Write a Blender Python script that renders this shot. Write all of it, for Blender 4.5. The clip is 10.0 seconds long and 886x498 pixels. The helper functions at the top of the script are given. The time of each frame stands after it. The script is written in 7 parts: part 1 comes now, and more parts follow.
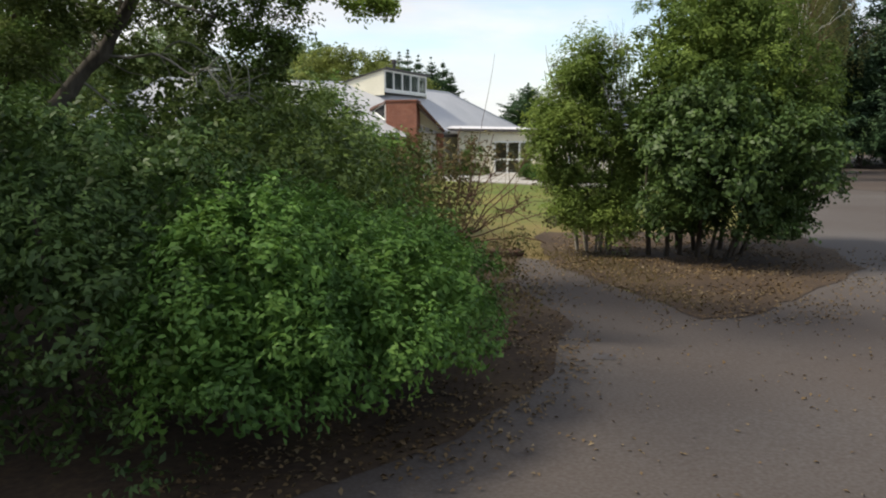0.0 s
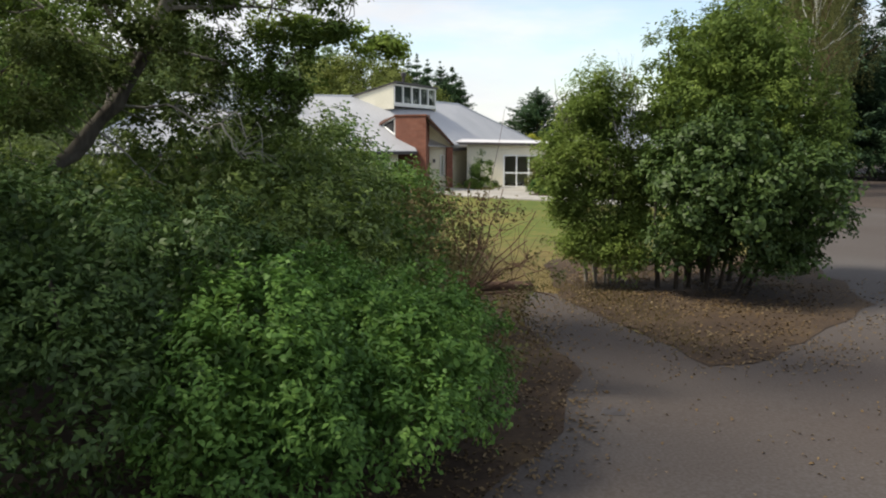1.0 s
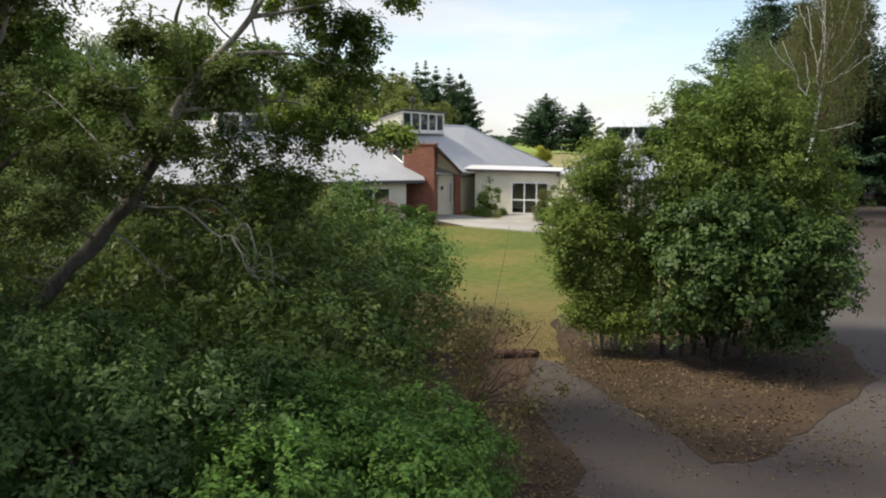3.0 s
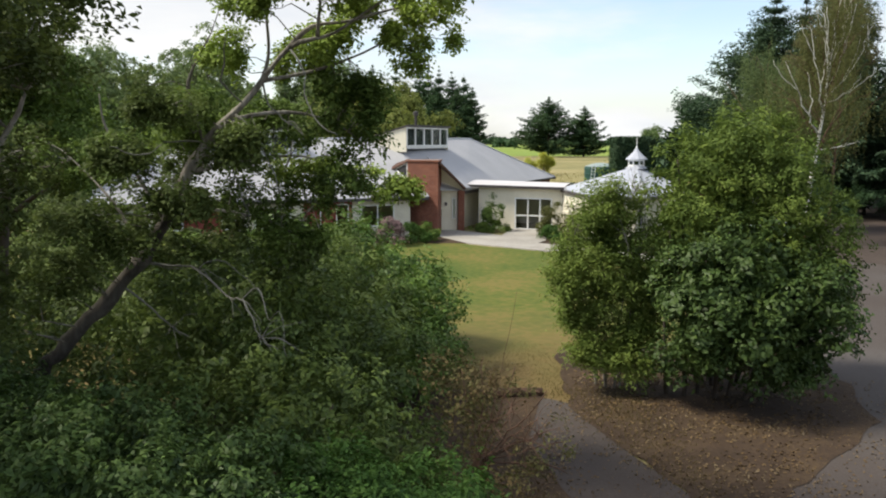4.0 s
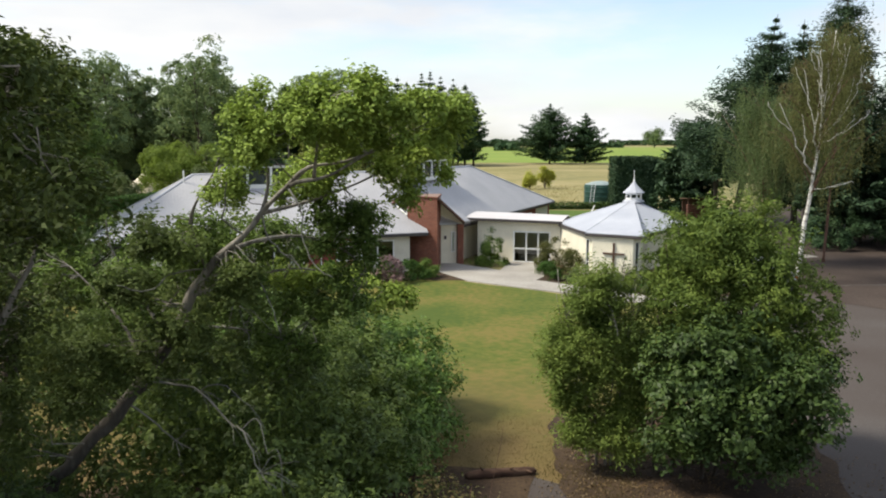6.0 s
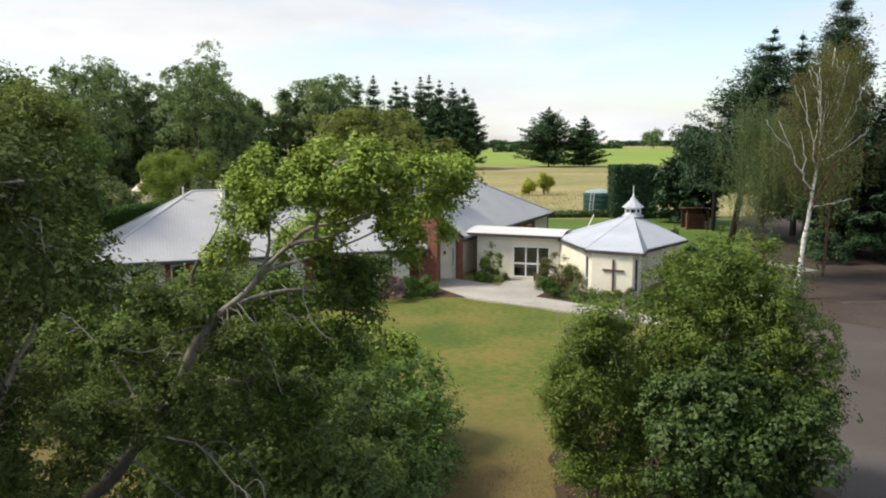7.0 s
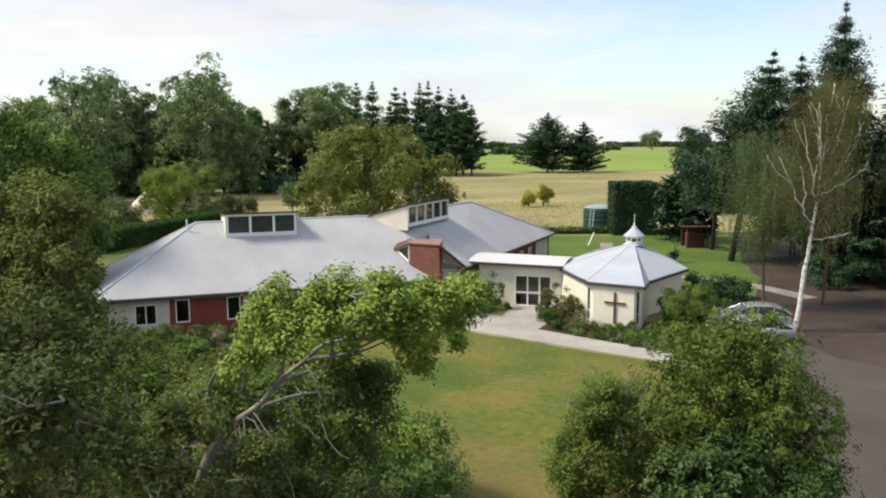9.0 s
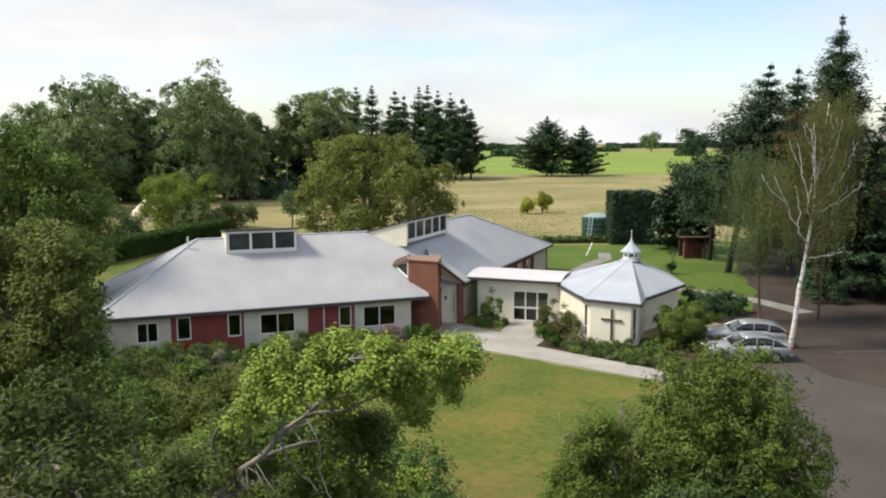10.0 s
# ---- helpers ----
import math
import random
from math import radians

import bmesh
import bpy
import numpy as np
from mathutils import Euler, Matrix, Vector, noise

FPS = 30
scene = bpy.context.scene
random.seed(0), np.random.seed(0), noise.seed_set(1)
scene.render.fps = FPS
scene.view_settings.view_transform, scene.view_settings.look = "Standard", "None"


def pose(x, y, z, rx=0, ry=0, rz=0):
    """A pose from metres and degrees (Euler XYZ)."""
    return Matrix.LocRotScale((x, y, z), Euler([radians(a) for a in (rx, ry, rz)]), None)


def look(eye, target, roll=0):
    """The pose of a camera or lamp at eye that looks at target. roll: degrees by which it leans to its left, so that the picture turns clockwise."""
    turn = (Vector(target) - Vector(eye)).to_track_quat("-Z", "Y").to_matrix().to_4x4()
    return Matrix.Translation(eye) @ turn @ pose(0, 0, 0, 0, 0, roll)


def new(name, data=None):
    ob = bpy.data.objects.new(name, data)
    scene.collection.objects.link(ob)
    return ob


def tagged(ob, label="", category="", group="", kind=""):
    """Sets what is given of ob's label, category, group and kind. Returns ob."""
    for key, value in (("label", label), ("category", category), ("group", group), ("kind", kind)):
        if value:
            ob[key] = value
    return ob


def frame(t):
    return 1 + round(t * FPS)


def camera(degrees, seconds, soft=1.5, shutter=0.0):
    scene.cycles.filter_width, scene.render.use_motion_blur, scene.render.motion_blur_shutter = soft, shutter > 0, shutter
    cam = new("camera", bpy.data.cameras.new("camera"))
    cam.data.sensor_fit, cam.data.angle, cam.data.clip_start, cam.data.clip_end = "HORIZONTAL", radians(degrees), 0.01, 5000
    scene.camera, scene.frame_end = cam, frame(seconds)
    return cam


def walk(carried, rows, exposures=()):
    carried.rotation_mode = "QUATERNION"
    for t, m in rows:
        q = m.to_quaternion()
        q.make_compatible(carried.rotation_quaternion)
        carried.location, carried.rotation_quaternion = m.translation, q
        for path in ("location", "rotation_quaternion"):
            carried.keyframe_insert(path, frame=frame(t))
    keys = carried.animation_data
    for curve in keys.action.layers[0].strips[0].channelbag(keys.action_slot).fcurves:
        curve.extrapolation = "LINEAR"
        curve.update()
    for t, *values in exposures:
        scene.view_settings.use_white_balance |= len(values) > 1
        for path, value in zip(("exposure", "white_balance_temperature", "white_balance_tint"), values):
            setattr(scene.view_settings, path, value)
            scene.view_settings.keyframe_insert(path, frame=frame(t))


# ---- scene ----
cam = camera(56.9, 10.0, soft=2.0)
METRES, EYE, TILT, LEAN, TURN = 10.0, 3.0, -7.85, 0.0, 0.0
ROWS = [
    (0.0, 0.0, 0.0, 0.0, 0.0, 0.0, -0.0),
    (0.5, -0.0007, -0.0077, 0.0371, 0.31, 0.07, -0.01),
    (1.0, -0.0016, -0.0128, 0.0778, 0.63, 0.12, -0.03),
    (1.5, -0.0017, -0.017, 0.1177, 0.9, 0.17, -0.03),
    (2.0, 0.0002, -0.0207, 0.1599, 1.01, 0.2, -0.08),
    (2.5, 0.0044, -0.0268, 0.2009, 1.11, 0.22, -0.12),
    (4.0, -0.0067, -0.0584, 0.3453, 1.39, 0.27, -0.22),
    (4.5, -0.0049, -0.0712, 0.4009, 1.45, 0.28, -0.28),
    (5.0, 0.0024, -0.089, 0.4576, 1.52, 0.29, -0.3),
    (5.5, 0.0098, -0.1053, 0.5078, 1.56, 0.31, -0.28),
    (6.0, 0.0129, -0.1223, 0.5633, 1.54, 0.32, -0.21),
    (7.5, 0.0019, -0.1244, 0.7126, 1.45, 0.35, -0.08),
    (8.0, -0.0081, -0.1279, 0.7642, 1.43, 0.33, -0.05),
    (8.5, -0.0134, -0.1389, 0.8111, 1.42, 0.32, -0.01),
    (9.0, -0.0142, -0.1569, 0.8614, 1.38, 0.36, 0.02),
    (9.5, -0.012, -0.1804, 0.9112, 1.36, 0.39, 0.03),
    (10.0, -0.007, -0.2066, 0.9643, 1.35, 0.41, 0.03),
]
EXPOSURES = [(0.0, 0.54), (1.0, 0.53), (2.5, 0.52), (4.5, 0.52), (8.0, 0.48), (10.0, 0.46)]
walk(cam, [(t, pose(0, 0, EYE, TILT, LEAN, TURN) @ pose(METRES * x, METRES * y, METRES * z, 90 + pitch, roll, yaw)) for t, x, y, z, yaw, pitch, roll in ROWS], EXPOSURES)

# ---- sky and sun ----
SUN_ELEVATION, SUN_AZIMUTH = 50.0, -95.0   # azimuth: degrees to the right of straight ahead
world = bpy.data.worlds.new("sky")
scene.world = world
world.use_nodes = True
wn, wl = world.node_tree.nodes, world.node_tree.links
wn.clear()
w_out = wn.new("ShaderNodeOutputWorld")
w_mix = wn.new("ShaderNodeMixShader")
w_sky = wn.new("ShaderNodeTexSky")
w_sky.sky_type, w_sky.sun_disc = "NISHITA", False
w_sky.sun_elevation, w_sky.sun_rotation = radians(SUN_ELEVATION), radians(SUN_AZIMUTH)
w_blue = wn.new("ShaderNodeBackground")
w_blue.inputs["Strength"].default_value = 0.15
w_cloud = wn.new("ShaderNodeBackground")
w_cloud.inputs["Strength"].default_value = 0.72
w_co = wn.new("ShaderNodeTexCoord")
w_map = wn.new("ShaderNodeMapping")
w_map.inputs["Scale"].default_value = (1.0, 1.0, 4.0)
w_map.inputs["Location"].default_value = (0.35, 0.1, 0.2)
w_noise = wn.new("ShaderNodeTexNoise")
w_noise.inputs["Scale"].default_value, w_noise.inputs["Detail"].default_value = 2.2, 8.0
w_noise.inputs["Roughness"].default_value = 0.55
w_ramp = wn.new("ShaderNodeValToRGB")
w_ramp.color_ramp.elements[0].position, w_ramp.color_ramp.elements[1].position = 0.42, 0.59
w_ramp.color_ramp.elements[0].color = (0.16, 0.16, 0.16, 1)
w_shade = wn.new("ShaderNodeValToRGB")
w_shade.color_ramp.elements[0].color, w_shade.color_ramp.elements[1].color = (0.80, 0.84, 0.90, 1), (1.0, 1.0, 0.99, 1)
w_shade.color_ramp.elements[0].position, w_shade.color_ramp.elements[1].position = 0.35, 0.6
w_noise2 = wn.new("ShaderNodeTexNoise")
w_noise2.inputs["Scale"].default_value, w_noise2.inputs["Detail"].default_value = 3.1, 6.0
wl.new(w_co.outputs["Generated"], w_map.inputs["Vector"])
wl.new(w_map.outputs["Vector"], w_noise.inputs["Vector"])
wl.new(w_map.outputs["Vector"], w_noise2.inputs["Vector"])
wl.new(w_noise.outputs["Fac"], w_ramp.inputs["Fac"])
wl.new(w_noise2.outputs["Fac"], w_shade.inputs["Fac"])
wl.new(w_shade.outputs["Color"], w_cloud.inputs["Color"])
wl.new(w_sky.outputs["Color"], w_blue.inputs["Color"])
wl.new(w_ramp.outputs["Color"], w_mix.inputs["Fac"])
wl.new(w_blue.outputs["Background"], w_mix.inputs[1])
wl.new(w_cloud.outputs["Background"], w_mix.inputs[2])
wl.new(w_mix.outputs["Shader"], w_out.inputs["Surface"])

sun = new("sun", bpy.data.lights.new("sun", "SUN"))
sun.data.energy, sun.data.angle, sun.data.color = 3.6, radians(14), (1.0, 0.93, 0.775)
_a, _e = radians(SUN_AZIMUTH), radians(SUN_ELEVATION)
sun.matrix_world = look((math.sin(_a) * math.cos(_e) * 80, math.cos(_a) * math.cos(_e) * 80, math.sin(_e) * 80), (0, 0, 0))


# ---- materials ----
def material(name, tones, rough=0.8, grain=20.0, patch=1.2, bump=0.2, metal=0.0, detail=6.0, spec=0.3, stretch=(1, 1, 1), spread=0.28):
    """Noise at two scales between the tones; bump from the fine one."""
    m = bpy.data.materials.new(name)
    m.use_nodes = True
    n, l = m.node_tree.nodes, m.node_tree.links
    b = n["Principled BSDF"]
    co = n.new("ShaderNodeTexCoord")
    mp = n.new("ShaderNodeMapping")
    mp.inputs["Scale"].default_value = stretch
    l.new(co.outputs["Object"], mp.inputs["Vector"])
    fine, wide = n.new("ShaderNodeTexNoise"), n.new("ShaderNodeTexNoise")
    for node, scale in ((fine, grain), (wide, patch)):
        node.inputs["Scale"].default_value, node.inputs["Detail"].default_value = scale, detail
        l.new(mp.outputs["Vector"], node.inputs["Vector"])
    mix = n.new("ShaderNodeMix")
    mix.data_type = "FLOAT"
    mix.inputs["Factor"].default_value = 0.42
    l.new(wide.outputs["Fac"], mix.inputs["A"])
    l.new(fine.outputs["Fac"], mix.inputs["B"])
    ramp = n.new("ShaderNodeValToRGB")
    while len(ramp.color_ramp.elements) < len(tones):
        ramp.color_ramp.elements.new(0.5)
    for i, (e, c) in enumerate(zip(ramp.color_ramp.elements, tones)):
        e.position, e.color = 0.5 - spread / 2 + spread * i / max(1, len(tones) - 1), (*c, 1)
    l.new(mix.outputs["Result"], ramp.inputs["Fac"])
    l.new(ramp.outputs["Color"], b.inputs["Base Color"])
    b.inputs["Roughness"].default_value, b.inputs["Metallic"].default_value = rough, metal
    b.inputs["Specular IOR Level"].default_value = spec
    if bump:
        bp = n.new("ShaderNodeBump")
        bp.inputs["Strength"].default_value, bp.inputs["Distance"].default_value = bump, 0.02
        l.new(fine.outputs["Fac"], bp.inputs["Height"])
        l.new(bp.outputs["Normal"], b.inputs["Normal"])
    return m


def leaf_material(name, tones, through_light=0.35, gloss=0.16, rough=0.6, patch=0.7):
    """Each leaf its own tone, drifting over the crown."""
    m = bpy.data.materials.new(name)
    m.use_nodes = True
    n, l = m.node_tree.nodes, m.node_tree.links
    b, out = n["Principled BSDF"], n["Material Output"]
    geo, co = n.new("ShaderNodeNewGeometry"), n.new("ShaderNodeTexCoord")
    wide = n.new("ShaderNodeTexNoise")
    wide.inputs["Scale"].default_value, wide.inputs["Detail"].default_value = patch, 3.0
    l.new(co.outputs["Object"], wide.inputs["Vector"])
    mix = n.new("ShaderNodeMix")
    mix.data_type = "FLOAT"
    mix.inputs["Factor"].default_value = 0.24
    l.new(wide.outputs["Fac"], mix.inputs["A"])
    l.new(geo.outputs["Random Per Island"], mix.inputs["B"])
    ramp = n.new("ShaderNodeValToRGB")
    while len(ramp.color_ramp.elements) < len(tones):
        ramp.color_ramp.elements.new(0.5)
    for i, (e, c) in enumerate(zip(ramp.color_ramp.elements, tones)):
        e.position, e.color = 0.22 + 0.56 * i / max(1, len(tones) - 1), (*c, 1)
    l.new(mix.outputs["Result"], ramp.inputs["Fac"])
    l.new(ramp.outputs["Color"], b.inputs["Base Color"])
    b.inputs["Roughness"].default_value, b.inputs["Specular IOR Level"].default_value = rough, gloss
    tr, ms = n.new("ShaderNodeBsdfTranslucent"), n.new("ShaderNodeMixShader")
    ms.inputs["Fac"].default_value = through_light
    l.new(ramp.outputs["Color"], tr.inputs["Color"])
    l.new(b.outputs["BSDF"], ms.inputs[1])
    l.new(tr.outputs["BSDF"], ms.inputs[2])
    l.new(ms.outputs["Shader"], out.inputs["Surface"])
    return m


def brick_material(name, tones, mortar, length=0.23, course=0.086):
    m = material(name, tones, rough=0.85, grain=30, patch=1.5, bump=0)
    n, l = m.node_tree.nodes, m.node_tree.links
    b = n["Principled BSDF"]
    base = b.inputs["Base Color"].links[0].from_socket
    co = n.new("ShaderNodeUVMap")
    br = n.new("ShaderNodeTexBrick")
    br.inputs["Scale"].default_value = 1.0
    br.inputs["Brick Width"].default_value, br.inputs["Row Height"].default_value = length, course
    br.inputs["Mortar Size"].default_value = 0.006
    br.inputs["Mortar"].default_value = (*mortar, 1)
    br.inputs["Color2"].default_value = (*tones[0], 1)
    l.new(co.outputs["UV"], br.inputs["Vector"])
    l.new(base, br.inputs["Color1"])
    l.new(br.outputs["Color"], b.inputs["Base Color"])
    bp = n.new("ShaderNodeBump")
    bp.inputs["Strength"].default_value, bp.inputs["Distance"].default_value, bp.invert = 0.6, 0.01, True
    l.new(br.outputs["Fac"], bp.inputs["Height"])
    l.new(bp.outputs["Normal"], b.inputs["Normal"])
    return m


def ribbed_material(name, tones, pitch, rough=0.45, metal=0.0, bump=0.6):
    """Long-run roofing or board: ribs along the UV's second axis."""
    m = material(name, tones, rough=rough, grain=9, patch=0.5, bump=0, metal=metal)
    n, l = m.node_tree.nodes, m.node_tree.links
    b = n["Principled BSDF"]
    uv, sep = n.new("ShaderNodeUVMap"), n.new("ShaderNodeSeparateXYZ")
    wave = n.new("ShaderNodeMath")
    wave.operation = "SINE"
    mul = n.new("ShaderNodeMath")
    mul.operation = "MULTIPLY"
    mul.inputs[1].default_value = 2 * math.pi / pitch
    l.new(uv.outputs["UV"], sep.inputs["Vector"])
    l.new(sep.outputs["X"], mul.inputs[0])
    l.new(mul.outputs["Value"], wave.inputs[0])
    bp = n.new("ShaderNodeBump")
    bp.inputs["Strength"].default_value, bp.inputs["Distance"].default_value = bump, 0.02
    l.new(wave.outputs["Value"], bp.inputs["Height"])
    l.new(bp.outputs["Normal"], b.inputs["Normal"])
    return m


def glass_material(name, tint=(0.75, 0.8, 0.8)):
    m = bpy.data.materials.new(name)
    m.use_nodes = True
    b = m.node_tree.nodes["Principled BSDF"]
    b.inputs["Base Color"].default_value = (*tint, 1)
    b.inputs["Roughness"].default_value = 0.03
    b.inputs["Transmission Weight"].default_value = 1.0
    b.inputs["IOR"].default_value = 1.45
    return m


M_ROOF = ribbed_material("grey_roof_steel", [(0.337, 0.336, 0.354), (0.37, 0.369, 0.386), (0.41, 0.407, 0.423)], 0.19, rough=0.5, bump=0.13)
M_ROOF_LIGHT = ribbed_material("pale_roof_steel", [(0.36, 0.38, 0.435), (0.40, 0.42, 0.475), (0.45, 0.47, 0.52)], 0.25, rough=0.5, bump=0.11)
M_ROOF_WHITE = ribbed_material("off_white_roof_steel", [(0.5, 0.48, 0.49), (0.55, 0.53, 0.54), (0.6, 0.58, 0.58)], 0.25, rough=0.55, bump=0.08)
M_FLASH = material("roof_flashing", [(0.38, 0.39, 0.43), (0.5, 0.51, 0.55)], rough=0.4, grain=12, bump=0.1)
M_FASCIA = material("dark_fascia", [(0.045, 0.04, 0.04), (0.08, 0.07, 0.07)], rough=0.5, grain=10)
M_CREAM = material("cream_plaster", [(0.676, 0.634, 0.51), (0.749, 0.702, 0.572), (0.811, 0.764, 0.634)], rough=0.85, grain=14, patch=0.8, bump=0.15)
M_STONE = material("pale_block", [(0.54, 0.5, 0.41), (0.63, 0.59, 0.49), (0.71, 0.67, 0.56)], rough=0.9, grain=18, patch=1.0, bump=0.3)
M_BRICK = brick_material("red_brown_brick", [(0.15, 0.05, 0.03), (0.215, 0.076, 0.046), (0.28, 0.115, 0.07)], (0.24, 0.16, 0.13))
M_RED = brick_material("red_brick", [(0.19, 0.04, 0.032), (0.26, 0.056, 0.043), (0.33, 0.085, 0.062)], (0.26, 0.12, 0.09))
M_WHITE = material("white_joinery", [(0.72, 0.72, 0.70), (0.82, 0.82, 0.8)], rough=0.4, grain=20, bump=0.05)
M_GLASS = glass_material("window_glass")
M_DARKPANE = material("dark_window_pane", [(0.012, 0.012, 0.014), (0.02, 0.02, 0.022)], rough=0.12, bump=0, spec=0.25)
M_DARKWOOD = material("dark_timber", [(0.07, 0.035, 0.025), (0.13, 0.07, 0.05)], rough=0.7, grain=16, stretch=(1, 1, 0.2))
M_CONCRETE = material("pale_concrete", [(0.27, 0.25, 0.225), (0.33, 0.31, 0.28), (0.39, 0.37, 0.335)], rough=0.9, grain=8, patch=0.5, bump=0.2)
M_ASPHALT = material("worn_asphalt", [(0.048, 0.0342, 0.0278), (0.0672, 0.0544, 0.048), (0.0922, 0.0827, 0.0775)], rough=0.85, grain=22, patch=0.13, bump=0.25, spread=0.34)
M_LAWN = material("mown_lawn", [(0.0575, 0.0883, 0.0108), (0.0922, 0.109, 0.0158), (0.148, 0.125, 0.0298)], rough=0.95, grain=3.2, patch=0.22, bump=0.6, spread=0.2)
# the lawn wears to straw where it nears the drive
_n, _l = M_LAWN.node_tree.nodes, M_LAWN.node_tree.links
_base = _n["Principled BSDF"].inputs["Base Color"]
_green = _base.links[0].from_socket
_co, _sep, _wear, _blot, _sum = _n.new("ShaderNodeTexCoord"), _n.new("ShaderNodeSeparateXYZ"), _n.new("ShaderNodeMapRange"), _n.new("ShaderNodeTexNoise"), _n.new("ShaderNodeMath")
_blot.inputs["Scale"].default_value, _blot.inputs["Detail"].default_value = 0.35, 5.0
_wear.inputs["From Min"].default_value, _wear.inputs["From Max"].default_value = 36.0, 20.0
_wear.inputs["To Min"].default_value, _wear.inputs["To Max"].default_value = -0.9, 0.55
_sum.use_clamp = True
_straw = _n.new("ShaderNodeMix")
_straw.data_type = "RGBA"
_straw.inputs["B"].default_value = (0.142, 0.1, 0.038, 1)
_l.new(_co.outputs["Object"], _sep.inputs["Vector"])
_l.new(_co.outputs["Object"], _blot.inputs["Vector"])
_l.new(_sep.outputs["Y"], _wear.inputs["Value"])
_l.new(_wear.outputs["Result"], _sum.inputs[0])
_l.new(_blot.outputs["Fac"], _sum.inputs[1])
_l.new(_sum.outputs["Value"], _straw.inputs["Factor"])
_l.new(_green, _straw.inputs["A"])
_l.new(_straw.outputs["Result"], _base)
M_GREENLAWN = material("watered_lawn", [(0.0504, 0.0936, 0.0115), (0.072, 0.122, 0.0144), (0.108, 0.144, 0.0252)], rough=0.95, grain=4, patch=0.15, bump=0.5)
M_PASTURE = material("dry_pasture", [(0.136, 0.138, 0.0494), (0.228, 0.2, 0.0808), (0.31, 0.262, 0.128)], rough=1.0, grain=0.9, patch=0.05, bump=0.5, stretch=(0.6, 1, 1), spread=0.26)
M_FIELD = material("green_field", [(0.121, 0.187, 0.024), (0.168, 0.236, 0.0336), (0.232, 0.256, 0.0528)], rough=1.0, grain=0.12, patch=0.008, bump=0.3, stretch=(0.35, 1, 1))
M_LITTER = material("leaf_litter_soil", [(0.0284, 0.0177, 0.0118), (0.0504, 0.0321, 0.0197), (0.0823, 0.0547, 0.0295)], rough=1.0, grain=11, patch=0.6, bump=0.8)
M_DIRT = material("bare_dark_earth", [(0.0339, 0.0239, 0.0189), (0.0492, 0.0355, 0.0289), (0.0677, 0.0511, 0.042)], rough=1.0, grain=6, patch=0.3, bump=0.5)
M_GREYPANEL = material("grey_panel", [(0.10, 0.10, 0.10), (0.16, 0.16, 0.16)], rough=0.9, grain=6)
M_BARK = material("grey_bark", [(0.104, 0.0933, 0.0778), (0.198, 0.181, 0.156), (0.346, 0.32, 0.277)], rough=0.95, grain=14, patch=2, bump=0.8, stretch=(1, 1, 0.25))
# Oak trunk bark, darker than its limbs: foliage shade is put into the colour.
M_OAKBARK = material("shade_toned_oak_bark", [(0.0413, 0.0359, 0.03), (0.078, 0.069, 0.0584), (0.129, 0.117, 0.0972)], rough=0.95, grain=14, patch=2, bump=0.8, stretch=(1, 1, 0.25))
M_DEADWOOD = material("bleached_dead_wood", [(0.136, 0.132, 0.115), (0.22, 0.215, 0.194)], rough=0.9, grain=18, bump=0.5)
M_DARKBARK = material("dark_bark", [(0.045, 0.035, 0.028), (0.10, 0.08, 0.065)], rough=0.95, grain=14, bump=0.8, stretch=(1, 1, 0.3))
M_BIRCH = material("white_birch_bark", [(0.18, 0.17, 0.15), (0.6, 0.58, 0.53), (0.68, 0.66, 0.61)], rough=0.8, grain=9, patch=2.5, bump=0.4, stretch=(0.5, 0.5, 2.0))
M_ROTTEN = material("dark_rotten_wood", [(0.03, 0.017, 0.012), (0.065, 0.036, 0.025), (0.12, 0.075, 0.052)], rough=0.95, grain=9, patch=3, bump=0.9, stretch=(0.35, 1, 1))
M_TWIG = material("brown_twig", [(0.09, 0.05, 0.035), (0.17, 0.1, 0.07)], rough=0.9, grain=20)

L_BUSH = leaf_material("bright_shrub_leaf", [(0.0328, 0.0764, 0.0208), (0.0928, 0.186, 0.0374), (0.191, 0.317, 0.0645)], 0.3, gloss=0.2, rough=0.55)
L_DULL = leaf_material("dull_grey_leaf", [(0.0193, 0.0394, 0.0133), (0.0612, 0.107, 0.028), (0.145, 0.221, 0.0561)], 0.25, gloss=0.24, rough=0.5, patch=1.5)
L_SHRUB = leaf_material("olive_shrub_leaf", [(0.0431, 0.076, 0.0194), (0.111, 0.174, 0.0389), (0.228, 0.323, 0.0668)], 0.3)
L_THICKET = leaf_material("thicket_leaf", [(0.0424, 0.0711, 0.0198), (0.112, 0.163, 0.0397), (0.251, 0.329, 0.0711)], 0.28, gloss=0.3, rough=0.5, patch=1.5)
L_SIDE = leaf_material("dark_olive_oak_leaf", [(0.0311, 0.0485, 0.013), (0.0624, 0.0873, 0.0214), (0.118, 0.149, 0.0348)], 0.25, patch=0.6)
L_HEDGE = leaf_material("hedge_leaf", [(0.0307, 0.0719, 0.0153), (0.0564, 0.115, 0.0204), (0.0912, 0.164, 0.0307)], 0.3, gloss=0.2)
L_CLIP = leaf_material("clipped_hedge_leaf", [(0.023, 0.0525, 0.0126), (0.046, 0.0938, 0.0207), (0.0805, 0.15, 0.031)], 0.25)
# Bright oak leaf: sun on the crown's top is put into the colour.
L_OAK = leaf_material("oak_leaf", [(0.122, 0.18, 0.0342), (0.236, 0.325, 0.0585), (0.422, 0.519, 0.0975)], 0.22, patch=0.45)
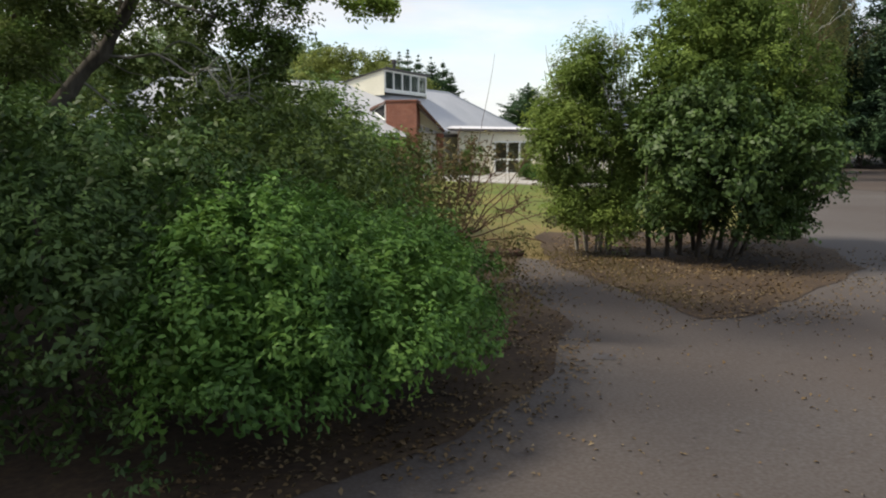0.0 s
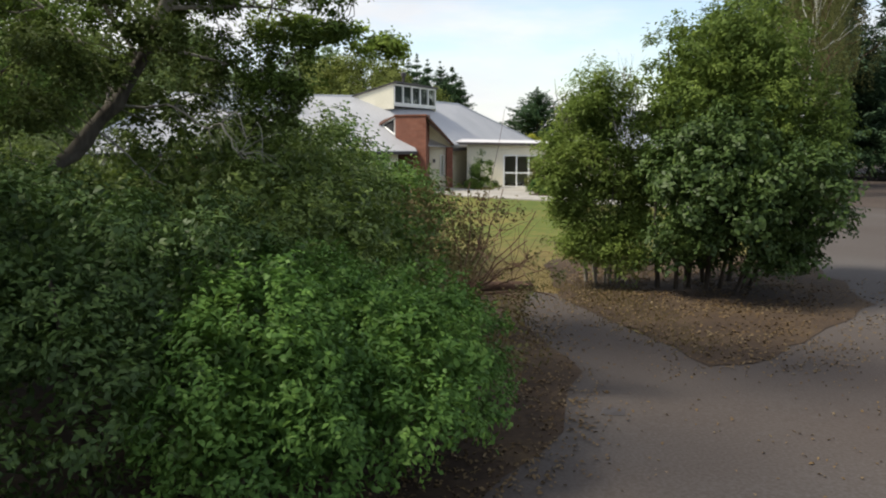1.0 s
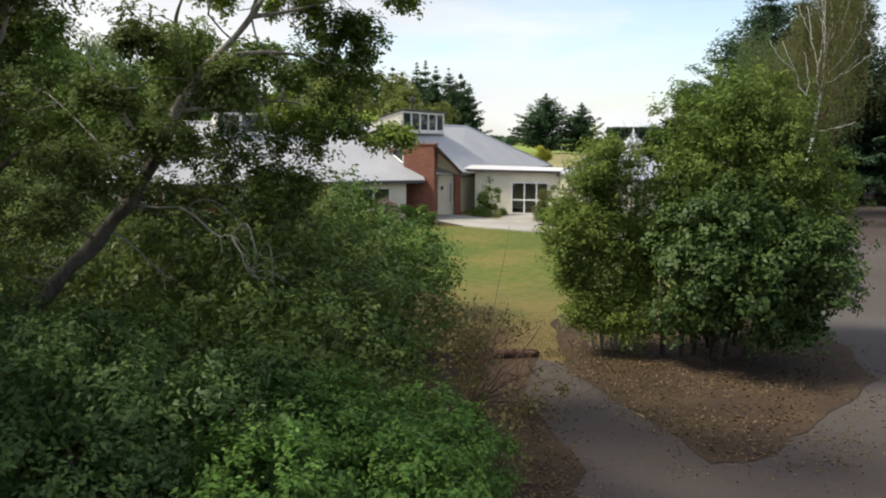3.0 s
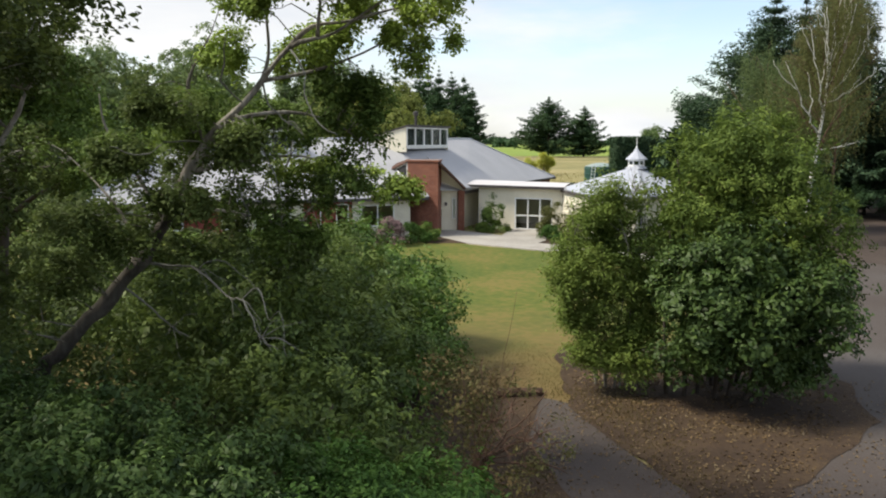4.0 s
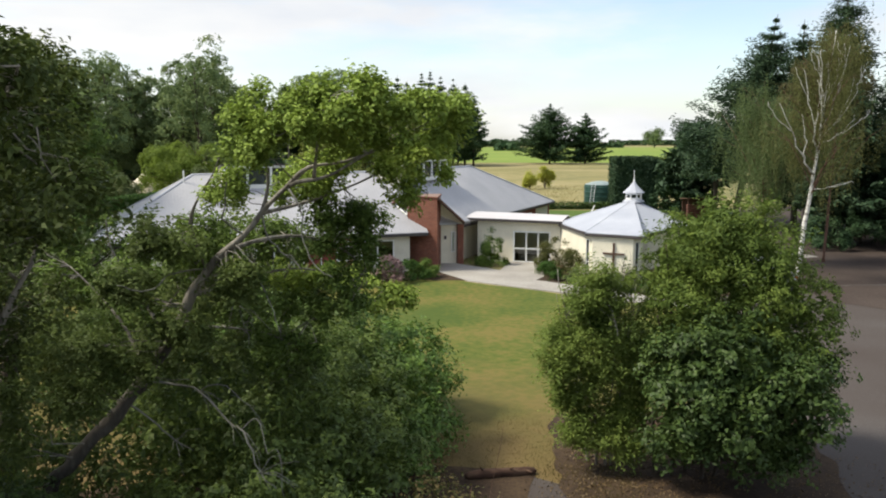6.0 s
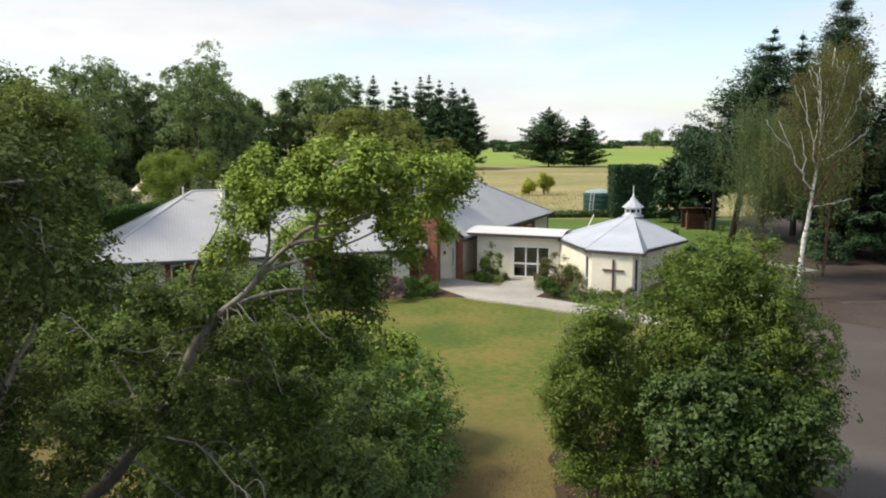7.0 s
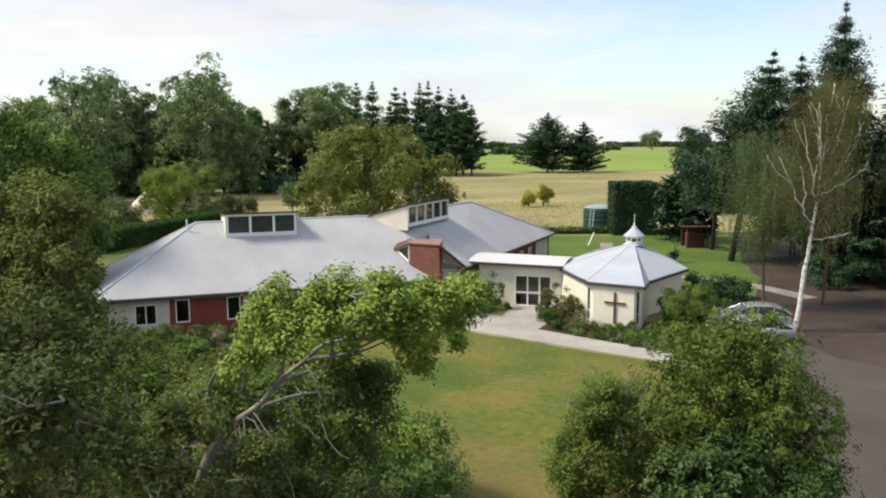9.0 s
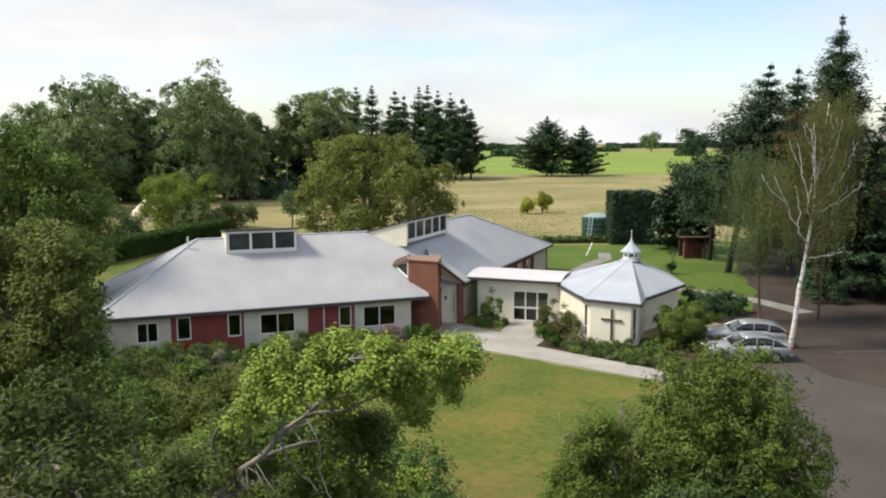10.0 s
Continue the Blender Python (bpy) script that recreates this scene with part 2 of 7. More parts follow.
# The same oak leaf darkened: shade under the crown is in the colour.
L_OAKSHADE = leaf_material("shade_toned_oak_leaf", [(0.0636, 0.104, 0.0227), (0.12, 0.182, 0.0384), (0.218, 0.303, 0.0611)], 0.22, patch=0.45)
# Dull leaf of several plants, lowered too for shade under the oak's crown.
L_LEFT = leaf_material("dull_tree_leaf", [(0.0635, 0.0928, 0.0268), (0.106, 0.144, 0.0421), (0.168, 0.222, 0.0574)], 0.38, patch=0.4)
L_BROAD = leaf_material("olive_broad_leaf", [(0.085, 0.115, 0.032), (0.15, 0.185, 0.05), (0.25, 0.29, 0.075)], 0.36, patch=0.8)
L_RIGHT = leaf_material("camellia_leaf", [(0.032, 0.0576, 0.017), (0.0609, 0.103, 0.0265), (0.118, 0.173, 0.0435)], 0.25, gloss=0.24, rough=0.5, patch=1.5)
L_TALL = leaf_material("bushy_evergreen_leaf", [(0.0564, 0.0913, 0.0209), (0.113, 0.166, 0.0347), (0.213, 0.279, 0.0575)], 0.3, gloss=0.13, rough=0.6)
L_LAWNSHRUB = leaf_material("glossy_lawn_shrub_leaf", [(0.0493, 0.0967, 0.023), (0.111, 0.194, 0.0392), (0.211, 0.319, 0.0633)], 0.3, gloss=0.3, rough=0.5, patch=1.5)
L_YELLOWISH = leaf_material("light_willow_leaf", [(0.0961, 0.147, 0.0315), (0.171, 0.235, 0.0508), (0.278, 0.343, 0.0847)], 0.4)
L_WALNUT = leaf_material("walnut_leaf", [(0.0975, 0.122, 0.0308), (0.163, 0.192, 0.0462), (0.26, 0.294, 0.0682)], 0.3, patch=0.3)
L_PINE = leaf_material("pine_needle", [(0.0275, 0.0597, 0.0275), (0.0504, 0.0963, 0.0413), (0.0873, 0.138, 0.0572)], 0.15)
L_FIR = leaf_material("dark_fir_needle", [(0.024, 0.0493, 0.0272), (0.045, 0.0812, 0.0416), (0.084, 0.128, 0.064)], 0.12)
L_GUM = leaf_material("gum_leaf", [(0.09, 0.146, 0.0666), (0.162, 0.227, 0.0918), (0.28, 0.345, 0.134)], 0.3, patch=0.15)
L_BIRCH = leaf_material("birch_leaf", [(0.0889, 0.1, 0.0326), (0.131, 0.14, 0.0472), (0.181, 0.179, 0.0687)], 0.4)
L_DROUGHT = leaf_material("parched_brown_leaf", [(0.06, 0.062, 0.026), (0.1, 0.092, 0.042), (0.15, 0.13, 0.065)], 0.3, patch=0.5)
L_WEEP = leaf_material("pale_birch_leaf", [(0.0844, 0.119, 0.045), (0.126, 0.171, 0.066), (0.176, 0.231, 0.09)], 0.4)
L_LIME = leaf_material("lime_willow_leaf", [(0.111, 0.162, 0.026), (0.17, 0.238, 0.039), (0.221, 0.289, 0.0585)], 0.45)
L_YELLOW = leaf_material("golden_leaf", [(0.34, 0.37, 0.05), (0.5, 0.5, 0.1)], 0.4)
L_BROWN = leaf_material("withered_leaf", [(0.085, 0.052, 0.026), (0.15, 0.11, 0.05), (0.11, 0.115, 0.04), (0.24, 0.21, 0.11)], 0.3)
L_FALLEN = leaf_material("fallen_leaf", [(0.09, 0.058, 0.032), (0.15, 0.1, 0.05), (0.24, 0.19, 0.12)], 0.1)
L_GREY = leaf_material("grey_green_leaf", [(0.0765, 0.103, 0.0403), (0.121, 0.156, 0.0603), (0.175, 0.217, 0.0889)], 0.3)
L_FLOWER = leaf_material("pale_blossom", [(0.09, 0.12, 0.04), (0.2, 0.21, 0.11), (0.4, 0.38, 0.28)], 0.3)
L_PINK = leaf_material("dusty_pink_bloom", [(0.16, 0.10, 0.10), (0.30, 0.20, 0.21), (0.14, 0.16, 0.07)], 0.3)


# ---- helpers ----
RNG = np.random.default_rng(7)


def gz(y):
    """Height of the ground, which climbs gently to the house."""
    return -0.3 + 0.0146 * min(max(y, -20.0), 58.0)


class Geo:
    """A small mesh in the making."""

    def __init__(self):
        self.v, self.f, self.uv = [], [], []

    def face(self, pts, uv=None):
        i = len(self.v)
        self.v += [tuple(p) for p in pts]
        self.f.append(tuple(range(i, i + len(pts))))
        self.uv += list(uv) if uv else [(0, 0)] * len(pts)
        return self

    def box(self, c, size, turn=0.0, tilt=0.0):
        m = pose(*c, 0, tilt, turn)
        x, y, z = (s / 2 for s in size)
        p = [m @ Vector(q) for q in ((-x, -y, -z), (x, -y, -z), (x, y, -z), (-x, y, -z), (-x, -y, z), (x, -y, z), (x, y, z), (-x, y, z))]
        for q, w, h in (((0, 1, 5, 4), x, z), ((1, 2, 6, 5), y, z), ((2, 3, 7, 6), x, z), ((3, 0, 4, 7), y, z), ((4, 5, 6, 7), x, y), ((3, 2, 1, 0), x, y)):
            z0 = p[q[0]].z
            self.face([p[k] for k in q], [(0, z0), (2 * w, z0), (2 * w, z0 + 2 * h), (0, z0 + 2 * h)])
        return self

    def slab(self, pts, thick):
        """A flat plate under the given upper outline."""
        a = [Vector(p) for p in pts]
        n = (a[1] - a[0]).cross(a[2] - a[0]).normalized()
        if n.z < 0:
            a.reverse()
            n = -n
        u = (a[1] - a[0]).normalized()
        flat = Vector((-n.y, n.x, 0))
        u = flat.normalized() if flat.length > 1e-4 else u
        w = n.cross(u)
        uv = [(u.dot(p), w.dot(p)) for p in a]
        self.face(a, uv)
        b = [p - Vector((0, 0, thick)) for p in a]
        self.face(b[::-1])
        for i in range(len(a)):
            j = (i + 1) % len(a)
            self.face([a[j], a[i], b[i], b[j]])
        return self

    def prism(self, ring, z0, z1):
        lo, hi = [(x, y, z0) for x, y in ring], [(x, y, z1) for x, y in ring]
        for i in range(len(ring)):
            j = (i + 1) % len(ring)
            d = math.dist(ring[i], ring[j])
            self.face([lo[i], lo[j], hi[j], hi[i]], [(0, z0), (d, z0), (d, z1), (0, z1)])
        self.face(hi)
        self.face(lo[::-1])
        return self

    def tube(self, pts, radii, sides=8):
        rings = []
        for i, p in enumerate(pts):
            p = Vector(p)
            d = (Vector(pts[min(i + 1, len(pts) - 1)]) - Vector(pts[max(i - 1, 0)])).normalized()
            a = d.cross(Vector((0.31, 0.87, 0.38))).normalized()
            b = d.cross(a)
            rings.append([p + radii[i] * (math.cos(t) * a + math.sin(t) * b) for t in (2 * math.pi * k / sides for k in range(sides))])
        for r, s in zip(rings, rings[1:]):
            for k in range(sides):
                q = (k + 1) % sides
                self.face([r[k], s[k], s[q], r[q]])
        self.face(rings[0])
        self.face(rings[-1][::-1])
        return self

    def lathe(self, c, rows, sides=16):
        """Rows of (radius, height) turned about a post at c."""
        ring = lambda r, h: [(c[0] + r * math.cos(2 * math.pi * k / sides), c[1] + r * math.sin(2 * math.pi * k / sides), c[2] + h) for k in range(sides)]
        for (r0, h0), (r1, h1) in zip(rows, rows[1:]):
            a, b = ring(r0, h0), ring(r1, h1)
            for k in range(sides):
                q = (k + 1) % sides
                self.face([a[k], a[q], b[q], b[k]], [(k * 0.2, h0), (k * 0.2 + 0.2, h0), (k * 0.2 + 0.2, h1), (k * 0.2, h1)])
        return self

    def mesh(self, name, mat, smooth=False):
        me = bpy.data.meshes.new(name)
        me.from_pydata(self.v, [], self.f)
        lay = me.uv_layers.new(name="UVMap")
        lay.data.foreach_set("uv", np.array(self.uv, dtype=np.float32).ravel())
        me.materials.append(mat)
        bm = bmesh.new()
        bm.from_mesh(me)
        bmesh.ops.remove_doubles(bm, verts=bm.verts, dist=0.0005)
        bmesh.ops.recalc_face_normals(bm, faces=bm.faces)
        bm.to_mesh(me)
        bm.free()
        if smooth:
            me.polygons.foreach_set("use_smooth", np.ones(len(me.polygons), dtype=bool))
        return me


def part(name, geo, mat, parent=None, label="", smooth=False):
    ob = new(name, geo.mesh(name, mat, smooth) if isinstance(geo, Geo) else geo)
    if parent:
        ob.parent = parent
        ob.matrix_parent_inverse = parent.matrix_world.inverted()
    return tagged(ob, label)


def thing(name, label, category, at=(0, 0, 0), group="", kind=""):
    ob = new(name)
    ob.matrix_world = Matrix.Translation(at)
    return tagged(ob, label, category, group, kind)


def shape(name, geo, mat, label, category, kind="", group="", smooth=False):
    return tagged(new(name, geo.mesh(name, mat, smooth)), label, category, group, kind)


def unit(v):
    return v / np.maximum(np.linalg.norm(v, axis=1, keepdims=True), 1e-6)


def leaf_mesh(name, at, facing, length, width, mat, along=None, fold=0.12):
    """One folded four-cornered blade for every point."""
    k = len(at)
    n = unit(facing)
    d = RNG.normal(size=(k, 3)) if along is None else along
    d = unit(d - n * np.sum(d * n, axis=1, keepdims=True))
    s = np.cross(n, d)
    ln = (length * RNG.uniform(0.65, 1.3, k))[:, None]
    wd = (width * RNG.uniform(0.7, 1.25, k))[:, None]
    v = np.empty((k, 4, 3), dtype=np.float32)
    v[:, 0] = at - d * ln * 0.5
    v[:, 1] = at + s * wd * 0.5 + n * wd * fold * 2
    v[:, 2] = at + d * ln * 0.5 - n * ln * fold
    v[:, 3] = at - s * wd * 0.5 + n * wd * fold * 2
    me = bpy.data.meshes.new(name)
    me.vertices.add(4 * k)
    me.vertices.foreach_set("co", v.ravel())
    me.loops.add(4 * k)
    me.loops.foreach_set("vertex_index", np.arange(4 * k, dtype=np.int32))
    me.polygons.add(k)
    me.polygons.foreach_set("loop_start", np.arange(0, 4 * k, 4, dtype=np.int32))
    me.update(calc_edges=True)
    me.materials.append(mat)
    return me


def blob_points(blobs, clumps, per, spread, shell=0.3, up=0.25, low=-0.75, lump=0.34):
    """Leaf places and facings: tufts on lumps that sit on the skin of overlapping ellipsoids."""
    b = np.array(blobs, dtype=float)
    size = (b[:, 3] * b[:, 4] * b[:, 5]) ** (1 / 3)
    area = size ** 2
    lumps = max(len(b) * 5, clumps // 10)
    pick = RNG.choice(len(b), size=lumps * 3, p=area / area.sum())
    d = unit(RNG.normal(size=(lumps * 3, 3)))
    r = 0.98 - shell * RNG.random(lumps * 3) ** 1.3 + 0.12 * RNG.normal(size=lumps * 3)
    keep = d[:, 2] > low
    c = b[pick, :3] + d * b[pick, 3:6] * r[:, None]
    for i, e in enumerate(b):
        q = np.linalg.norm((c - e[:3]) / e[3:6], axis=1)
        keep &= (q > 0.7) | (pick == i)
    c, d, pick = c[keep][:lumps], unit(d[keep] / b[pick][keep][:, 3:6])[:lumps], pick[keep][:lumps]
    rad = size[pick] * lump * RNG.uniform(0.3, 1.45, len(c))
    # tufts over the outer and upper side of each lump
    w = rad ** 2
    which = RNG.choice(len(c), size=clumps, p=w / w.sum())
    e = unit(RNG.normal(size=(clumps, 3)) + d[which] * 0.75 + np.array([0, 0, 0.35]))
    t = c[which] + e * rad[which][:, None] * np.array([1.1, 1.1, 0.8]) * (RNG.uniform(0.7, 1.08, (clumps, 1)) + (RNG.random((clumps, 1)) < 0.14) * RNG.random((clumps, 1)) * 0.55)
    off = np.clip(RNG.normal(size=(clumps, per, 3)), -1.7, 1.7) * spread * RNG.uniform(0.5, 1.3, (clumps, 1, 1))
    off -= e[:, None, :] * np.sum(off * e[:, None, :], axis=2, keepdims=True) * 0.5
    at = (t[:, None, :] + off).reshape(-1, 3)
    f = (e[:, None, :] * 0.9 + np.array([0, 0, up]) + RNG.normal(size=(clumps, per, 3)) * 0.3).reshape(-1, 3)
    return at, f


def crown(name, blobs, clumps, per, spread, length, width, mat, parent=None, label="", floor=None, fill=0.0, **kw):
    """A leaf mesh over the blobs; fill: extra large leaves inside, as a share of the others."""
    at, f = blob_points(blobs, clumps, per, spread, **kw)
    size = np.full(len(at), 1.0)
    if fill:
        b = np.array(blobs, dtype=float)
        vol = b[:, 3] * b[:, 4] * b[:, 5]
        n = int(len(at) * fill)
        pick = RNG.choice(len(b), size=n, p=vol / vol.sum())
        inner = b[pick, :3] + unit(RNG.normal(size=(n, 3))) * b[pick, 3:6] * (0.8 * RNG.random(n) ** 0.4)[:, None]
        at, f, size = np.concatenate([at, inner]), np.concatenate([f, RNG.normal(size=(n, 3))]), np.concatenate([size, np.full(n, 1.7)])
    if floor is not None:
        keep = at[:, 2] > floor + 0.25 * np.abs(RNG.normal(size=len(at)))
        at, f, size = at[keep], f[keep], size[keep]
    ob = new(name, leaf_mesh(name, at, f, length * size, width * size, mat))
    if parent:
        ob.parent = parent
        ob.matrix_parent_inverse = parent.matrix_world.inverted()
    return tagged(ob, label)


def sheet(name, ring, dz, mat, label, category, kind="structure"):
    """A flat surface that follows the ground."""
    bm = bmesh.new()
    bm.faces.new([bm.verts.new((x, y, 0)) for x, y in ring])
    for y in (-20.0, 58.0):
        bmesh.ops.bisect_plane(bm, geom=bm.verts[:] + bm.edges[:] + bm.faces[:], plane_co=(0, y, 0), plane_no=(0, 1, 0))
    bmesh.ops.triangulate(bm, faces=bm.faces[:])
    for v in bm.verts:
        v.co.z = gz(v.co.y) + dz
    bmesh.ops.recalc_face_normals(bm, faces=bm.faces)
    if sum(f.normal.z for f in bm.faces) < 0:
        bmesh.ops.reverse_faces(bm, faces=bm.faces)
    me = bpy.data.meshes.new(name)
    bm.to_mesh(me)
    bm.free()
    me.materials.append(mat)
    return tagged(new(name, me), label, category, kind=kind)


def wobble(ring, amount, step=0.8, seed=1):
    """A ring with more corners, pushed about a little."""
    out = []
    for (x0, y0), (x1, y1) in zip(ring, ring[1:] + ring[:1]):
        n = max(1, min(40, int(math.hypot(x1 - x0, y1 - y0) / step)))
        for k in range(n):
            x, y = x0 + (x1 - x0) * k / n, y0 + (y1 - y0) * k / n
            d = noise.noise_vector((x * 0.9, y * 0.9, seed)) * amount + noise.noise_vector((x * 0.31, y * 0.31, seed + 5)) * amount * 1.6
            out.append((x + d.x, y + d.y))
    return out


# ---- ground ----
g = Geo()
XS, YS = (-4500, -300, -60, 60, 300, 4500), (-400, -20, 58, 300, 1100, 4900)
for x0, x1 in zip(XS, XS[1:]):
    for y0, y1 in zip(YS, YS[1:]):
        g.face([(x0, y0, gz(y0)), (x1, y0, gz(y0)), (x1, y1, gz(y1)), (x0, y1, gz(y1))])
shape("ground", g, M_PASTURE, "dry tan pasture grass of a wide flat plain", "ground", "structure")
sheet("field", [(-500, 306), (900, 318), (1400, 1100), (-500, 1100)], 0.05, M_FIELD, "green irrigated field beyond the dry pasture", "field")
sheet("lawn", wobble([(-34, 17), (1.2, 19.3), (4.2, 19.2), (9.5, 17.5), (12, 30), (11.6, 40.2), (0.0, 47.9), (-2.0, 50.2), (-19, 43.4), (-34, 38)], 0.3, 0.7), 0.012, M_LAWN,
      "mown lawn, patchy green and straw yellow", "lawn")
sheet("back_lawn", wobble([(6, 60), (16, 59.5), (19, 66), (21.5, 80), (20, 97), (4, 97)], 0.5, 1.5), 0.034, M_GREENLAWN, "green lawn behind the house", "lawn")
sheet("side_lawn", [(-75, 14), (-34.1, 14), (-34.1, 60), (-22, 60), (-22, 62), (-6, 68), (0, 97), (-40, 108), (-75, 100)], 0.012, M_LAWN, "grass beside the house among shrubs", "lawn")
DRIVE = wobble([(-40, -40), (60, -40), (60, 52), (22.5, 51.5), (21, 47.5), (19.5, 52.2), (14.6, 51.5), (12.2, 44), (12.8, 36), (10.8, 26), (8.4, 18.6), (7.0, 16.9), (5.7, 14.1), (4.4, 13.8), (3.4, 16.4),
                (2.6, 19.4), (1.8, 20.0), (1.0, 17.5), (1.5, 13.0), (0.7, 10.6), (-0.2, 8.6), (-2.4, 6.6), (-5, 4.6), (-40, 0)], 0.14, 0.6)
sheet("drive", DRIVE, 0.02, M_ASPHALT, "worn grey-brown asphalt drive with ragged edges", "driveway")
sheet("planting_bed", wobble([(2.05, 13.2), (1.4, 17.2), (1.9, 20.2), (-1, 20.8), (-14, 18), (-16, -0.5), (-5, 4.2), (-2.1, 6.3), (0.1, 8.3), (1.4, 10.5)], 0.15), 0.028, M_LITTER,
      "dark soil and brown litter under shrubs", "soil")
sheet("island_bed", wobble([(2.3, 20.2), (3.2, 16.5), (4.3, 13.6), (5.9, 13.9), (7.7, 16.3), (9.7, 18.4), (11.0, 25.5), (3.3, 25.0)], 0.32, 0.25), 0.034, M_LITTER,
      "brown leaf litter round the clump of shrubs", "soil")
sheet("tree_bed", wobble([(21.2, 47.2), (60, 52.3), (60, 110), (33, 100), (27, 80), (24, 66), (21, 58), (17, 55)], 0.3, 1.5), 0.036, M_DIRT, "dark earth under birches and conifers", "soil")
sheet("dirt_apron", wobble([(19.6, 51.0), (18.9, 46.4), (20.0, 42.6), (24, 38.5), (34, 35.5), (60, 36), (60, 51.9), (21.4, 46.9)], 0.5, 1.0), 0.03, M_DIRT, "brown leaf-strewn earth of the drive under birches", "soil")
sheet("shade_grass", wobble([(15.2, 53), (17, 54.5), (21.2, 57.5), (24.5, 66), (27.5, 80), (33.5, 100), (18, 100), (18.5, 80), (16, 66), (13.6, 59.6)], 0.3, 1.2), 0.031, M_GREENLAWN, "rough shaded grass under the birches", "lawn")
sheet("house_bed", wobble([(-20.5, 41.4), (-3.0, 48.2), (0.4, 48.1), (-1.6, 52.0), (-3.3, 51.6), (-20.5, 44.6)], 0.15, 0.8), 0.03, M_LITTER, "narrow flower bed along the house wall", "soil")
sheet("chapel_bed", [(4.2, 48.0), (10.6, 43.0), (12.4, 41.9), (15.0, 44.5), (15.0, 51.0), (9.0, 49.6), (6.9, 54.6), (4.8, 54.4)], 0.03, M_LITTER, "planted bed round the chapel", "soil")
path = Geo()
for ring in ([(-1.9, 51.6), (0.3, 47.9), (4.4, 48.2), (5.0, 49.4), (5.3, 54.6), (3.2, 55.1), (2.4, 51.6), (-0.4, 54.2), (-1.9, 54.2)], [(0.3, 47.9), (9.4, 41.85), (12.0, 40.2), (12.6, 41.8), (10.7, 43.3), (4.4, 48.2)]):
    path.slab([(x, y, gz(y) + 0.06) for x, y in ring], 0.1)
shape("footpath", path, M_CONCRETE, "pale concrete path to the glass doors", "path", "structure")

def ribbon(line, width):
    """Two-sided outline of a path along the line."""
    lo, hi = [], []
    for i, p in enumerate(line):
        a, b = line[max(i - 1, 0)], line[min(i + 1, len(line) - 1)]
        d = math.hypot(b[0] - a[0], b[1] - a[1])
        nx, ny = -(b[1] - a[1]) / d * width / 2, (b[0] - a[0]) / d * width / 2
        lo.append((p[0] - nx, p[1] - ny))
        hi.append((p[0] + nx, p[1] + ny))
    return lo + hi[::-1]


M_GRAVEL = material("grey_gravel", [(0.16, 0.155, 0.14), (0.22, 0.21, 0.19), (0.28, 0.27, 0.245)], rough=1.0, grain=12, patch=0.6, bump=0.4)
sheet("garden_path", wobble(ribbon([(8.6, 72.0), (10.4, 76.0), (12.6, 80.5), (15.0, 85.0), (15.8, 90.0)], 1.4), 0.1, 1.0), 0.045, M_GRAVEL, "grey gravel path across the back lawn", "path")
sheet("garden_path", wobble(ribbon([(15.0, 66.6), (18.2, 66.6), (20.6, 65.0), (22.8, 62.0), (24.6, 57.5)], 1.6), 0.1, 1.0), 0.045, M_GRAVEL, "grey gravel path from the drive behind the chapel", "path")

# ---- the house: two wings that meet at a bend ----
house = thing("house", "long low brick and block house under grey steel roofs", "house", (-8, 55, gz(55)))
U, V = Vector((0.930, 0.367, 0)), Vector((-0.367, 0.930, 0))
O = Vector((-2.3, 51.21, 0))
FLOOR = 0.42


def left(u, v, z):
    p = O + U * u + V * v
    return Vector((p.x, p.y, z))


W2, N2 = Vector((0.357, 0.934, 0)), Vector((-0.934, 0.357, 0))
O2 = Vector((0.0, 54.8, 0))


def right(s, n, z):
    p = O2 + W2 * s + N2 * n
    return Vector((p.x, p.y, z))


M_TOP = Vector((-5.0, 57.1, 6.62))
EAVE, RIDGE = 3.0, 6.6
L_TOP = left(-13.8, 6.2, RIDGE)
R_TOP = Vector((0.5, 69.9, 6.62))
FL, BL = left(-20.0, 0, EAVE), left(-20.0, 12.4, EAVE)
F_END = right(24.0, 0, 3.1)
B_END = right(26.0, 11, 3.1)
BM = left(2.0, 12.6, EAVE)
roof = part("roof", Geo().slab([FL, left(0.1, 0, EAVE), left(0.1, 0.75, EAVE + 0.43), M_TOP, L_TOP], 0.09), M_ROOF, house, "long-run grey steel roof")
part("roof_slope", Geo().slab([FL, L_TOP, BL], 0.09), M_ROOF, house)
part("roof_slope", Geo().slab([BL, L_TOP, M_TOP, BM], 0.09), M_ROOF, house)
part("roof_slope", Geo().slab([right(0, -0.0, 3.2), right(24.0, 0, 3.1), R_TOP, M_TOP], 0.09), M_ROOF, house)
part("roof_slope", Geo().slab([F_END, B_END, R_TOP], 0.09), M_ROOF, house)
part("roof_slope", Geo().slab([B_END, BM, M_TOP, R_TOP], 0.09), M_ROOF, house)
part("roof_slope", Geo().slab([left(0.1, 0.75, EAVE + 0.43), right(0, 0, 3.2), M_TOP], 0.09), M_ROOF, house)
for a, b in ((FL, L_TOP), (L_TOP, M_TOP), (BL, L_TOP), (M_TOP, R_TOP), (F_END, R_TOP)):
    part("ridge_cap", Geo().tube([a + Vector((0, 0, 0.0)), b + Vector((0, 0, 0.0))], [0.07, 0.07], 8), M_FLASH, house, "grey ridge capping")
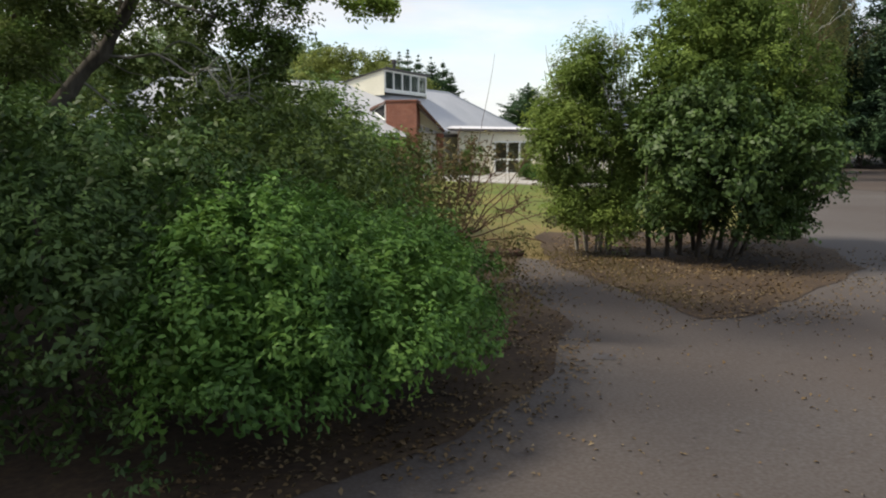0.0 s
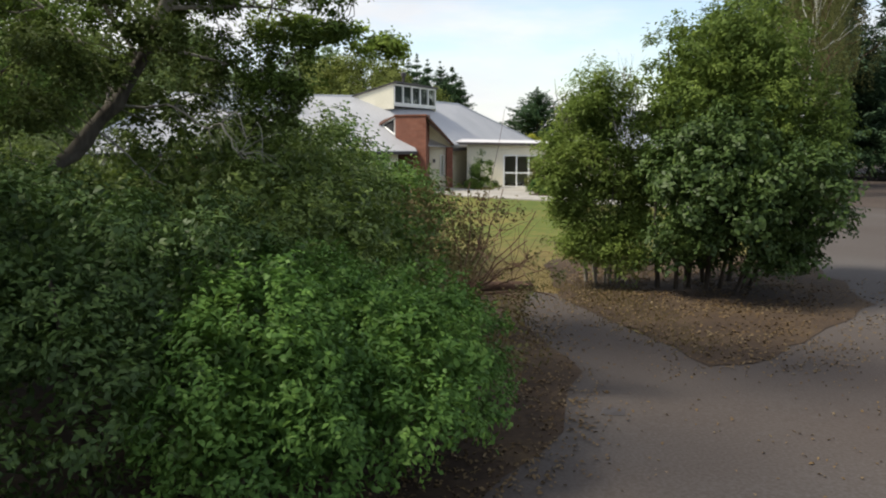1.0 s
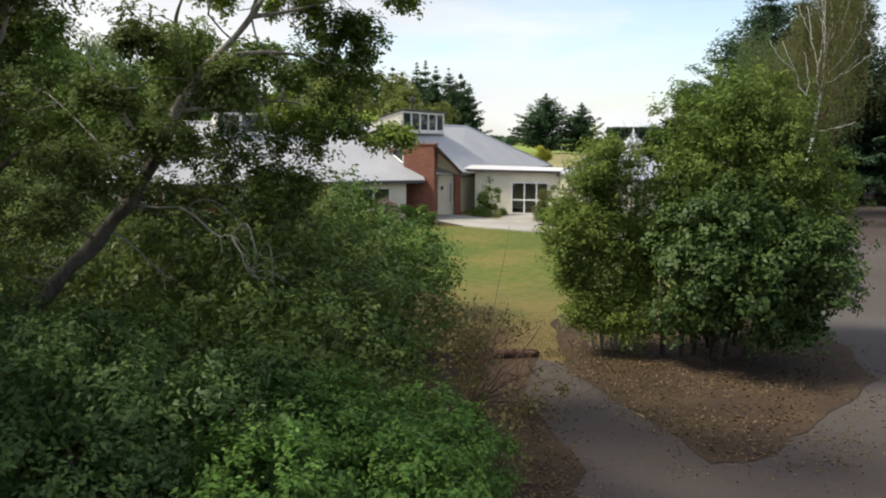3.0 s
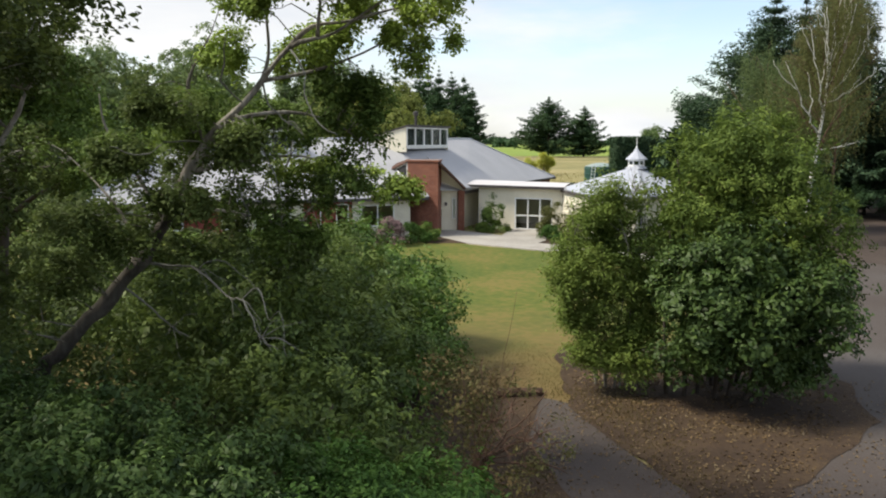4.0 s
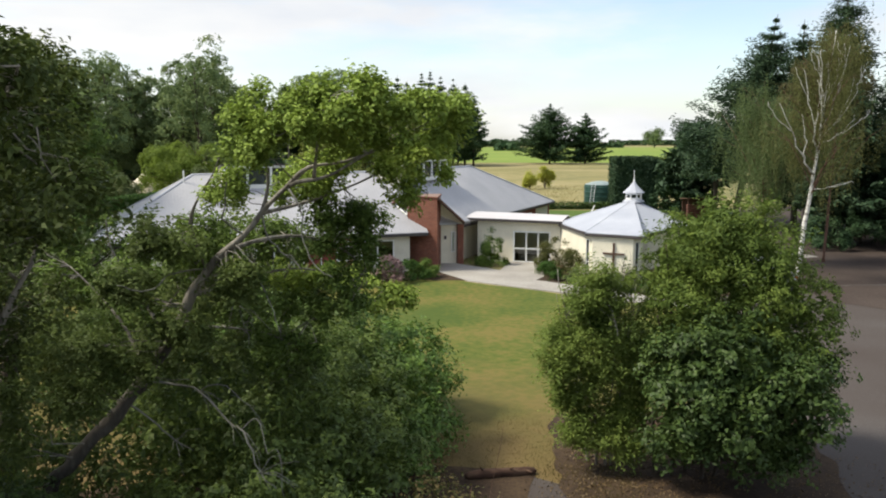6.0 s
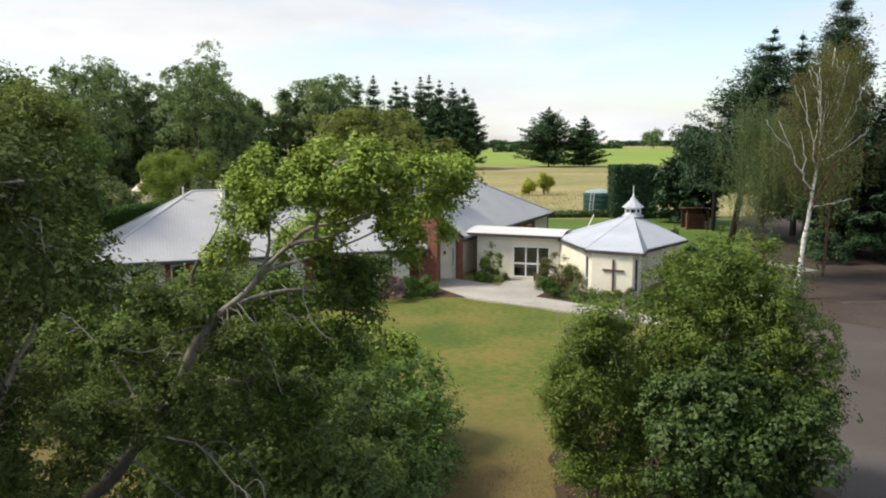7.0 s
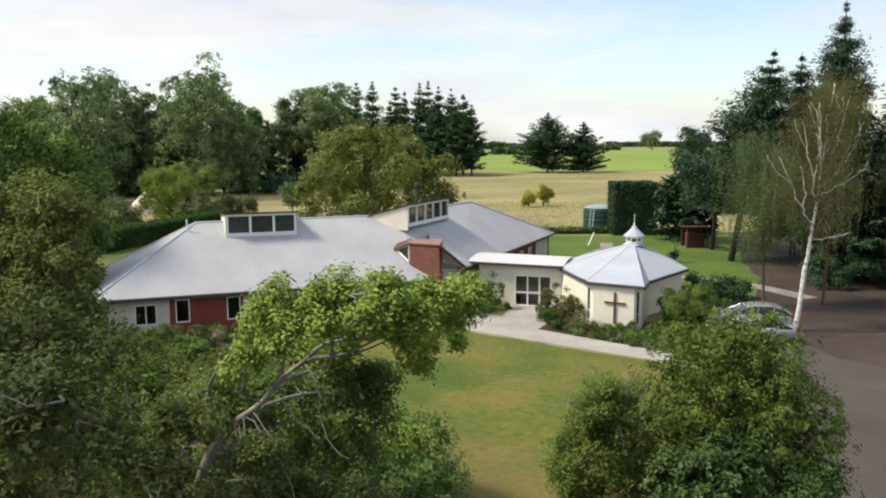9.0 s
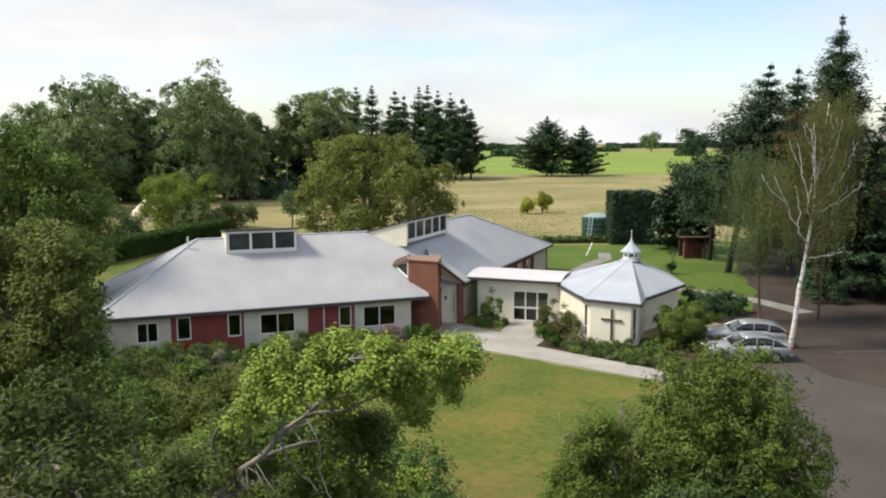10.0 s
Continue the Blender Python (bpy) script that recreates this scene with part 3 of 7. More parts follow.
for a, b in ((FL, left(0.1, 0, EAVE)), (FL, BL), (right(0, 0, 3.2), F_END), (F_END, B_END)):
    d = b - a
    c = (a + b) / 2
    part("gutter", Geo().box((c.x, c.y, c.z - 0.13), (d.length, 0.16, 0.17), math.degrees(math.atan2(d.y, d.x))), M_FASCIA, house, "dark fascia and gutter")


def wall_run(parent, name, at, u0, u1, z0, z1, holes, mat, inset, thick=0.2, label=""):
    """A wall with openings, along at(u, v, z)."""
    gq = Geo()
    cuts = sorted({u0, u1, *[h[0] for h in holes], *[h[1] for h in holes]})

    def block(a, b, za, zb):
        if b - a < 0.002 or zb - za < 0.002:
            return
        p = [at(a, inset, 0), at(b, inset, 0), at(b, inset + thick, 0), at(a, inset + thick, 0)]
        lo, hi = [(q.x, q.y, za) for q in p], [(q.x, q.y, zb) for q in p]
        gq.face([lo[0], lo[1], hi[1], hi[0]], [(a, za), (b, za), (b, zb), (a, zb)])
        gq.face([lo[2], lo[3], hi[3], hi[2]], [(b, za), (a, za), (a, zb), (b, zb)])
        gq.face([lo[1], lo[2], hi[2], hi[1]])
        gq.face([lo[3], lo[0], hi[0], hi[3]])
        gq.face(hi)
        gq.face(lo[::-1])

    for a, b in zip(cuts, cuts[1:]):
        hs = [h for h in holes if h[0] <= a + 1e-6 and h[1] >= b - 1e-6]
        if hs:
            block(a, b, z0, hs[0][2])
            block(a, b, hs[0][3], z1)
        else:
            block(a, b, z0, z1)
    return part(name, gq, mat, parent, label)


def window(parent, at, u0, u1, z0, z1, inset, bars=(), rails=(), name="window", bar=0.06, frame_mat=None, pane_mat=None):
    """A glazed frame in an opening: upright bars and cross rails at the given places."""
    fr = Geo()
    ang = math.degrees(math.atan2((at(1, 0, 0) - at(0, 0, 0)).y, (at(1, 0, 0) - at(0, 0, 0)).x))

    def stick(ua, ub, za, zb):
        c = at((ua + ub) / 2, inset + 0.03, (za + zb) / 2)
        fr.box(c, (ub - ua, 0.1, zb - za), ang)

    for uu in (u0, *bars, u1 - bar):
        stick(uu, uu + bar, z0, z1)
    ends = [u0, *bars, u1 - bar]
    for a, b in zip(ends, ends[1:]):
        for zz in (z0, *rails, z1 - bar):
            stick(a + bar, b, zz, zz + bar)
    w = part(name, fr, frame_mat or M_WHITE, parent, "white joinery frame")
    zs = [z0, *rails, z1 - bar]
    for a, b in zip(ends, ends[1:]):
        for za, zb in zip(zs, zs[1:]):
            c = at((a + bar + b) / 2, inset + 0.05, (za + bar + zb) / 2)
            p = part("pane", Geo().box(c, (b - a - bar, 0.012, zb - za - bar), ang), pane_mat or M_GLASS, w, "dark window glass")
            p.visible_shadow = False
    return w


LW = [(-19.6, -15.8, M_STONE, [(-17.7, -16.5, 1.3, 2.5)]), (-15.8, -11.6, M_RED, [(-15.47, -14.67, 1.3, 2.68), (-12.56, -11.76, 1.27, 2.66)]),
      (-11.6, -7.72, M_STONE, [(-10.66, -8.5, 1.24, 2.52)]), (-7.72, -4.74, M_RED, [(-5.76, -4.96, 1.32, 2.64)]), (-4.74, -1.0, M_STONE, [(-4.2, -2.04, 1.17, 2.53)])]
for a, b, mat, holes in LW:
    wall_run(house, "wall", left, a, b, 0.15, 2.86, holes, mat, 0.45, label="red brick wall" if mat is M_RED else "pale block wall")
    for h in holes:
        window(house, left, *h, 0.47, bars=((h[0] + h[1]) / 2 - 0.03,) if h[1] - h[0] > 1 else (), bar=0.07)
part("downpipe", Geo().tube([left(-6.72, 0.4, 0.35), left(-6.72, 0.4, 2.85)], [0.04, 0.04]), M_WHITE, house, "white downpipe")
wall_run(house, "wall", lambda u, v, z: left(-19.6 + v, u, z), 0.65, 11.9, 0.15, 2.86, [(2.0, 4.4, 1.2, 2.5)], M_STONE, 0.0, label="pale block end wall")
window(house, lambda u, v, z: left(-19.6 + v, u, z), 2.0, 4.4, 1.2, 2.5, 0.02, bars=(3.2,))
wall_run(house, "wall", lambda u, v, z: left(u, 11.9 + v, z), -19.6, 2.0, 0.15, 2.86, [], M_STONE, 0.0)
wall_run(house, "wall", right, 0.3, 6.0, 0.15, 3.0, [], M_CREAM, 0.5, label="cream plastered wall")
wall_run(house, "wall", right, 6.0, 24.0, 0.15, 3.0, [(14.4, 15.6, 1.2, 2.5), (17.0, 18.2, 0.6, 2.5)], M_RED, 0.5, label="red brick wall")
window(house, right, 14.4, 15.6, 1.2, 2.5, 0.52)
window(house, right, 17.0, 18.2, 0.6, 2.5, 0.52)
wall_run(house, "wall", right, 19.4, 23.4, 0.2, 2.7, [], M_STONE, 0.48, thick=0.02, label="pale block panel")
wall_run(house, "wall", lambda u, v, z: right(23.4 + v, u, z), 0.7, 10.5, 0.15, 3.0, [], M_RED, 0.0)
wall_run(house, "wall", lambda u, v, z: right(u, 10.5 + v, z), 1.0, 23.4, 0.15, 3.0, [], M_RED, 0.0)
part("floor_slab", Geo().prism([tuple(left(-19.4, 0.7, 0).xy), tuple(left(-1.0, 0.7, 0).xy), tuple(right(0.4, 0.8, 0).xy), tuple(right(23.2, 0.8, 0).xy), tuple(right(23.2, 10.3, 0).xy), tuple(left(-19.4, 11.7, 0).xy)], 0.3, 0.42), M_DARKWOOD, house)

# brick pylon and gabled entry
PY = [(-3.58, 52.2), (-1.64, 51.2), (-1.5, 54.1), (-3.75, 53.9)]
part("pylon", Geo().prism(PY, 0.2, 5.16), M_BRICK, house, "red-brown brick entry pylon")
part("pylon_cap", Geo().prism([(-3.64, 52.15), (-1.6, 51.1), (-1.44, 54.16), (-3.82, 53.96)], 5.16, 5.25), M_BRICK, house, "brick coping")
GA, GB = Vector((-1.5, 54.25, 0)), Vector((0.02, 54.6, 0))
gw = Geo()
gw.face([(GA.x, GA.y, 0.2), (GB.x, GB.y, 0.2), (GB.x, GB.y, 3.15), (GA.x, GA.y, 4.85)], [(0, 0.2), (2, 0.2), (2, 3.15), (0, 4.85)])
gw.face([(GA.x - 0.05, GA.y + 0.2, 0.2), (GB.x - 0.05, GB.y + 0.2, 0.2), (GB.x - 0.05, GB.y + 0.2, 3.15), (GA.x - 0.05, GA.y + 0.2, 4.85)][::-1])
gw.face([(GB.x, GB.y, 0.2), (GB.x - 0.05, GB.y + 0.2, 0.2), (GB.x - 0.05, GB.y + 0.2, 3.15), (GB.x, GB.y, 3.15)])
part("gable_wall", gw, M_CREAM, house, "cream entry gable")
part("entry_roof", Geo().slab([(-1.6, 51.3, 5.14), (0.06, 54.1, 3.42), (0.5, 55.4, 3.34), (-2.6, 57.0, 5.4), (-2.2, 54.0, 5.2)], 0.12), M_ROOF, house)
part("barge_board", Geo().tube([(-1.58, 51.2, 5.12), (0.05, 54.05, 3.34)], [0.1, 0.1], 6), M_DARKWOOD, house, "brown barge board")
part("corner_post", Geo().box((-0.2, 54.35, 1.72), (0.42, 0.3, 2.95), 12), M_BRICK, house, "brick corner post")
part("wall_lamp", Geo().box((-1.2, 54.25, 2.3), (0.14, 0.12, 0.22), 12), M_FASCIA, house, "dark wall lantern")
window(house, lambda u, v, z: Vector((GA.x + 0.98 * u - 0.2 * v, GA.y + 0.2 * u + 0.98 * v, z)), 0.7, 0.98, 1.3, 2.7, -0.06)
TA, TB, TC = (-3.66, 52.6, 5.04), (-4.5, 53.4, 4.62), (-3.64, 52.3, 4.0)
tri = Geo()
for a, b in ((TA, TB), (TB, TC), (TC, TA)):
    tri.tube([a, b], [0.05, 0.05], 4)
tw = part("side_light", tri, M_WHITE, house, "triangular white framed window")
part("pane", Geo().face([TA, TB, TC]).face([(p[0], p[1] + 0.02, p[2]) for p in (TA, TC, TB)]), M_DARKPANE, tw)
part("gablet_cap", Geo().slab([(-3.6, 52.4, 5.22), (-4.72, 53.3, 4.7), (-4.72, 54.1, 4.9), (-3.6, 54.2, 5.32)], 0.1), M_DARKWOOD, house, "brown gablet edge")


def dormer(at, u0, u1, v, z0, z1, back, lights, slope):
    """A glazed shed dormer with white cheeks."""
    d = part("dormer", Geo().face([at(u0, v, z0), at(u1, v, z0), at(u1, v, z0 + 0.1), at(u0, v, z0 + 0.1)]), M_WHITE, house, "white glazed roof dormer")
    for uu in (u0, u1):
        ck = Geo()
        for w in (uu - 0.03, uu + 0.03):
            ck.face([at(w, v, z0 - 0.2), at(w, back, z1 - slope - 0.9), at(w, back, z1 - slope), at(w, v, z1)])
        part("cheek", ck, M_CREAM, d)
    part("dormer_roof", Geo().slab([at(u0 - 0.12, v - 0.2, z1 + 0.09), at(u1 + 0.12, v - 0.2, z1 + 0.09), at(u1 + 0.12, back, z1 - slope + 0.09), at(u0 - 0.12, back, z1 - slope + 0.09)], 0.1), M_FASCIA, d, "dark dormer roof edge")
    step = (u1 - u0) / lights
    # Grey panel added behind the panes, standing in for reflection and room tone.
    part("backing_panel", Geo().box(at((u0 + u1) / 2, v + 0.3, (z0 + z1) / 2), (u1 - u0 - 0.1, 0.03, z1 - z0 - 0.1), math.degrees(math.atan2((at(1, 0, 0) - at(0, 0, 0)).y, (at(1, 0, 0) - at(0, 0, 0)).x))), M_GREYPANEL, d, "grey panel added behind the glass to set its tone")
    window(d, at, u0, u1, z0 + 0.1, z1 - 0.02, v, bars=[u0 + step * k - 0.05 for k in range(1, lights)], bar=0.15)


dormer(left, -12.05, -7.55, 4.7, 5.72, 7.2, 7.6, 3, 0.3)
dormer(right, -0.95, 6.45, 3.8, 5.92, 7.45, 6.9, 5, 0.9)
part("flue", Geo().tube([right(5.5, 6.0, 6.2), right(5.5, 6.0, 8.3)], [0.11, 0.11]).lathe(right(5.5, 6.0, 8.3), [(0.11, 0), (0.2, 0.05), (0.2, 0.3), (0, 0.38)], 10), M_FASCIA, house, "dark stove flue")
part("vent_pipe", Geo().tube([left(-14.4, 5.4, 6.1), left(-14.4, 5.4, 6.9)], [0.05, 0.05]), M_WHITE, house, "white vent pipe")

# ---- glazed link with a bowed roof ----
link = thing("entrance_link", "cream plastered link with glass doors", "building", (3.7, 55.2, gz(55)))
K0, KD = Vector((1.0, 55.8, 0)), Vector((5.5, -1.5, 0)).normalized()
KN = Vector((-KD.y, KD.x, 0))


def run(u, v, z):
    p = K0 + KD * u + KN * v
    return Vector((p.x, p.y, z))


wall_run(link, "wall", run, 0, 5.72, 0.2, 3.42, [(2.5, 5.06, 0.5, 2.68)], M_CREAM, 0.0, label="cream plastered wall")
wall_run(link, "wall", lambda u, v, z: run(0 + v, u, z), 0.2, 4.3, 0.2, 3.42, [], M_CREAM, 0.0)
wall_run(link, "wall", lambda u, v, z: run(u, 4.1 + v, z), 0.2, 5.7, 0.2, 3.42, [], M_CREAM, 0.0)
doors = window(link, run, 2.5, 5.06, 0.5, 2.68, 0.02, bars=(3.36, 4.18), rails=(1.42,), name="glass_doors", bar=0.1)
part("door_sill", Geo().box(run(3.78, -0.1, 0.47), (2.6, 0.35, 0.07), -15.3), M_CONCRETE, link)
part("floor", Geo().box(run(2.85, 2.2, 0.42), (5.5, 4.0, 0.08), -15.3), M_CONCRETE, link)
bow = Geo()
steps = 10
edge = [run(-0.75, -0.4, 3.42), run(5.8, -0.4, 3.36)]
for k in range(steps):
    t0, t1 = k / steps, (k + 1) / steps
    h0, h1 = 0.2 * math.sin(math.pi * t0), 0.2 * math.sin(math.pi * t1)
    v0, v1 = -0.4 + 4.9 * t0, -0.4 + 4.9 * t1
    bow.face([run(-0.75, v0, 3.52 + h0), run(5.9, v0, 3.42 + h0 * 0.8), run(5.9, v1, 3.42 + h1 * 0.8), run(-0.75, v1, 3.52 + h1)], [(v0, 0), (v0, 6), (v1, 6), (v1, 0)])
part("roof", bow, M_ROOF_WHITE, link, "pale bowed steel roof", smooth=True)
part("gutter", Geo().slab([run(-0.75, -0.46, 3.53), run(5.9, -0.46, 3.43), run(5.9, -0.3, 3.43), run(-0.75, -0.3, 3.53)], 0.17), M_FASCIA, link, "dark fascia and gutter")
part("lamp", Geo().lathe(run(6.1, -0.55, 3.0), [(0.0, 0), (0.06, 0.01), (0.07, 0.1), (0, 0.13)], 8), M_WHITE, link)

# ---- the chapel ----
chapel = thing("chapel", "cream many-sided chapel with pale steel roof and cupola", "chapel", (11, 54, gz(54)))
CH = [(6.45, 54.35), (7.45, 49.35), (10.62, 47.6), (11.45, 50.1), (15.25, 55.2), (15.3, 59.6), (11.6, 61.4), (8.0, 59.6)]
APEX = (11.75, 56.3, 4.75)
CE = [3.36, 3.22, 3.2, 3.12, 3.1, 3.1, 3.1, 3.2]
for i in range(len(CH)):
    j = (i + 1) % len(CH)
    a, b = (*CH[i], CE[i]), (*CH[j], CE[j])
    part("roof_facet", Geo().slab([a, b, APEX], 0.07), M_ROOF_LIGHT, chapel, "pale grey steel roof facet" if i == 0 else "")
    part("hip_cap", Geo().tube([(*CH[i], CE[i] + 0.01), (APEX[0], APEX[1], APEX[2] + 0.01)], [0.014, 0.014], 6), M_ROOF_LIGHT, chapel)
    d = Vector(b) - Vector(a)
    c = (Vector(a) + Vector(b)) / 2
    part("gutter", Geo().box((c.x, c.y, c.z - 0.12), (d.length, 0.14, 0.16), math.degrees(math.atan2(d.y, d.x))), M_FASCIA, chapel)
WALLS = [(6.55, 54.3), (7.45, 50.15), (7.88, 49.2), (10.12, 48.02), (10.72, 48.55), (11.9, 52.2), (14.85, 55.3), (14.9, 59.4), (11.6, 61.0), (8.2, 59.4)]
for i in range(len(WALLS)):
    a, b = Vector((*WALLS[i], 0)), Vector((*WALLS[(i + 1) % len(WALLS)], 0))
    d = (b - a).normalized()
    nn = Vector((-d.y, d.x, 0))
    at = lambda u, v, z, a=a, d=d, nn=nn: Vector(((a + d * u + nn * v).x, (a + d * u + nn * v).y, z))
    holes = [((b - a).length / 2 - 0.17, (b - a).length / 2 + 0.17, 0.75, 2.75)] if i in (1, 3) else []
    wall_run(chapel, "wall", at, 0, (b - a).length, 0.15, 3.12, holes, M_CREAM, 0.0, label="cream plastered wall")
    for h in holes:
        window(chapel, at, *h, 0.02, rails=(1.35,), bar=0.03, frame_mat=M_WHITE, pane_mat=M_DARKPANE)
CD = Vector((10.12 - 7.88, 48.02 - 49.2, 0)).normalized()
CN = Vector((CD.y, -CD.x, 0))
cc = Vector((7.88, 49.2, 0)) + CD * 1.36 + CN * 0.06
ca = math.degrees(math.atan2(CD.y, CD.x))
part("cross", Geo().box((cc.x, cc.y, 1.7), (0.11, 0.07, 1.95), ca).box((cc.x + 0.001, cc.y - 0.001, 2.02), (1.32, 0.08, 0.1), ca), M_DARKWOOD, chapel, "plain brown timber cross")
cup = part("cupola", Geo().lathe((APEX[0], APEX[1], 4.6), [(0.78, 0), (0.62, 0.12), (0.56, 0.16)], 8), M_ROOF_LIGHT, chapel, "small eight-sided white cupola")
for k in range(8):
    t = math.pi / 4 * k + 0.2
    part("post", Geo().box((APEX[0] + 0.52 * math.cos(t), APEX[1] + 0.52 * math.sin(t), 4.95), (0.09, 0.09, 0.52), math.degrees(t)), M_WHITE, cup)
    t += math.pi / 8
    p = part("pane", Geo().box((APEX[0] + 0.47 * math.cos(t), APEX[1] + 0.47 * math.sin(t), 4.95), (0.012, 0.3, 0.36), math.degrees(t)), M_GLASS, cup)
    p.visible_shadow = False
part("rail", Geo().lathe((APEX[0], APEX[1], 4.76), [(0.56, 0), (0.56, 0.1), (0.5, 0.1)], 8).lathe((APEX[0], APEX[1], 5.1), [(0.5, 0.0), (0.57, 0), (0.57, 0.12), (0.5, 0.12)], 8), M_WHITE, cup)
part("cupola_roof", Geo().lathe((APEX[0], APEX[1], 5.2), [(0.0, 0.0), (0.76, 0.0), (0.74, 0.05), (0.5, 0.26), (0.24, 0.52), (0.08, 0.78), (0.0, 0.82)], 8), M_ROOF_LIGHT, cup)
part("finial", Geo().lathe((APEX[0], APEX[1], 5.95), [(0.05, 0), (0.06, 0.12), (0.025, 0.2), (0.02, 0.75), (0.0, 0.8)], 8), M_WHITE, cup, "white finial spike")


# ---- trees and shrubs near the camera ----
def branch(parent, pts, r0, r1, mat=M_BARK, name="limb", sides=8, label="", kink=0.0):
    """A bent, tapering limb through the points."""
    p = [Vector(q) for q in pts]
    out = []
    for i in range(len(p) - 1):
        a, b, c, d = p[max(i - 1, 0)], p[i], p[i + 1], p[min(i + 2, len(p) - 1)]
        for k in range(4):
            t = k / 4
            out.append(0.5 * ((2 * b) + (c - a) * t + (2 * a - 5 * b + 4 * c - d) * t * t + (3 * b - a - 3 * c + d) * t ** 3))
    out.append(p[-1])
    n = len(out)
    kink = kink or (0.06 if mat is M_DEADWOOD else 0.0)
    out = [q + noise.noise_vector(q * 1.7) * r0 * 0.35 + noise.noise_vector(q * 4.1) * kink * min(1, 3 * i / n) for i, q in enumerate(out)]
    return part(name, Geo().tube(out, [(r0 + (r1 - r0) * (i / (n - 1)) ** 0.8) * (1 + 0.3 * noise.noise(q * 2.3)) for i, q in enumerate(out)], sides), mat, parent, label, smooth=True)


def sprays(parent, starts, count, reach, r, mat, seed, up=0.3, name="twig"):
    """Fine twigs in one mesh, spreading from the given places."""
    rg = random.Random(seed)
    gq = Geo()
    for _ in range(count):
        a = Vector(rg.choice(starts))
        d = Vector((rg.gauss(0, 1), rg.gauss(0, 1), rg.gauss(up, 0.7))).normalized()
        pts, q = [a], a
        for k in range(4):
            d = (d + Vector((rg.gauss(0, 0.3), rg.gauss(0, 0.3), rg.gauss(0, 0.3)))).normalized()
            q = q + d * reach / 4 * rg.uniform(0.6, 1.3)
            pts.append(q)
        gq.tube(pts, [r, r * 0.8, r * 0.6, r * 0.45, r * 0.25], 4)
    return tagged(part(name, gq, mat, parent), kind="stuff")


def lobed(name, blobs, spacing, lobe, density, length, width, mat, parent, floor=None, shoots=0.16, inner=0.5, drop=0.12, flat=0.85, seed=1):
    """A shrub as rounded leaf lobes set apart over overlapping ellipsoids, with dark hollows between and loose shoots."""
    rg = np.random.default_rng(seed)
    b = np.array(blobs, dtype=float)
    size = (b[:, 3] * b[:, 4] * b[:, 5]) ** (1 / 3)
    n = int(220 * len(b) + 60 * (size ** 2).sum() / spacing ** 2)
    pick = rg.choice(len(b), size=n, p=size ** 2 / (size ** 2).sum())
    d = unit(rg.normal(size=(n, 3)) + np.array([0, 0, 0.1]))
    c = b[pick, :3] + d * b[pick, 3:6] * rg.uniform(0.72, 1.06, (n, 1))
    keep = np.ones(n, dtype=bool)
    for i, e in enumerate(b):
        keep &= (np.linalg.norm((c - e[:3]) / e[3:6], axis=1) > 0.74) | (pick == i)
    if floor is not None:
        keep &= c[:, 2] > floor
    c, d = c[keep], unit(d[keep] / b[pick[keep], 3:6])
    chosen = []
    gapsq = (spacing * rg.uniform(0.7, 1.3, len(c))) ** 2
    for i in range(len(c)):
        if not chosen or np.min(np.sum((c[chosen] - c[i]) ** 2, axis=1)) > gapsq[i]:
            chosen.append(i)
    c, d = c[chosen], d[chosen]
    ok = rg.random(len(c)) > drop
    c, d = c[ok], d[ok]
    at, f, big = [], [], []
    for q, o in zip(c, d):
        r = lobe * rg.uniform(0.55, 1.35)
        k = max(20, int(density * r * r))
        axis = o * 0.8 + np.array([0, 0, 0.75])
        # tufts over the lobe's outer and upper side
        tufts_n = max(6, k // 7)
        e = unit(rg.normal(size=(tufts_n, 3)) * 0.75 + axis)
        t = q + e * r * rg.uniform(0.55, 1.08, (tufts_n, 1)) * np.array([1.1, 1.1, flat])
        out = rg.random(tufts_n) < shoots
        t[out] += e[out] * r * rg.uniform(0.2, 0.85, (out.sum(), 1)) + np.array([0, 0, 0.15 * r])
        off = rg.normal(size=(tufts_n, 7, 3)) * length * 0.55
        at.append((t[:, None, :] + off).reshape(-1, 3))
        f.append((e[:, None, :] + np.array([0, 0, 0.35]) + rg.normal(size=(tufts_n, 7, 3)) * 0.36).reshape(-1, 3))
        big.append(np.repeat(rg.uniform(0.8, 1.25), tufts_n * 7))
    if inner:
        m = int(sum(map(len, at)) * inner)
        p = rg.choice(len(b), size=m, p=size ** 3 / (size ** 3).sum())
        at.append(b[p, :3] + unit(rg.normal(size=(m, 3))) * b[p, 3:6] * (0.8 * rg.random(m) ** 0.3)[:, None])
        f.append(rg.normal(size=(m, 3)) + np.array([0, 0, 0.4]))
        big.append(np.full(m, 1.5))
    at, f, big = np.concatenate(at), np.concatenate(f), np.concatenate(big)
    if floor is not None:
        ok = at[:, 2] > floor - 0.15 + 0.2 * np.abs(rg.normal(size=len(at)))
        at, f, big = at[ok], f[ok], big[ok]
    return part(name, leaf_mesh(name, at, f, length * big, width * big, mat), mat, parent)


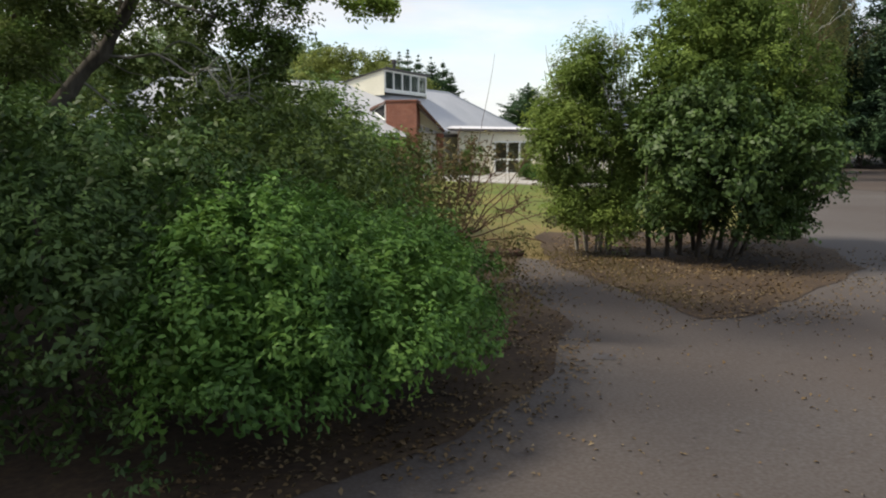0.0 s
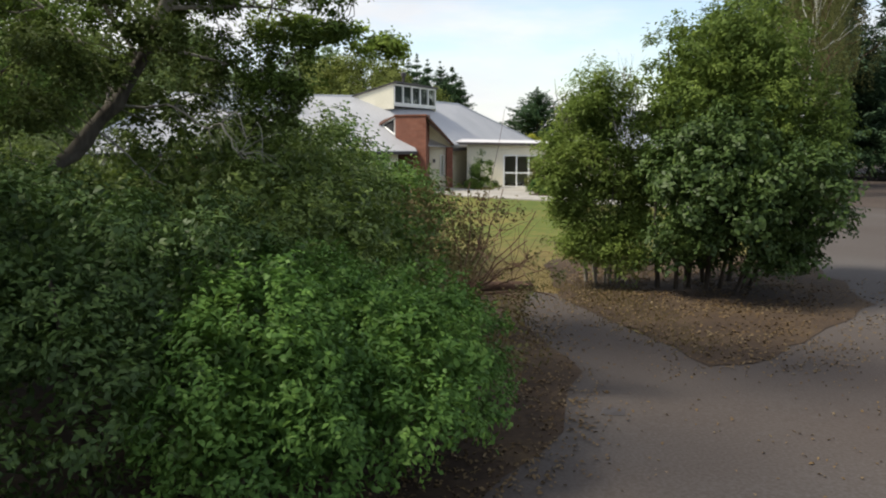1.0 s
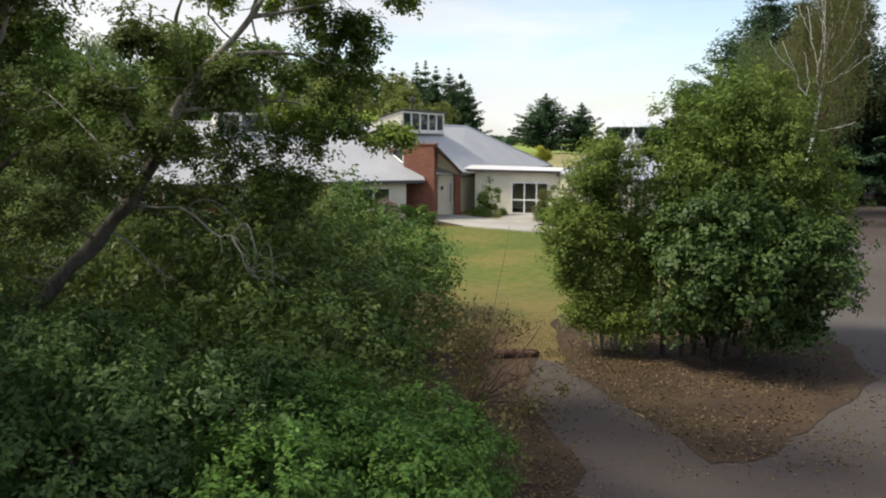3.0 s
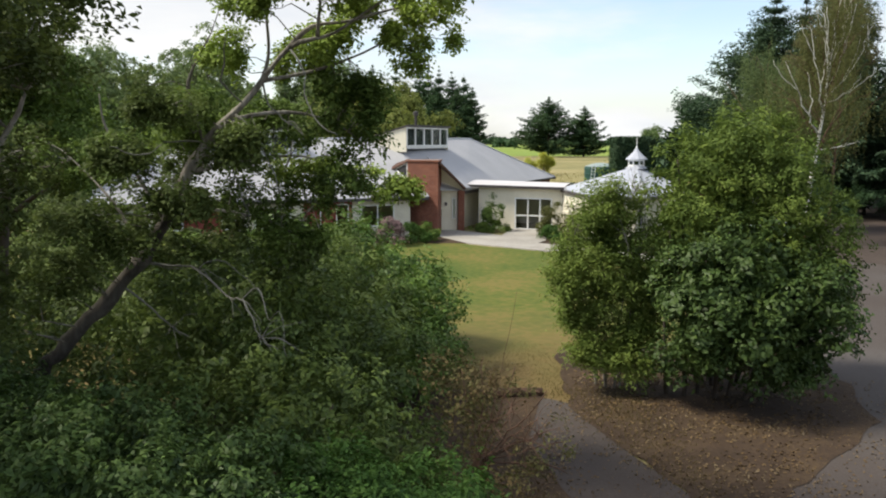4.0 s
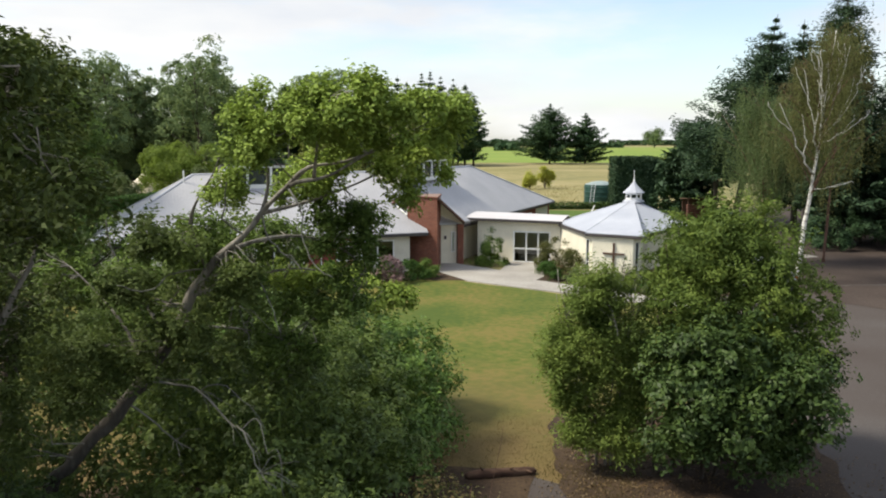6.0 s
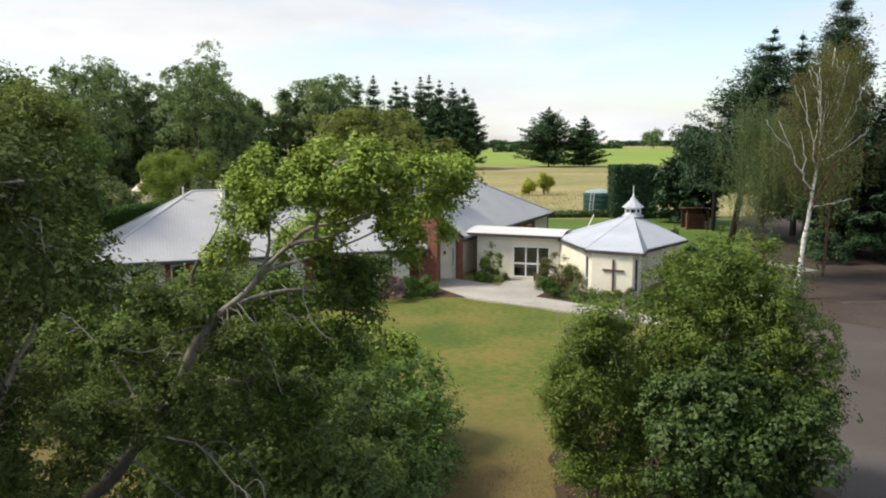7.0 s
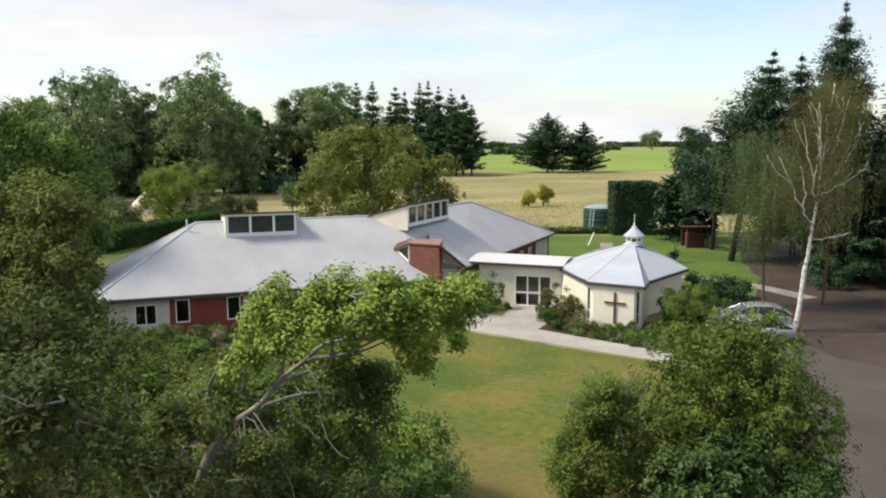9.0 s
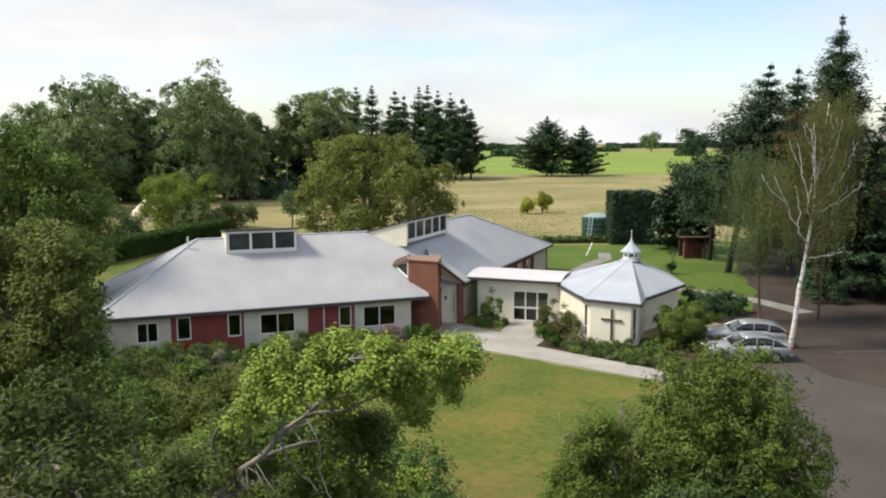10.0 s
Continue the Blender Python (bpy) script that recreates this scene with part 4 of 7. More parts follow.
def limbed(tree, name, spine, blobs, tips, tuft_n, cluster, length, width, mat, seed=1, bark=M_BARK, thick=0.014, flat=0.55, per=7, rim=0.4):
    """Leafy boughs: from the nearest place on the spine a bent twig runs to each tip, which carries a flat cluster of leaf tufts."""
    rg = np.random.default_rng(seed)
    b = np.array(blobs, dtype=float)
    vol = (b[:, 3] * b[:, 4] * b[:, 5]) ** 0.8
    pick = rg.choice(len(b), size=tips, p=vol / vol.sum())
    c = b[pick, :3] + unit(rg.normal(size=(tips, 3))) * b[pick, 3:6] * (rg.random(tips) ** rim)[:, None]
    s = np.array([tuple(p) for p in spine])
    gq = Geo()
    at, f = [], []
    for q in c:
        dist = np.linalg.norm(s - q, axis=1) + 0.6 * np.maximum(0, s[:, 2] - q[2])
        a = s[int(np.argmin(dist))]
        run_ = q - a
        far = float(np.linalg.norm(run_))
        mid = a + run_ * 0.45 + rg.normal(size=3) * far * 0.1 + np.array([0, 0, 0.06 * far])
        mid2 = a + run_ * 0.75 + rg.normal(size=3) * far * 0.08 + np.array([0, 0, 0.05 * far])
        r = thick * min(1.5, 0.4 + far * 0.5)
        if far < 1.5:
            gq.tube([Vector(a), Vector(mid), Vector(mid2), Vector(q)], [r, r * 0.75, r * 0.5, r * 0.25], 5)
        w = cluster * rg.uniform(0.55, 1.4)
        e = unit(rg.normal(size=(tuft_n, 3)) + np.array([0, 0, 0.45]))
        t = q + e * w * (rg.random((tuft_n, 1)) ** 0.45) * np.array([1.15, 1.15, flat])
        off = rg.normal(size=(tuft_n, per, 3)) * length * 0.6
        at.append((t[:, None, :] + off).reshape(-1, 3))
        f.append((e[:, None, :] * 0.6 + np.array([0, 0, 0.7]) + rg.normal(size=(tuft_n, per, 3)) * 0.38).reshape(-1, 3))
    tagged(part("bough", gq, bark, tree), kind="stuff")
    at, f = np.concatenate(at), np.concatenate(f)
    return part(name, leaf_mesh(name, at, f, length, width, mat), mat, tree)


def along(*lines):
    """Places along bent lines, for boughs to spring from."""
    out = []
    for line in lines:
        for a, b in zip(line, line[1:]):
            out += [Vector(a).lerp(Vector(b), k / 3) for k in range(3)]
        out.append(Vector(line[-1]))
    return out


shrub = thing("shrub", "large bright green leafy shrub beside the drive", "shrub", (-1.5, 9.0, gz(9)))
lobed("foliage", [(-2.0, 8.2, 1.05, 1.05, 1.1, 1.15), (-0.8, 9.2, 0.85, 1.15, 1.2, 0.95), (-1.9, 7.3, 0.95, 0.9, 0.8, 1.0), (-0.6, 10.8, 0.85, 1.2, 1.2, 1.0), (-1.9, 10.2, 1.1, 1.3, 1.2, 1.15), (0.05, 9.7, 0.35, 0.6, 0.7, 0.55), (-0.9, 8.0, 0.7, 0.7, 0.6, 0.7)],
      0.33, 0.25, 2100, 0.088, 0.041, L_BUSH, shrub, floor=0.5, seed=3, inner=0.35)
laurel = thing("laurel", "dull grey-green shrub in deep shade at the bed's front", "shrub", (-4.2, 7.6, gz(7)))
lobed("foliage", [(-4.0, 8.0, 1.75, 1.2, 1.1, 1.4), (-2.8, 8.7, 1.7, 0.95, 1.0, 1.15), (-3.0, 9.6, 1.5, 1.2, 1.0, 1.2), (-3.1, 6.9, 0.95, 0.8, 0.7, 0.9), (-4.2, 6.6, 0.9, 1.0, 0.7, 0.9), (-5.4, 7.6, 1.5, 1.3, 1.2, 1.4), (-6.9, 8.8, 1.5, 1.6, 1.6, 1.5), (-4.7, 10.2, 1.6, 1.4, 1.3, 1.35), (-6.3, 11.0, 1.4, 1.5, 1.5, 1.3), (-7.8, 12.6, 1.3, 1.5, 1.5, 1.3), (-4.4, 9.0, 2.2, 1.1, 0.9, 1.1), (-5.9, 9.4, 2.3, 1.1, 1.0, 1.1)],
      0.38, 0.28, 1500, 0.092, 0.043, L_DULL, laurel, floor=1.15, seed=4, inner=0.35, drop=0.2)
lobed("low_foliage", [(-2.7, 6.9, 0.25, 0.5, 0.4, 0.3), (-4.6, 6.5, 0.3, 0.7, 0.5, 0.4), (-4.0, 7.6, 0.4, 1.0, 0.7, 0.5), (-5.8, 7.4, 0.4, 0.9, 0.7, 0.6)],
      0.42, 0.24, 1000, 0.085, 0.04, L_DULL, laurel, floor=-0.1, seed=31, inner=0.3, drop=0.45)
branch(laurel, [(-3.8, 8.2, -0.2), (-3.9, 8.1, 0.9), (-4.0, 7.9, 2.4)], 0.06, 0.02, M_DARKBARK, "stem")
branch(laurel, [(-5.2, 7.9, -0.2), (-5.3, 7.7, 0.9), (-5.4, 7.6, 2.2)], 0.06, 0.02, M_DARKBARK, "stem")
branch(shrub, [(-1.6, 10.6, -0.2), (-1.4, 10.4, 0.8), (-0.9, 10.0, 1.4)], 0.06, 0.02, M_DARKBARK, "stem")
branch(shrub, [(-2.4, 8.8, -0.2), (-2.3, 8.5, 0.9), (-2.2, 8.2, 2.1)], 0.06, 0.02, M_DARKBARK, "stem")

thicket = thing("thicket", "dark olive thicket of shrubs under the oak", "shrub", (-3.3, 13.2, gz(13.5)))
lobed("foliage", [(-2.0, 12.3, 1.35, 1.15, 1.2, 1.2), (-3.2, 13.4, 1.9, 1.2, 1.2, 1.3), (-4.2, 12.4, 1.6, 1.2, 1.1, 1.2), (-5.6, 12.9, 1.3, 1.2, 1.2, 1.2), (-1.2, 13.4, 0.9, 0.9, 1.0, 0.9)],
      0.52, 0.34, 1050, 0.11, 0.052, L_THICKET, thicket, floor=0.1, seed=5, drop=0.24, inner=0.3, shoots=0.28)
back_thicket = thing("thicket", "tall dark green thicket between oak and lawn", "shrub", (-4.5, 17.5, gz(17.5)))
lobed("foliage", [(-2.3, 15.8, 1.4, 1.2, 1.4, 1.1), (-4.2, 16.2, 2.5, 1.8, 1.4, 1.6), (-6.9, 16.6, 2.2, 1.6, 1.3, 1.6), (-10.2, 16.4, 1.7, 1.9, 1.7, 1.6), (-4.4, 17.8, 2.5, 1.6, 1.4, 1.7),
                  (-3.4, 15.3, 3.1, 1.0, 0.9, 0.9), (-1.8, 16.4, 1.9, 0.8, 0.9, 0.9), (-5.0, 15.4, 3.3, 1.1, 0.8, 1.0), (-3.0, 17.4, 2.15, 1.2, 1.1, 1.3), (-4.0, 18.8, 2.7, 1.5, 1.2, 1.3), (-3.1, 20.4, 2.1, 1.3, 1.3, 1.3),
                  (-5.6, 19.6, 2.6, 1.6, 1.4, 1.4), (-2.2, 18.9, 1.7, 0.9, 1.1, 1.1), (-4.4, 21.6, 2.5, 1.6, 1.4, 1.6)],
      0.66, 0.44, 800, 0.13, 0.06, L_THICKET, back_thicket, floor=0.1, seed=6, drop=0.24, inner=0.3, shoots=0.28)
branch(thicket, [(-2.6, 13.2, -0.2), (-2.5, 13.1, 1.0), (-2.2, 12.8, 2.2)], 0.07, 0.02, M_DARKBARK, "stem")
branch(back_thicket, [(-4.4, 15.6, -0.2), (-4.2, 15.4, 1.2), (-3.8, 15.0, 2.3)], 0.07, 0.02, M_DARKBARK, "stem")

lawn_shrub = thing("lawn_shrub", "rounded glossy green shrub at the lawn edge", "shrub", (-2.4, 23.5, gz(24)))
lobed("foliage", [(-1.7, 22.0, 1.2, 1.3, 1.5, 1.4), (-2.2, 24.6, 1.3, 1.5, 1.8, 1.6), (-3.9, 23.0, 1.9, 1.8, 1.9, 1.8), (-5.7, 25.0, 1.8, 2.0, 2.0, 1.8), (-1.7, 20.4, 0.8, 1.0, 1.1, 1.1)],
      0.66, 0.46, 640, 0.15, 0.078, L_LAWNSHRUB, lawn_shrub, floor=0.05, seed=7, drop=0.22, inner=0.32, shoots=0.24)
branch(lawn_shrub, [(-2.6, 23.6, -0.2), (-2.5, 23.5, 1.2), (-2.2, 23.2, 2.4)], 0.07, 0.02, M_DARKBARK, "stem")

twiggy = thing("twiggy_shrub", "thin half-dead shrub with brown leaves and bare twigs", "shrub", (0.1, 12.7, gz(12.7)))
crown("foliage", [(-0.2, 12.7, 2.0, 0.5, 0.6, 0.8), (-0.1, 12.3, 1.1, 0.6, 0.6, 0.8), (0.35, 12.2, 0.7, 0.5, 0.6, 0.6), (0.1, 13.4, 1.4, 0.5, 0.6, 0.7), (0.7, 12.0, 0.4, 0.5, 0.7, 0.4), (0.9, 13.2, 0.3, 0.6, 0.8, 0.4)],
      260, 16, 0.18, 0.075, 0.045, L_BROWN, twiggy, floor=-0.1, shell=0.7, lump=0.5)
TWIGS = [(1.3, 12.0, 2.1), (1.25, 12.0, 2.7), (0.75, 12.2, 3.0), (0.45, 12.3, 2.7), (0.95, 12.1, 1.9), (1.05, 11.9, 2.3), (1.55, 12.1, 1.9), (0.25, 12.4, 3.1), (0.75, 12.2, 4.2), (-0.1, 12.5, 2.9), (1.5, 12.0, 1.45), (1.2, 12.3, 1.3), (0.6, 12.1, 2.2)]
for k, (x, y, z) in enumerate(TWIGS):
    r = 0.022 if z < 4 else 0.009
    branch(twiggy, [(0.02, 12.7, -0.1), (0.1, 12.55, 0.7), (0.14 + 0.12 * x, 12.45, 1.15 + 0.1 * z), ((x + 0.2) * 0.55, (y + 12.4) / 2, 0.75 + z * 0.5), (x, y, z)], r, r * 0.3, M_TWIG, "twig", 5, kink=0.07)
sprays(twiggy, [(0.3, 12.4, 1.4), (0.6, 12.2, 1.7), (0.9, 12.1, 1.9), (0.4, 12.3, 2.1), (1.1, 12.0, 2.0), (0.7, 12.2, 2.4)], 70, 0.7, 0.007, M_TWIG, 3)
crown("upper_foliage", [(1.3, 12.0, 2.05, 0.35, 0.3, 0.2), (0.95, 12.1, 1.85, 0.3, 0.3, 0.2), (1.5, 12.1, 1.8, 0.3, 0.3, 0.2), (0.7, 12.2, 2.6, 0.35, 0.3, 0.4), (0.2, 12.4, 2.6, 0.4, 0.3, 0.4), (1.2, 12.1, 1.4, 0.35, 0.3, 0.2)], 90, 8, 0.1, 0.065, 0.04, L_BROWN, twiggy, shell=0.8)

# the leaning oak
oak = thing("oak_tree", "leaning oak with grey limbs and bleached dead branches", "tree", (-8.6, 13.7, gz(13.7)))
TRUNK = [(-8.9, 13.6, -0.3), (-8.4, 13.65, 1.0), (-7.75, 13.7, 2.1), (-7.04, 13.8, 2.95), (-6.3, 13.95, 3.75), (-5.72, 14.1, 4.4), (-5.13, 14.05, 5.34)]
LEADER = [(-5.13, 14.05, 5.34), (-4.85, 14.05, 5.95), (-4.5, 14.0, 6.45), (-4.12, 13.85, 6.83), (-3.77, 13.75, 7.12), (-3.44, 13.8, 7.48), (-2.88, 13.35, 7.97), (-2.1, 13.1, 8.22), (-1.2, 12.8, 8.7)]
HIGH_BOUGHS = [
    ([(-3.44, 13.8, 7.48), (-3.34, 13.9, 7.95), (-3.3, 13.6, 8.6), (-3.1, 13.0, 9.3)], 0.045),
    ([(-2.88, 13.35, 7.97), (-2.5, 13.3, 8.3), (-1.875, 13.4, 8.42), (-0.9, 13.9, 8.75), (0.2, 14.3, 9.0)], 0.045),
    ([(-2.4, 13.2, 8.15), (-2.2, 12.6, 8.8), (-1.9, 12.0, 9.4)], 0.035),
    ([(-4.5, 14.0, 6.45), (-4.7, 13.8, 7.2), (-4.5, 13.5, 7.7), (-4.1, 13.2, 8.2)], 0.05),
    ([(-4.12, 13.85, 6.83), (-3.2, 14.6, 7.0), (-2.4, 15.0, 6.8), (-1.8, 15.2, 6.3)], 0.045),
    ([(-3.44, 13.8, 7.48), (-2.6, 14.2, 7.7), (-1.8, 14.3, 8.0), (-1.0, 14.2, 8.4)], 0.04),
]
LOW_BOUGHS = [
    ([(-5.3, 14.05, 5.1), (-5.9, 14.3, 6.0), (-6.4, 14.4, 6.7), (-6.5, 14.4, 7.3)], 0.05),
    ([(-5.72, 14.1, 4.4), (-6.3, 14.6, 5.2), (-7.0, 15.0, 5.8), (-7.6, 15.2, 6.3)], 0.045),
    ([(-4.85, 14.05, 5.95), (-4.2, 14.9, 6.1), (-3.4, 15.7, 6.2), (-2.5, 16.2, 6.0), (-1.6, 16.3, 5.7)], 0.045),
    ([(-5.13, 14.05, 5.34), (-4.4, 14.8, 5.2), (-3.5, 15.2, 4.9), (-2.8, 15.2, 4.3)], 0.035),
    ([(-5.9, 14.05, 4.2), (-6.2, 15.0, 4.8), (-6.0, 16.0, 5.4), (-5.4, 16.4, 6.2)], 0.04),
]
branch(oak, TRUNK, 0.17, 0.115, M_OAKBARK, "trunk", 12, kink=0.1)
branch(oak, LEADER, 0.112, 0.014)
for line, w in HIGH_BOUGHS + LOW_BOUGHS:
    branch(oak, line, w, 0.01)
DEAD = [
    ([(-5.72, 14.1, 4.35), (-5.2, 14.0, 4.3), (-4.6, 13.6, 4.3), (-3.9, 13.0, 3.95), (-3.5, 12.4, 4.0), (-3.1, 11.8, 3.55), (-2.72, 11.35, 3.5)], 0.029, 0.006),
    ([(-4.6, 13.6, 4.3), (-4.2, 13.4, 4.5), (-3.6, 13.2, 4.2), (-3.3, 13.0, 3.8)], 0.014, 0.005),
    ([(-3.6, 12.6, 3.95), (-3.3, 12.5, 4.2), (-3.0, 12.1, 3.8), (-2.75, 11.6, 4.0), (-2.6, 11.2, 3.45)], 0.012, 0.0045),
    ([(-3.44, 13.8, 7.48), (-3.3, 13.6, 7.1), (-2.95, 13.45, 6.8), (-2.667, 13.34, 6.587)], 0.018, 0.008),
    ([(-4.5, 14.0, 6.4), (-4.14, 14.0, 6.19), (-3.95, 13.95, 5.8), (-3.87, 13.93, 5.48), (-3.75, 13.85, 5.1)], 0.016, 0.006),
]
BLEACHED = [
    ([(-4.75, 14.05, 6.15), (-5.0, 14.5, 6.25), (-5.25, 15.0, 6.34), (-5.3, 15.0, 6.7)], 0.015, 0.005),
    ([(-6.1, 14.0, 3.95), (-5.7, 14.1, 3.6), (-5.286, 14.2, 3.17), (-5.0, 14.2, 2.95)], 0.022, 0.008),
    ([(-3.77, 13.75, 7.12), (-3.95, 13.3, 7.4), (-3.85, 12.9, 7.75), (-3.7, 12.6, 8.1)], 0.02, 0.007),
    ([(-2.88, 13.35, 7.97), (-2.6, 13.0, 7.6), (-2.5, 12.7, 7.1), (-2.2, 12.5, 6.7), (-1.95, 12.4, 6.55)], 0.018, 0.006),
    ([(-4.5, 14.0, 6.45), (-4.9, 13.4, 6.5), (-5.1, 12.9, 6.3), (-5.6, 12.6, 6.4)], 0.018, 0.006),
    ([(-3.95, 13.8, 6.95), (-3.5, 13.2, 6.7), (-3.1, 12.8, 6.1), (-2.9, 12.6, 5.6)], 0.018, 0.006),
    ([(-7.3, 13.8, 2.6), (-7.8, 13.3, 2.5), (-8.4, 12.9, 2.7)], 0.02, 0.008),
]
for line, r0, r1 in DEAD + BLEACHED:
    branch(oak, line, r0, r1, M_DEADWOOD, "dead_branch", 7, "bleached dead branch")
rgd = random.Random(21)
for k in range(24):
    a = Vector(rgd.choice([(-4.6, 13.6, 4.3), (-3.9, 13.0, 3.95), (-3.5, 12.4, 4.0), (-3.1, 11.8, 3.55), (-2.95, 13.45, 6.8), (-3.95, 13.95, 5.8), (-5.0, 14.5, 6.25), (-5.286, 14.2, 3.17), (-3.87, 13.93, 5.48)]))
    d = Vector((rgd.uniform(0.1, 0.8), rgd.uniform(-0.7, 0.1), rgd.uniform(-0.6, 0.35)))
    branch(oak, [a, a + d * 0.4 + Vector((0, 0, 0.08)), a + d * 0.9], 0.0101, 0.0032, M_DEADWOOD, "dead_twig", 5)
SPINE = along(LEADER, *[line for line, w in HIGH_BOUGHS + LOW_BOUGHS])
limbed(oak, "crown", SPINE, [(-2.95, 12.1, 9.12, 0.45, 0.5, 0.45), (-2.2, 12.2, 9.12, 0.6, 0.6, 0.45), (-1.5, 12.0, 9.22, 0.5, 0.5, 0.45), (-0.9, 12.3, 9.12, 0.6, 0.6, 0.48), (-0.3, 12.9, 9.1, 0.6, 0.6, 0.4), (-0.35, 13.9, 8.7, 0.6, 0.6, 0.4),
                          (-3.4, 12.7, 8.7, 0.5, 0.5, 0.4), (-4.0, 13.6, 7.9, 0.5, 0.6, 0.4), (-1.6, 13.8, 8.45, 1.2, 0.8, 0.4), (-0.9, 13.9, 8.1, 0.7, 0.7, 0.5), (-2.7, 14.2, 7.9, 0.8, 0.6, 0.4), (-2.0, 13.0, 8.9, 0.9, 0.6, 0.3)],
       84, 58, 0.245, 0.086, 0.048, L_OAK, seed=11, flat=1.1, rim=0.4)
# Inner leaves of the same oak, in its shade-toned copy.
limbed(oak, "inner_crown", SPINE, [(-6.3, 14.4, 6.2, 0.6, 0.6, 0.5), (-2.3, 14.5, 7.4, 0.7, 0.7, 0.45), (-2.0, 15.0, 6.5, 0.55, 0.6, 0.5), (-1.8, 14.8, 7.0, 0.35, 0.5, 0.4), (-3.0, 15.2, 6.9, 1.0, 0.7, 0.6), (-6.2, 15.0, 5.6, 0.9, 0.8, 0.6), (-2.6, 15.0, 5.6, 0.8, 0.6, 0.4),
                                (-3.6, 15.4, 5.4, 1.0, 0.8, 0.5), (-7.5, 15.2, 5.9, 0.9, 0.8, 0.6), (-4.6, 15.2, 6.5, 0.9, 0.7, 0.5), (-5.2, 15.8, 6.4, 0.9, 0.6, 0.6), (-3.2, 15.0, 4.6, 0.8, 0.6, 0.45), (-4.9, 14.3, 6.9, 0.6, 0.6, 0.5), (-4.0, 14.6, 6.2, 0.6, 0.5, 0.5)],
       112, 34, 0.33, 0.096, 0.053, L_OAKSHADE, seed=12, flat=0.75, rim=0.35)
# Lower and front leaves carry the crown's shade in their duller tone.
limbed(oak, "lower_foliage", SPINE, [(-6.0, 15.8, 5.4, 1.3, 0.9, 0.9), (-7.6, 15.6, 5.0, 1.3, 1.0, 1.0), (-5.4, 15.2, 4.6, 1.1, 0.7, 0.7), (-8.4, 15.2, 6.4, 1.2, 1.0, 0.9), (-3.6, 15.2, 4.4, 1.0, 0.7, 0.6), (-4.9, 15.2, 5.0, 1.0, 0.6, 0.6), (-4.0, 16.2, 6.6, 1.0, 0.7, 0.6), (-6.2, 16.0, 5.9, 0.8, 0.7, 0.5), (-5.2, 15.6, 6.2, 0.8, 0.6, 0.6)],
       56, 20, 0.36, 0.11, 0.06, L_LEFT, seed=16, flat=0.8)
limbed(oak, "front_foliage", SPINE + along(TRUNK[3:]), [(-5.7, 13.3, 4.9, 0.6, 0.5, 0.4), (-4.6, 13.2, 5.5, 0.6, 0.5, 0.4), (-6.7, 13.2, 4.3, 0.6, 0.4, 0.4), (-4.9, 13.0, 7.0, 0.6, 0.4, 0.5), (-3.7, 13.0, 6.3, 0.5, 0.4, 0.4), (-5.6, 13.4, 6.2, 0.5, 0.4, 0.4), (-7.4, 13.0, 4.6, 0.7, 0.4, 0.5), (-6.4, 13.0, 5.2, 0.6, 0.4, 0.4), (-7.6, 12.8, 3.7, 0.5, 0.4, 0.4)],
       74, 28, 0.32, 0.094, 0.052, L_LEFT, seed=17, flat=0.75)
limbed(oak, "hanging_foliage", SPINE, [(-1.6, 16.1, 5.55, 0.6, 0.4, 0.3), (-2.5, 16.3, 5.8, 0.7, 0.5, 0.3), (-3.4, 16.2, 6.0, 0.7, 0.5, 0.35), (-1.1, 16.3, 5.45, 0.4, 0.4, 0.25)], 34, 16, 0.3, 0.11, 0.06, L_OAK, seed=13)

near_tree = thing("side_oak", "oak with dull green foliage over the thicket", "tree", (-8.2, 10.6, gz(10.6)))
SIDE_TRUNK = [(-8.3, 10.6, -0.3), (-8.1, 10.6, 2.2), (-7.6, 10.4, 4.8), (-6.6, 9.8, 7.4), (-5.6, 9.0, 8.8)]
SIDE_LIMB = [(-7.8, 10.5, 4.0), (-7.0, 11.2, 5.6), (-6.3, 11.6, 7.2)]
SIDE_TIP = [(-5.6, 9.0, 8.8), (-4.6, 8.0, 9.2), (-3.8, 6.8, 9.4)]
branch(near_tree, SIDE_TRUNK, 0.25, 0.05, M_BARK, "trunk", 10)
branch(near_tree, SIDE_LIMB, 0.1, 0.03)
branch(near_tree, SIDE_TIP, 0.05, 0.012)
# The last seven lumps are out of view, added to shade the shrubs below.
limbed(near_tree, "crown", along(SIDE_TRUNK[2:], SIDE_LIMB, SIDE_TIP), [(-5.4, 9.0, 9.2, 1.0, 1.0, 0.7), (-4.2, 7.0, 9.3, 0.8, 0.9, 0.55), (-6.4, 11.2, 7.7, 1.1, 1.2, 0.9), (-6.5, 9.8, 8.0, 1.1, 1.2, 0.9), (-7.2, 11.6, 5.9, 0.9, 1.0, 0.8), (-4.5, 9.0, 8.3, 0.7, 0.7, 0.5), (-7.6, 10.6, 6.8, 1.0, 1.0, 0.9), (-9.6, 10.4, 7.2, 1.7, 1.7, 1.4), (-9.2, 8.8, 6.0, 1.4, 1.4, 1.2), (-10.4, 12.4, 7.4, 1.7, 1.7, 1.4), (-8.4, 7.4, 7.0, 1.2, 1.2, 1.0), (-9.4, 6.6, 7.4, 1.6, 1.6, 1.3), (-7.2, 6.3, 6.6, 1.3, 1.3, 1.0), (-6.9, 5.0, 6.2, 1.1, 1.1, 0.9)],
       600, 18, 0.46, 0.105, 0.058, L_SIDE, seed=14, flat=0.8)
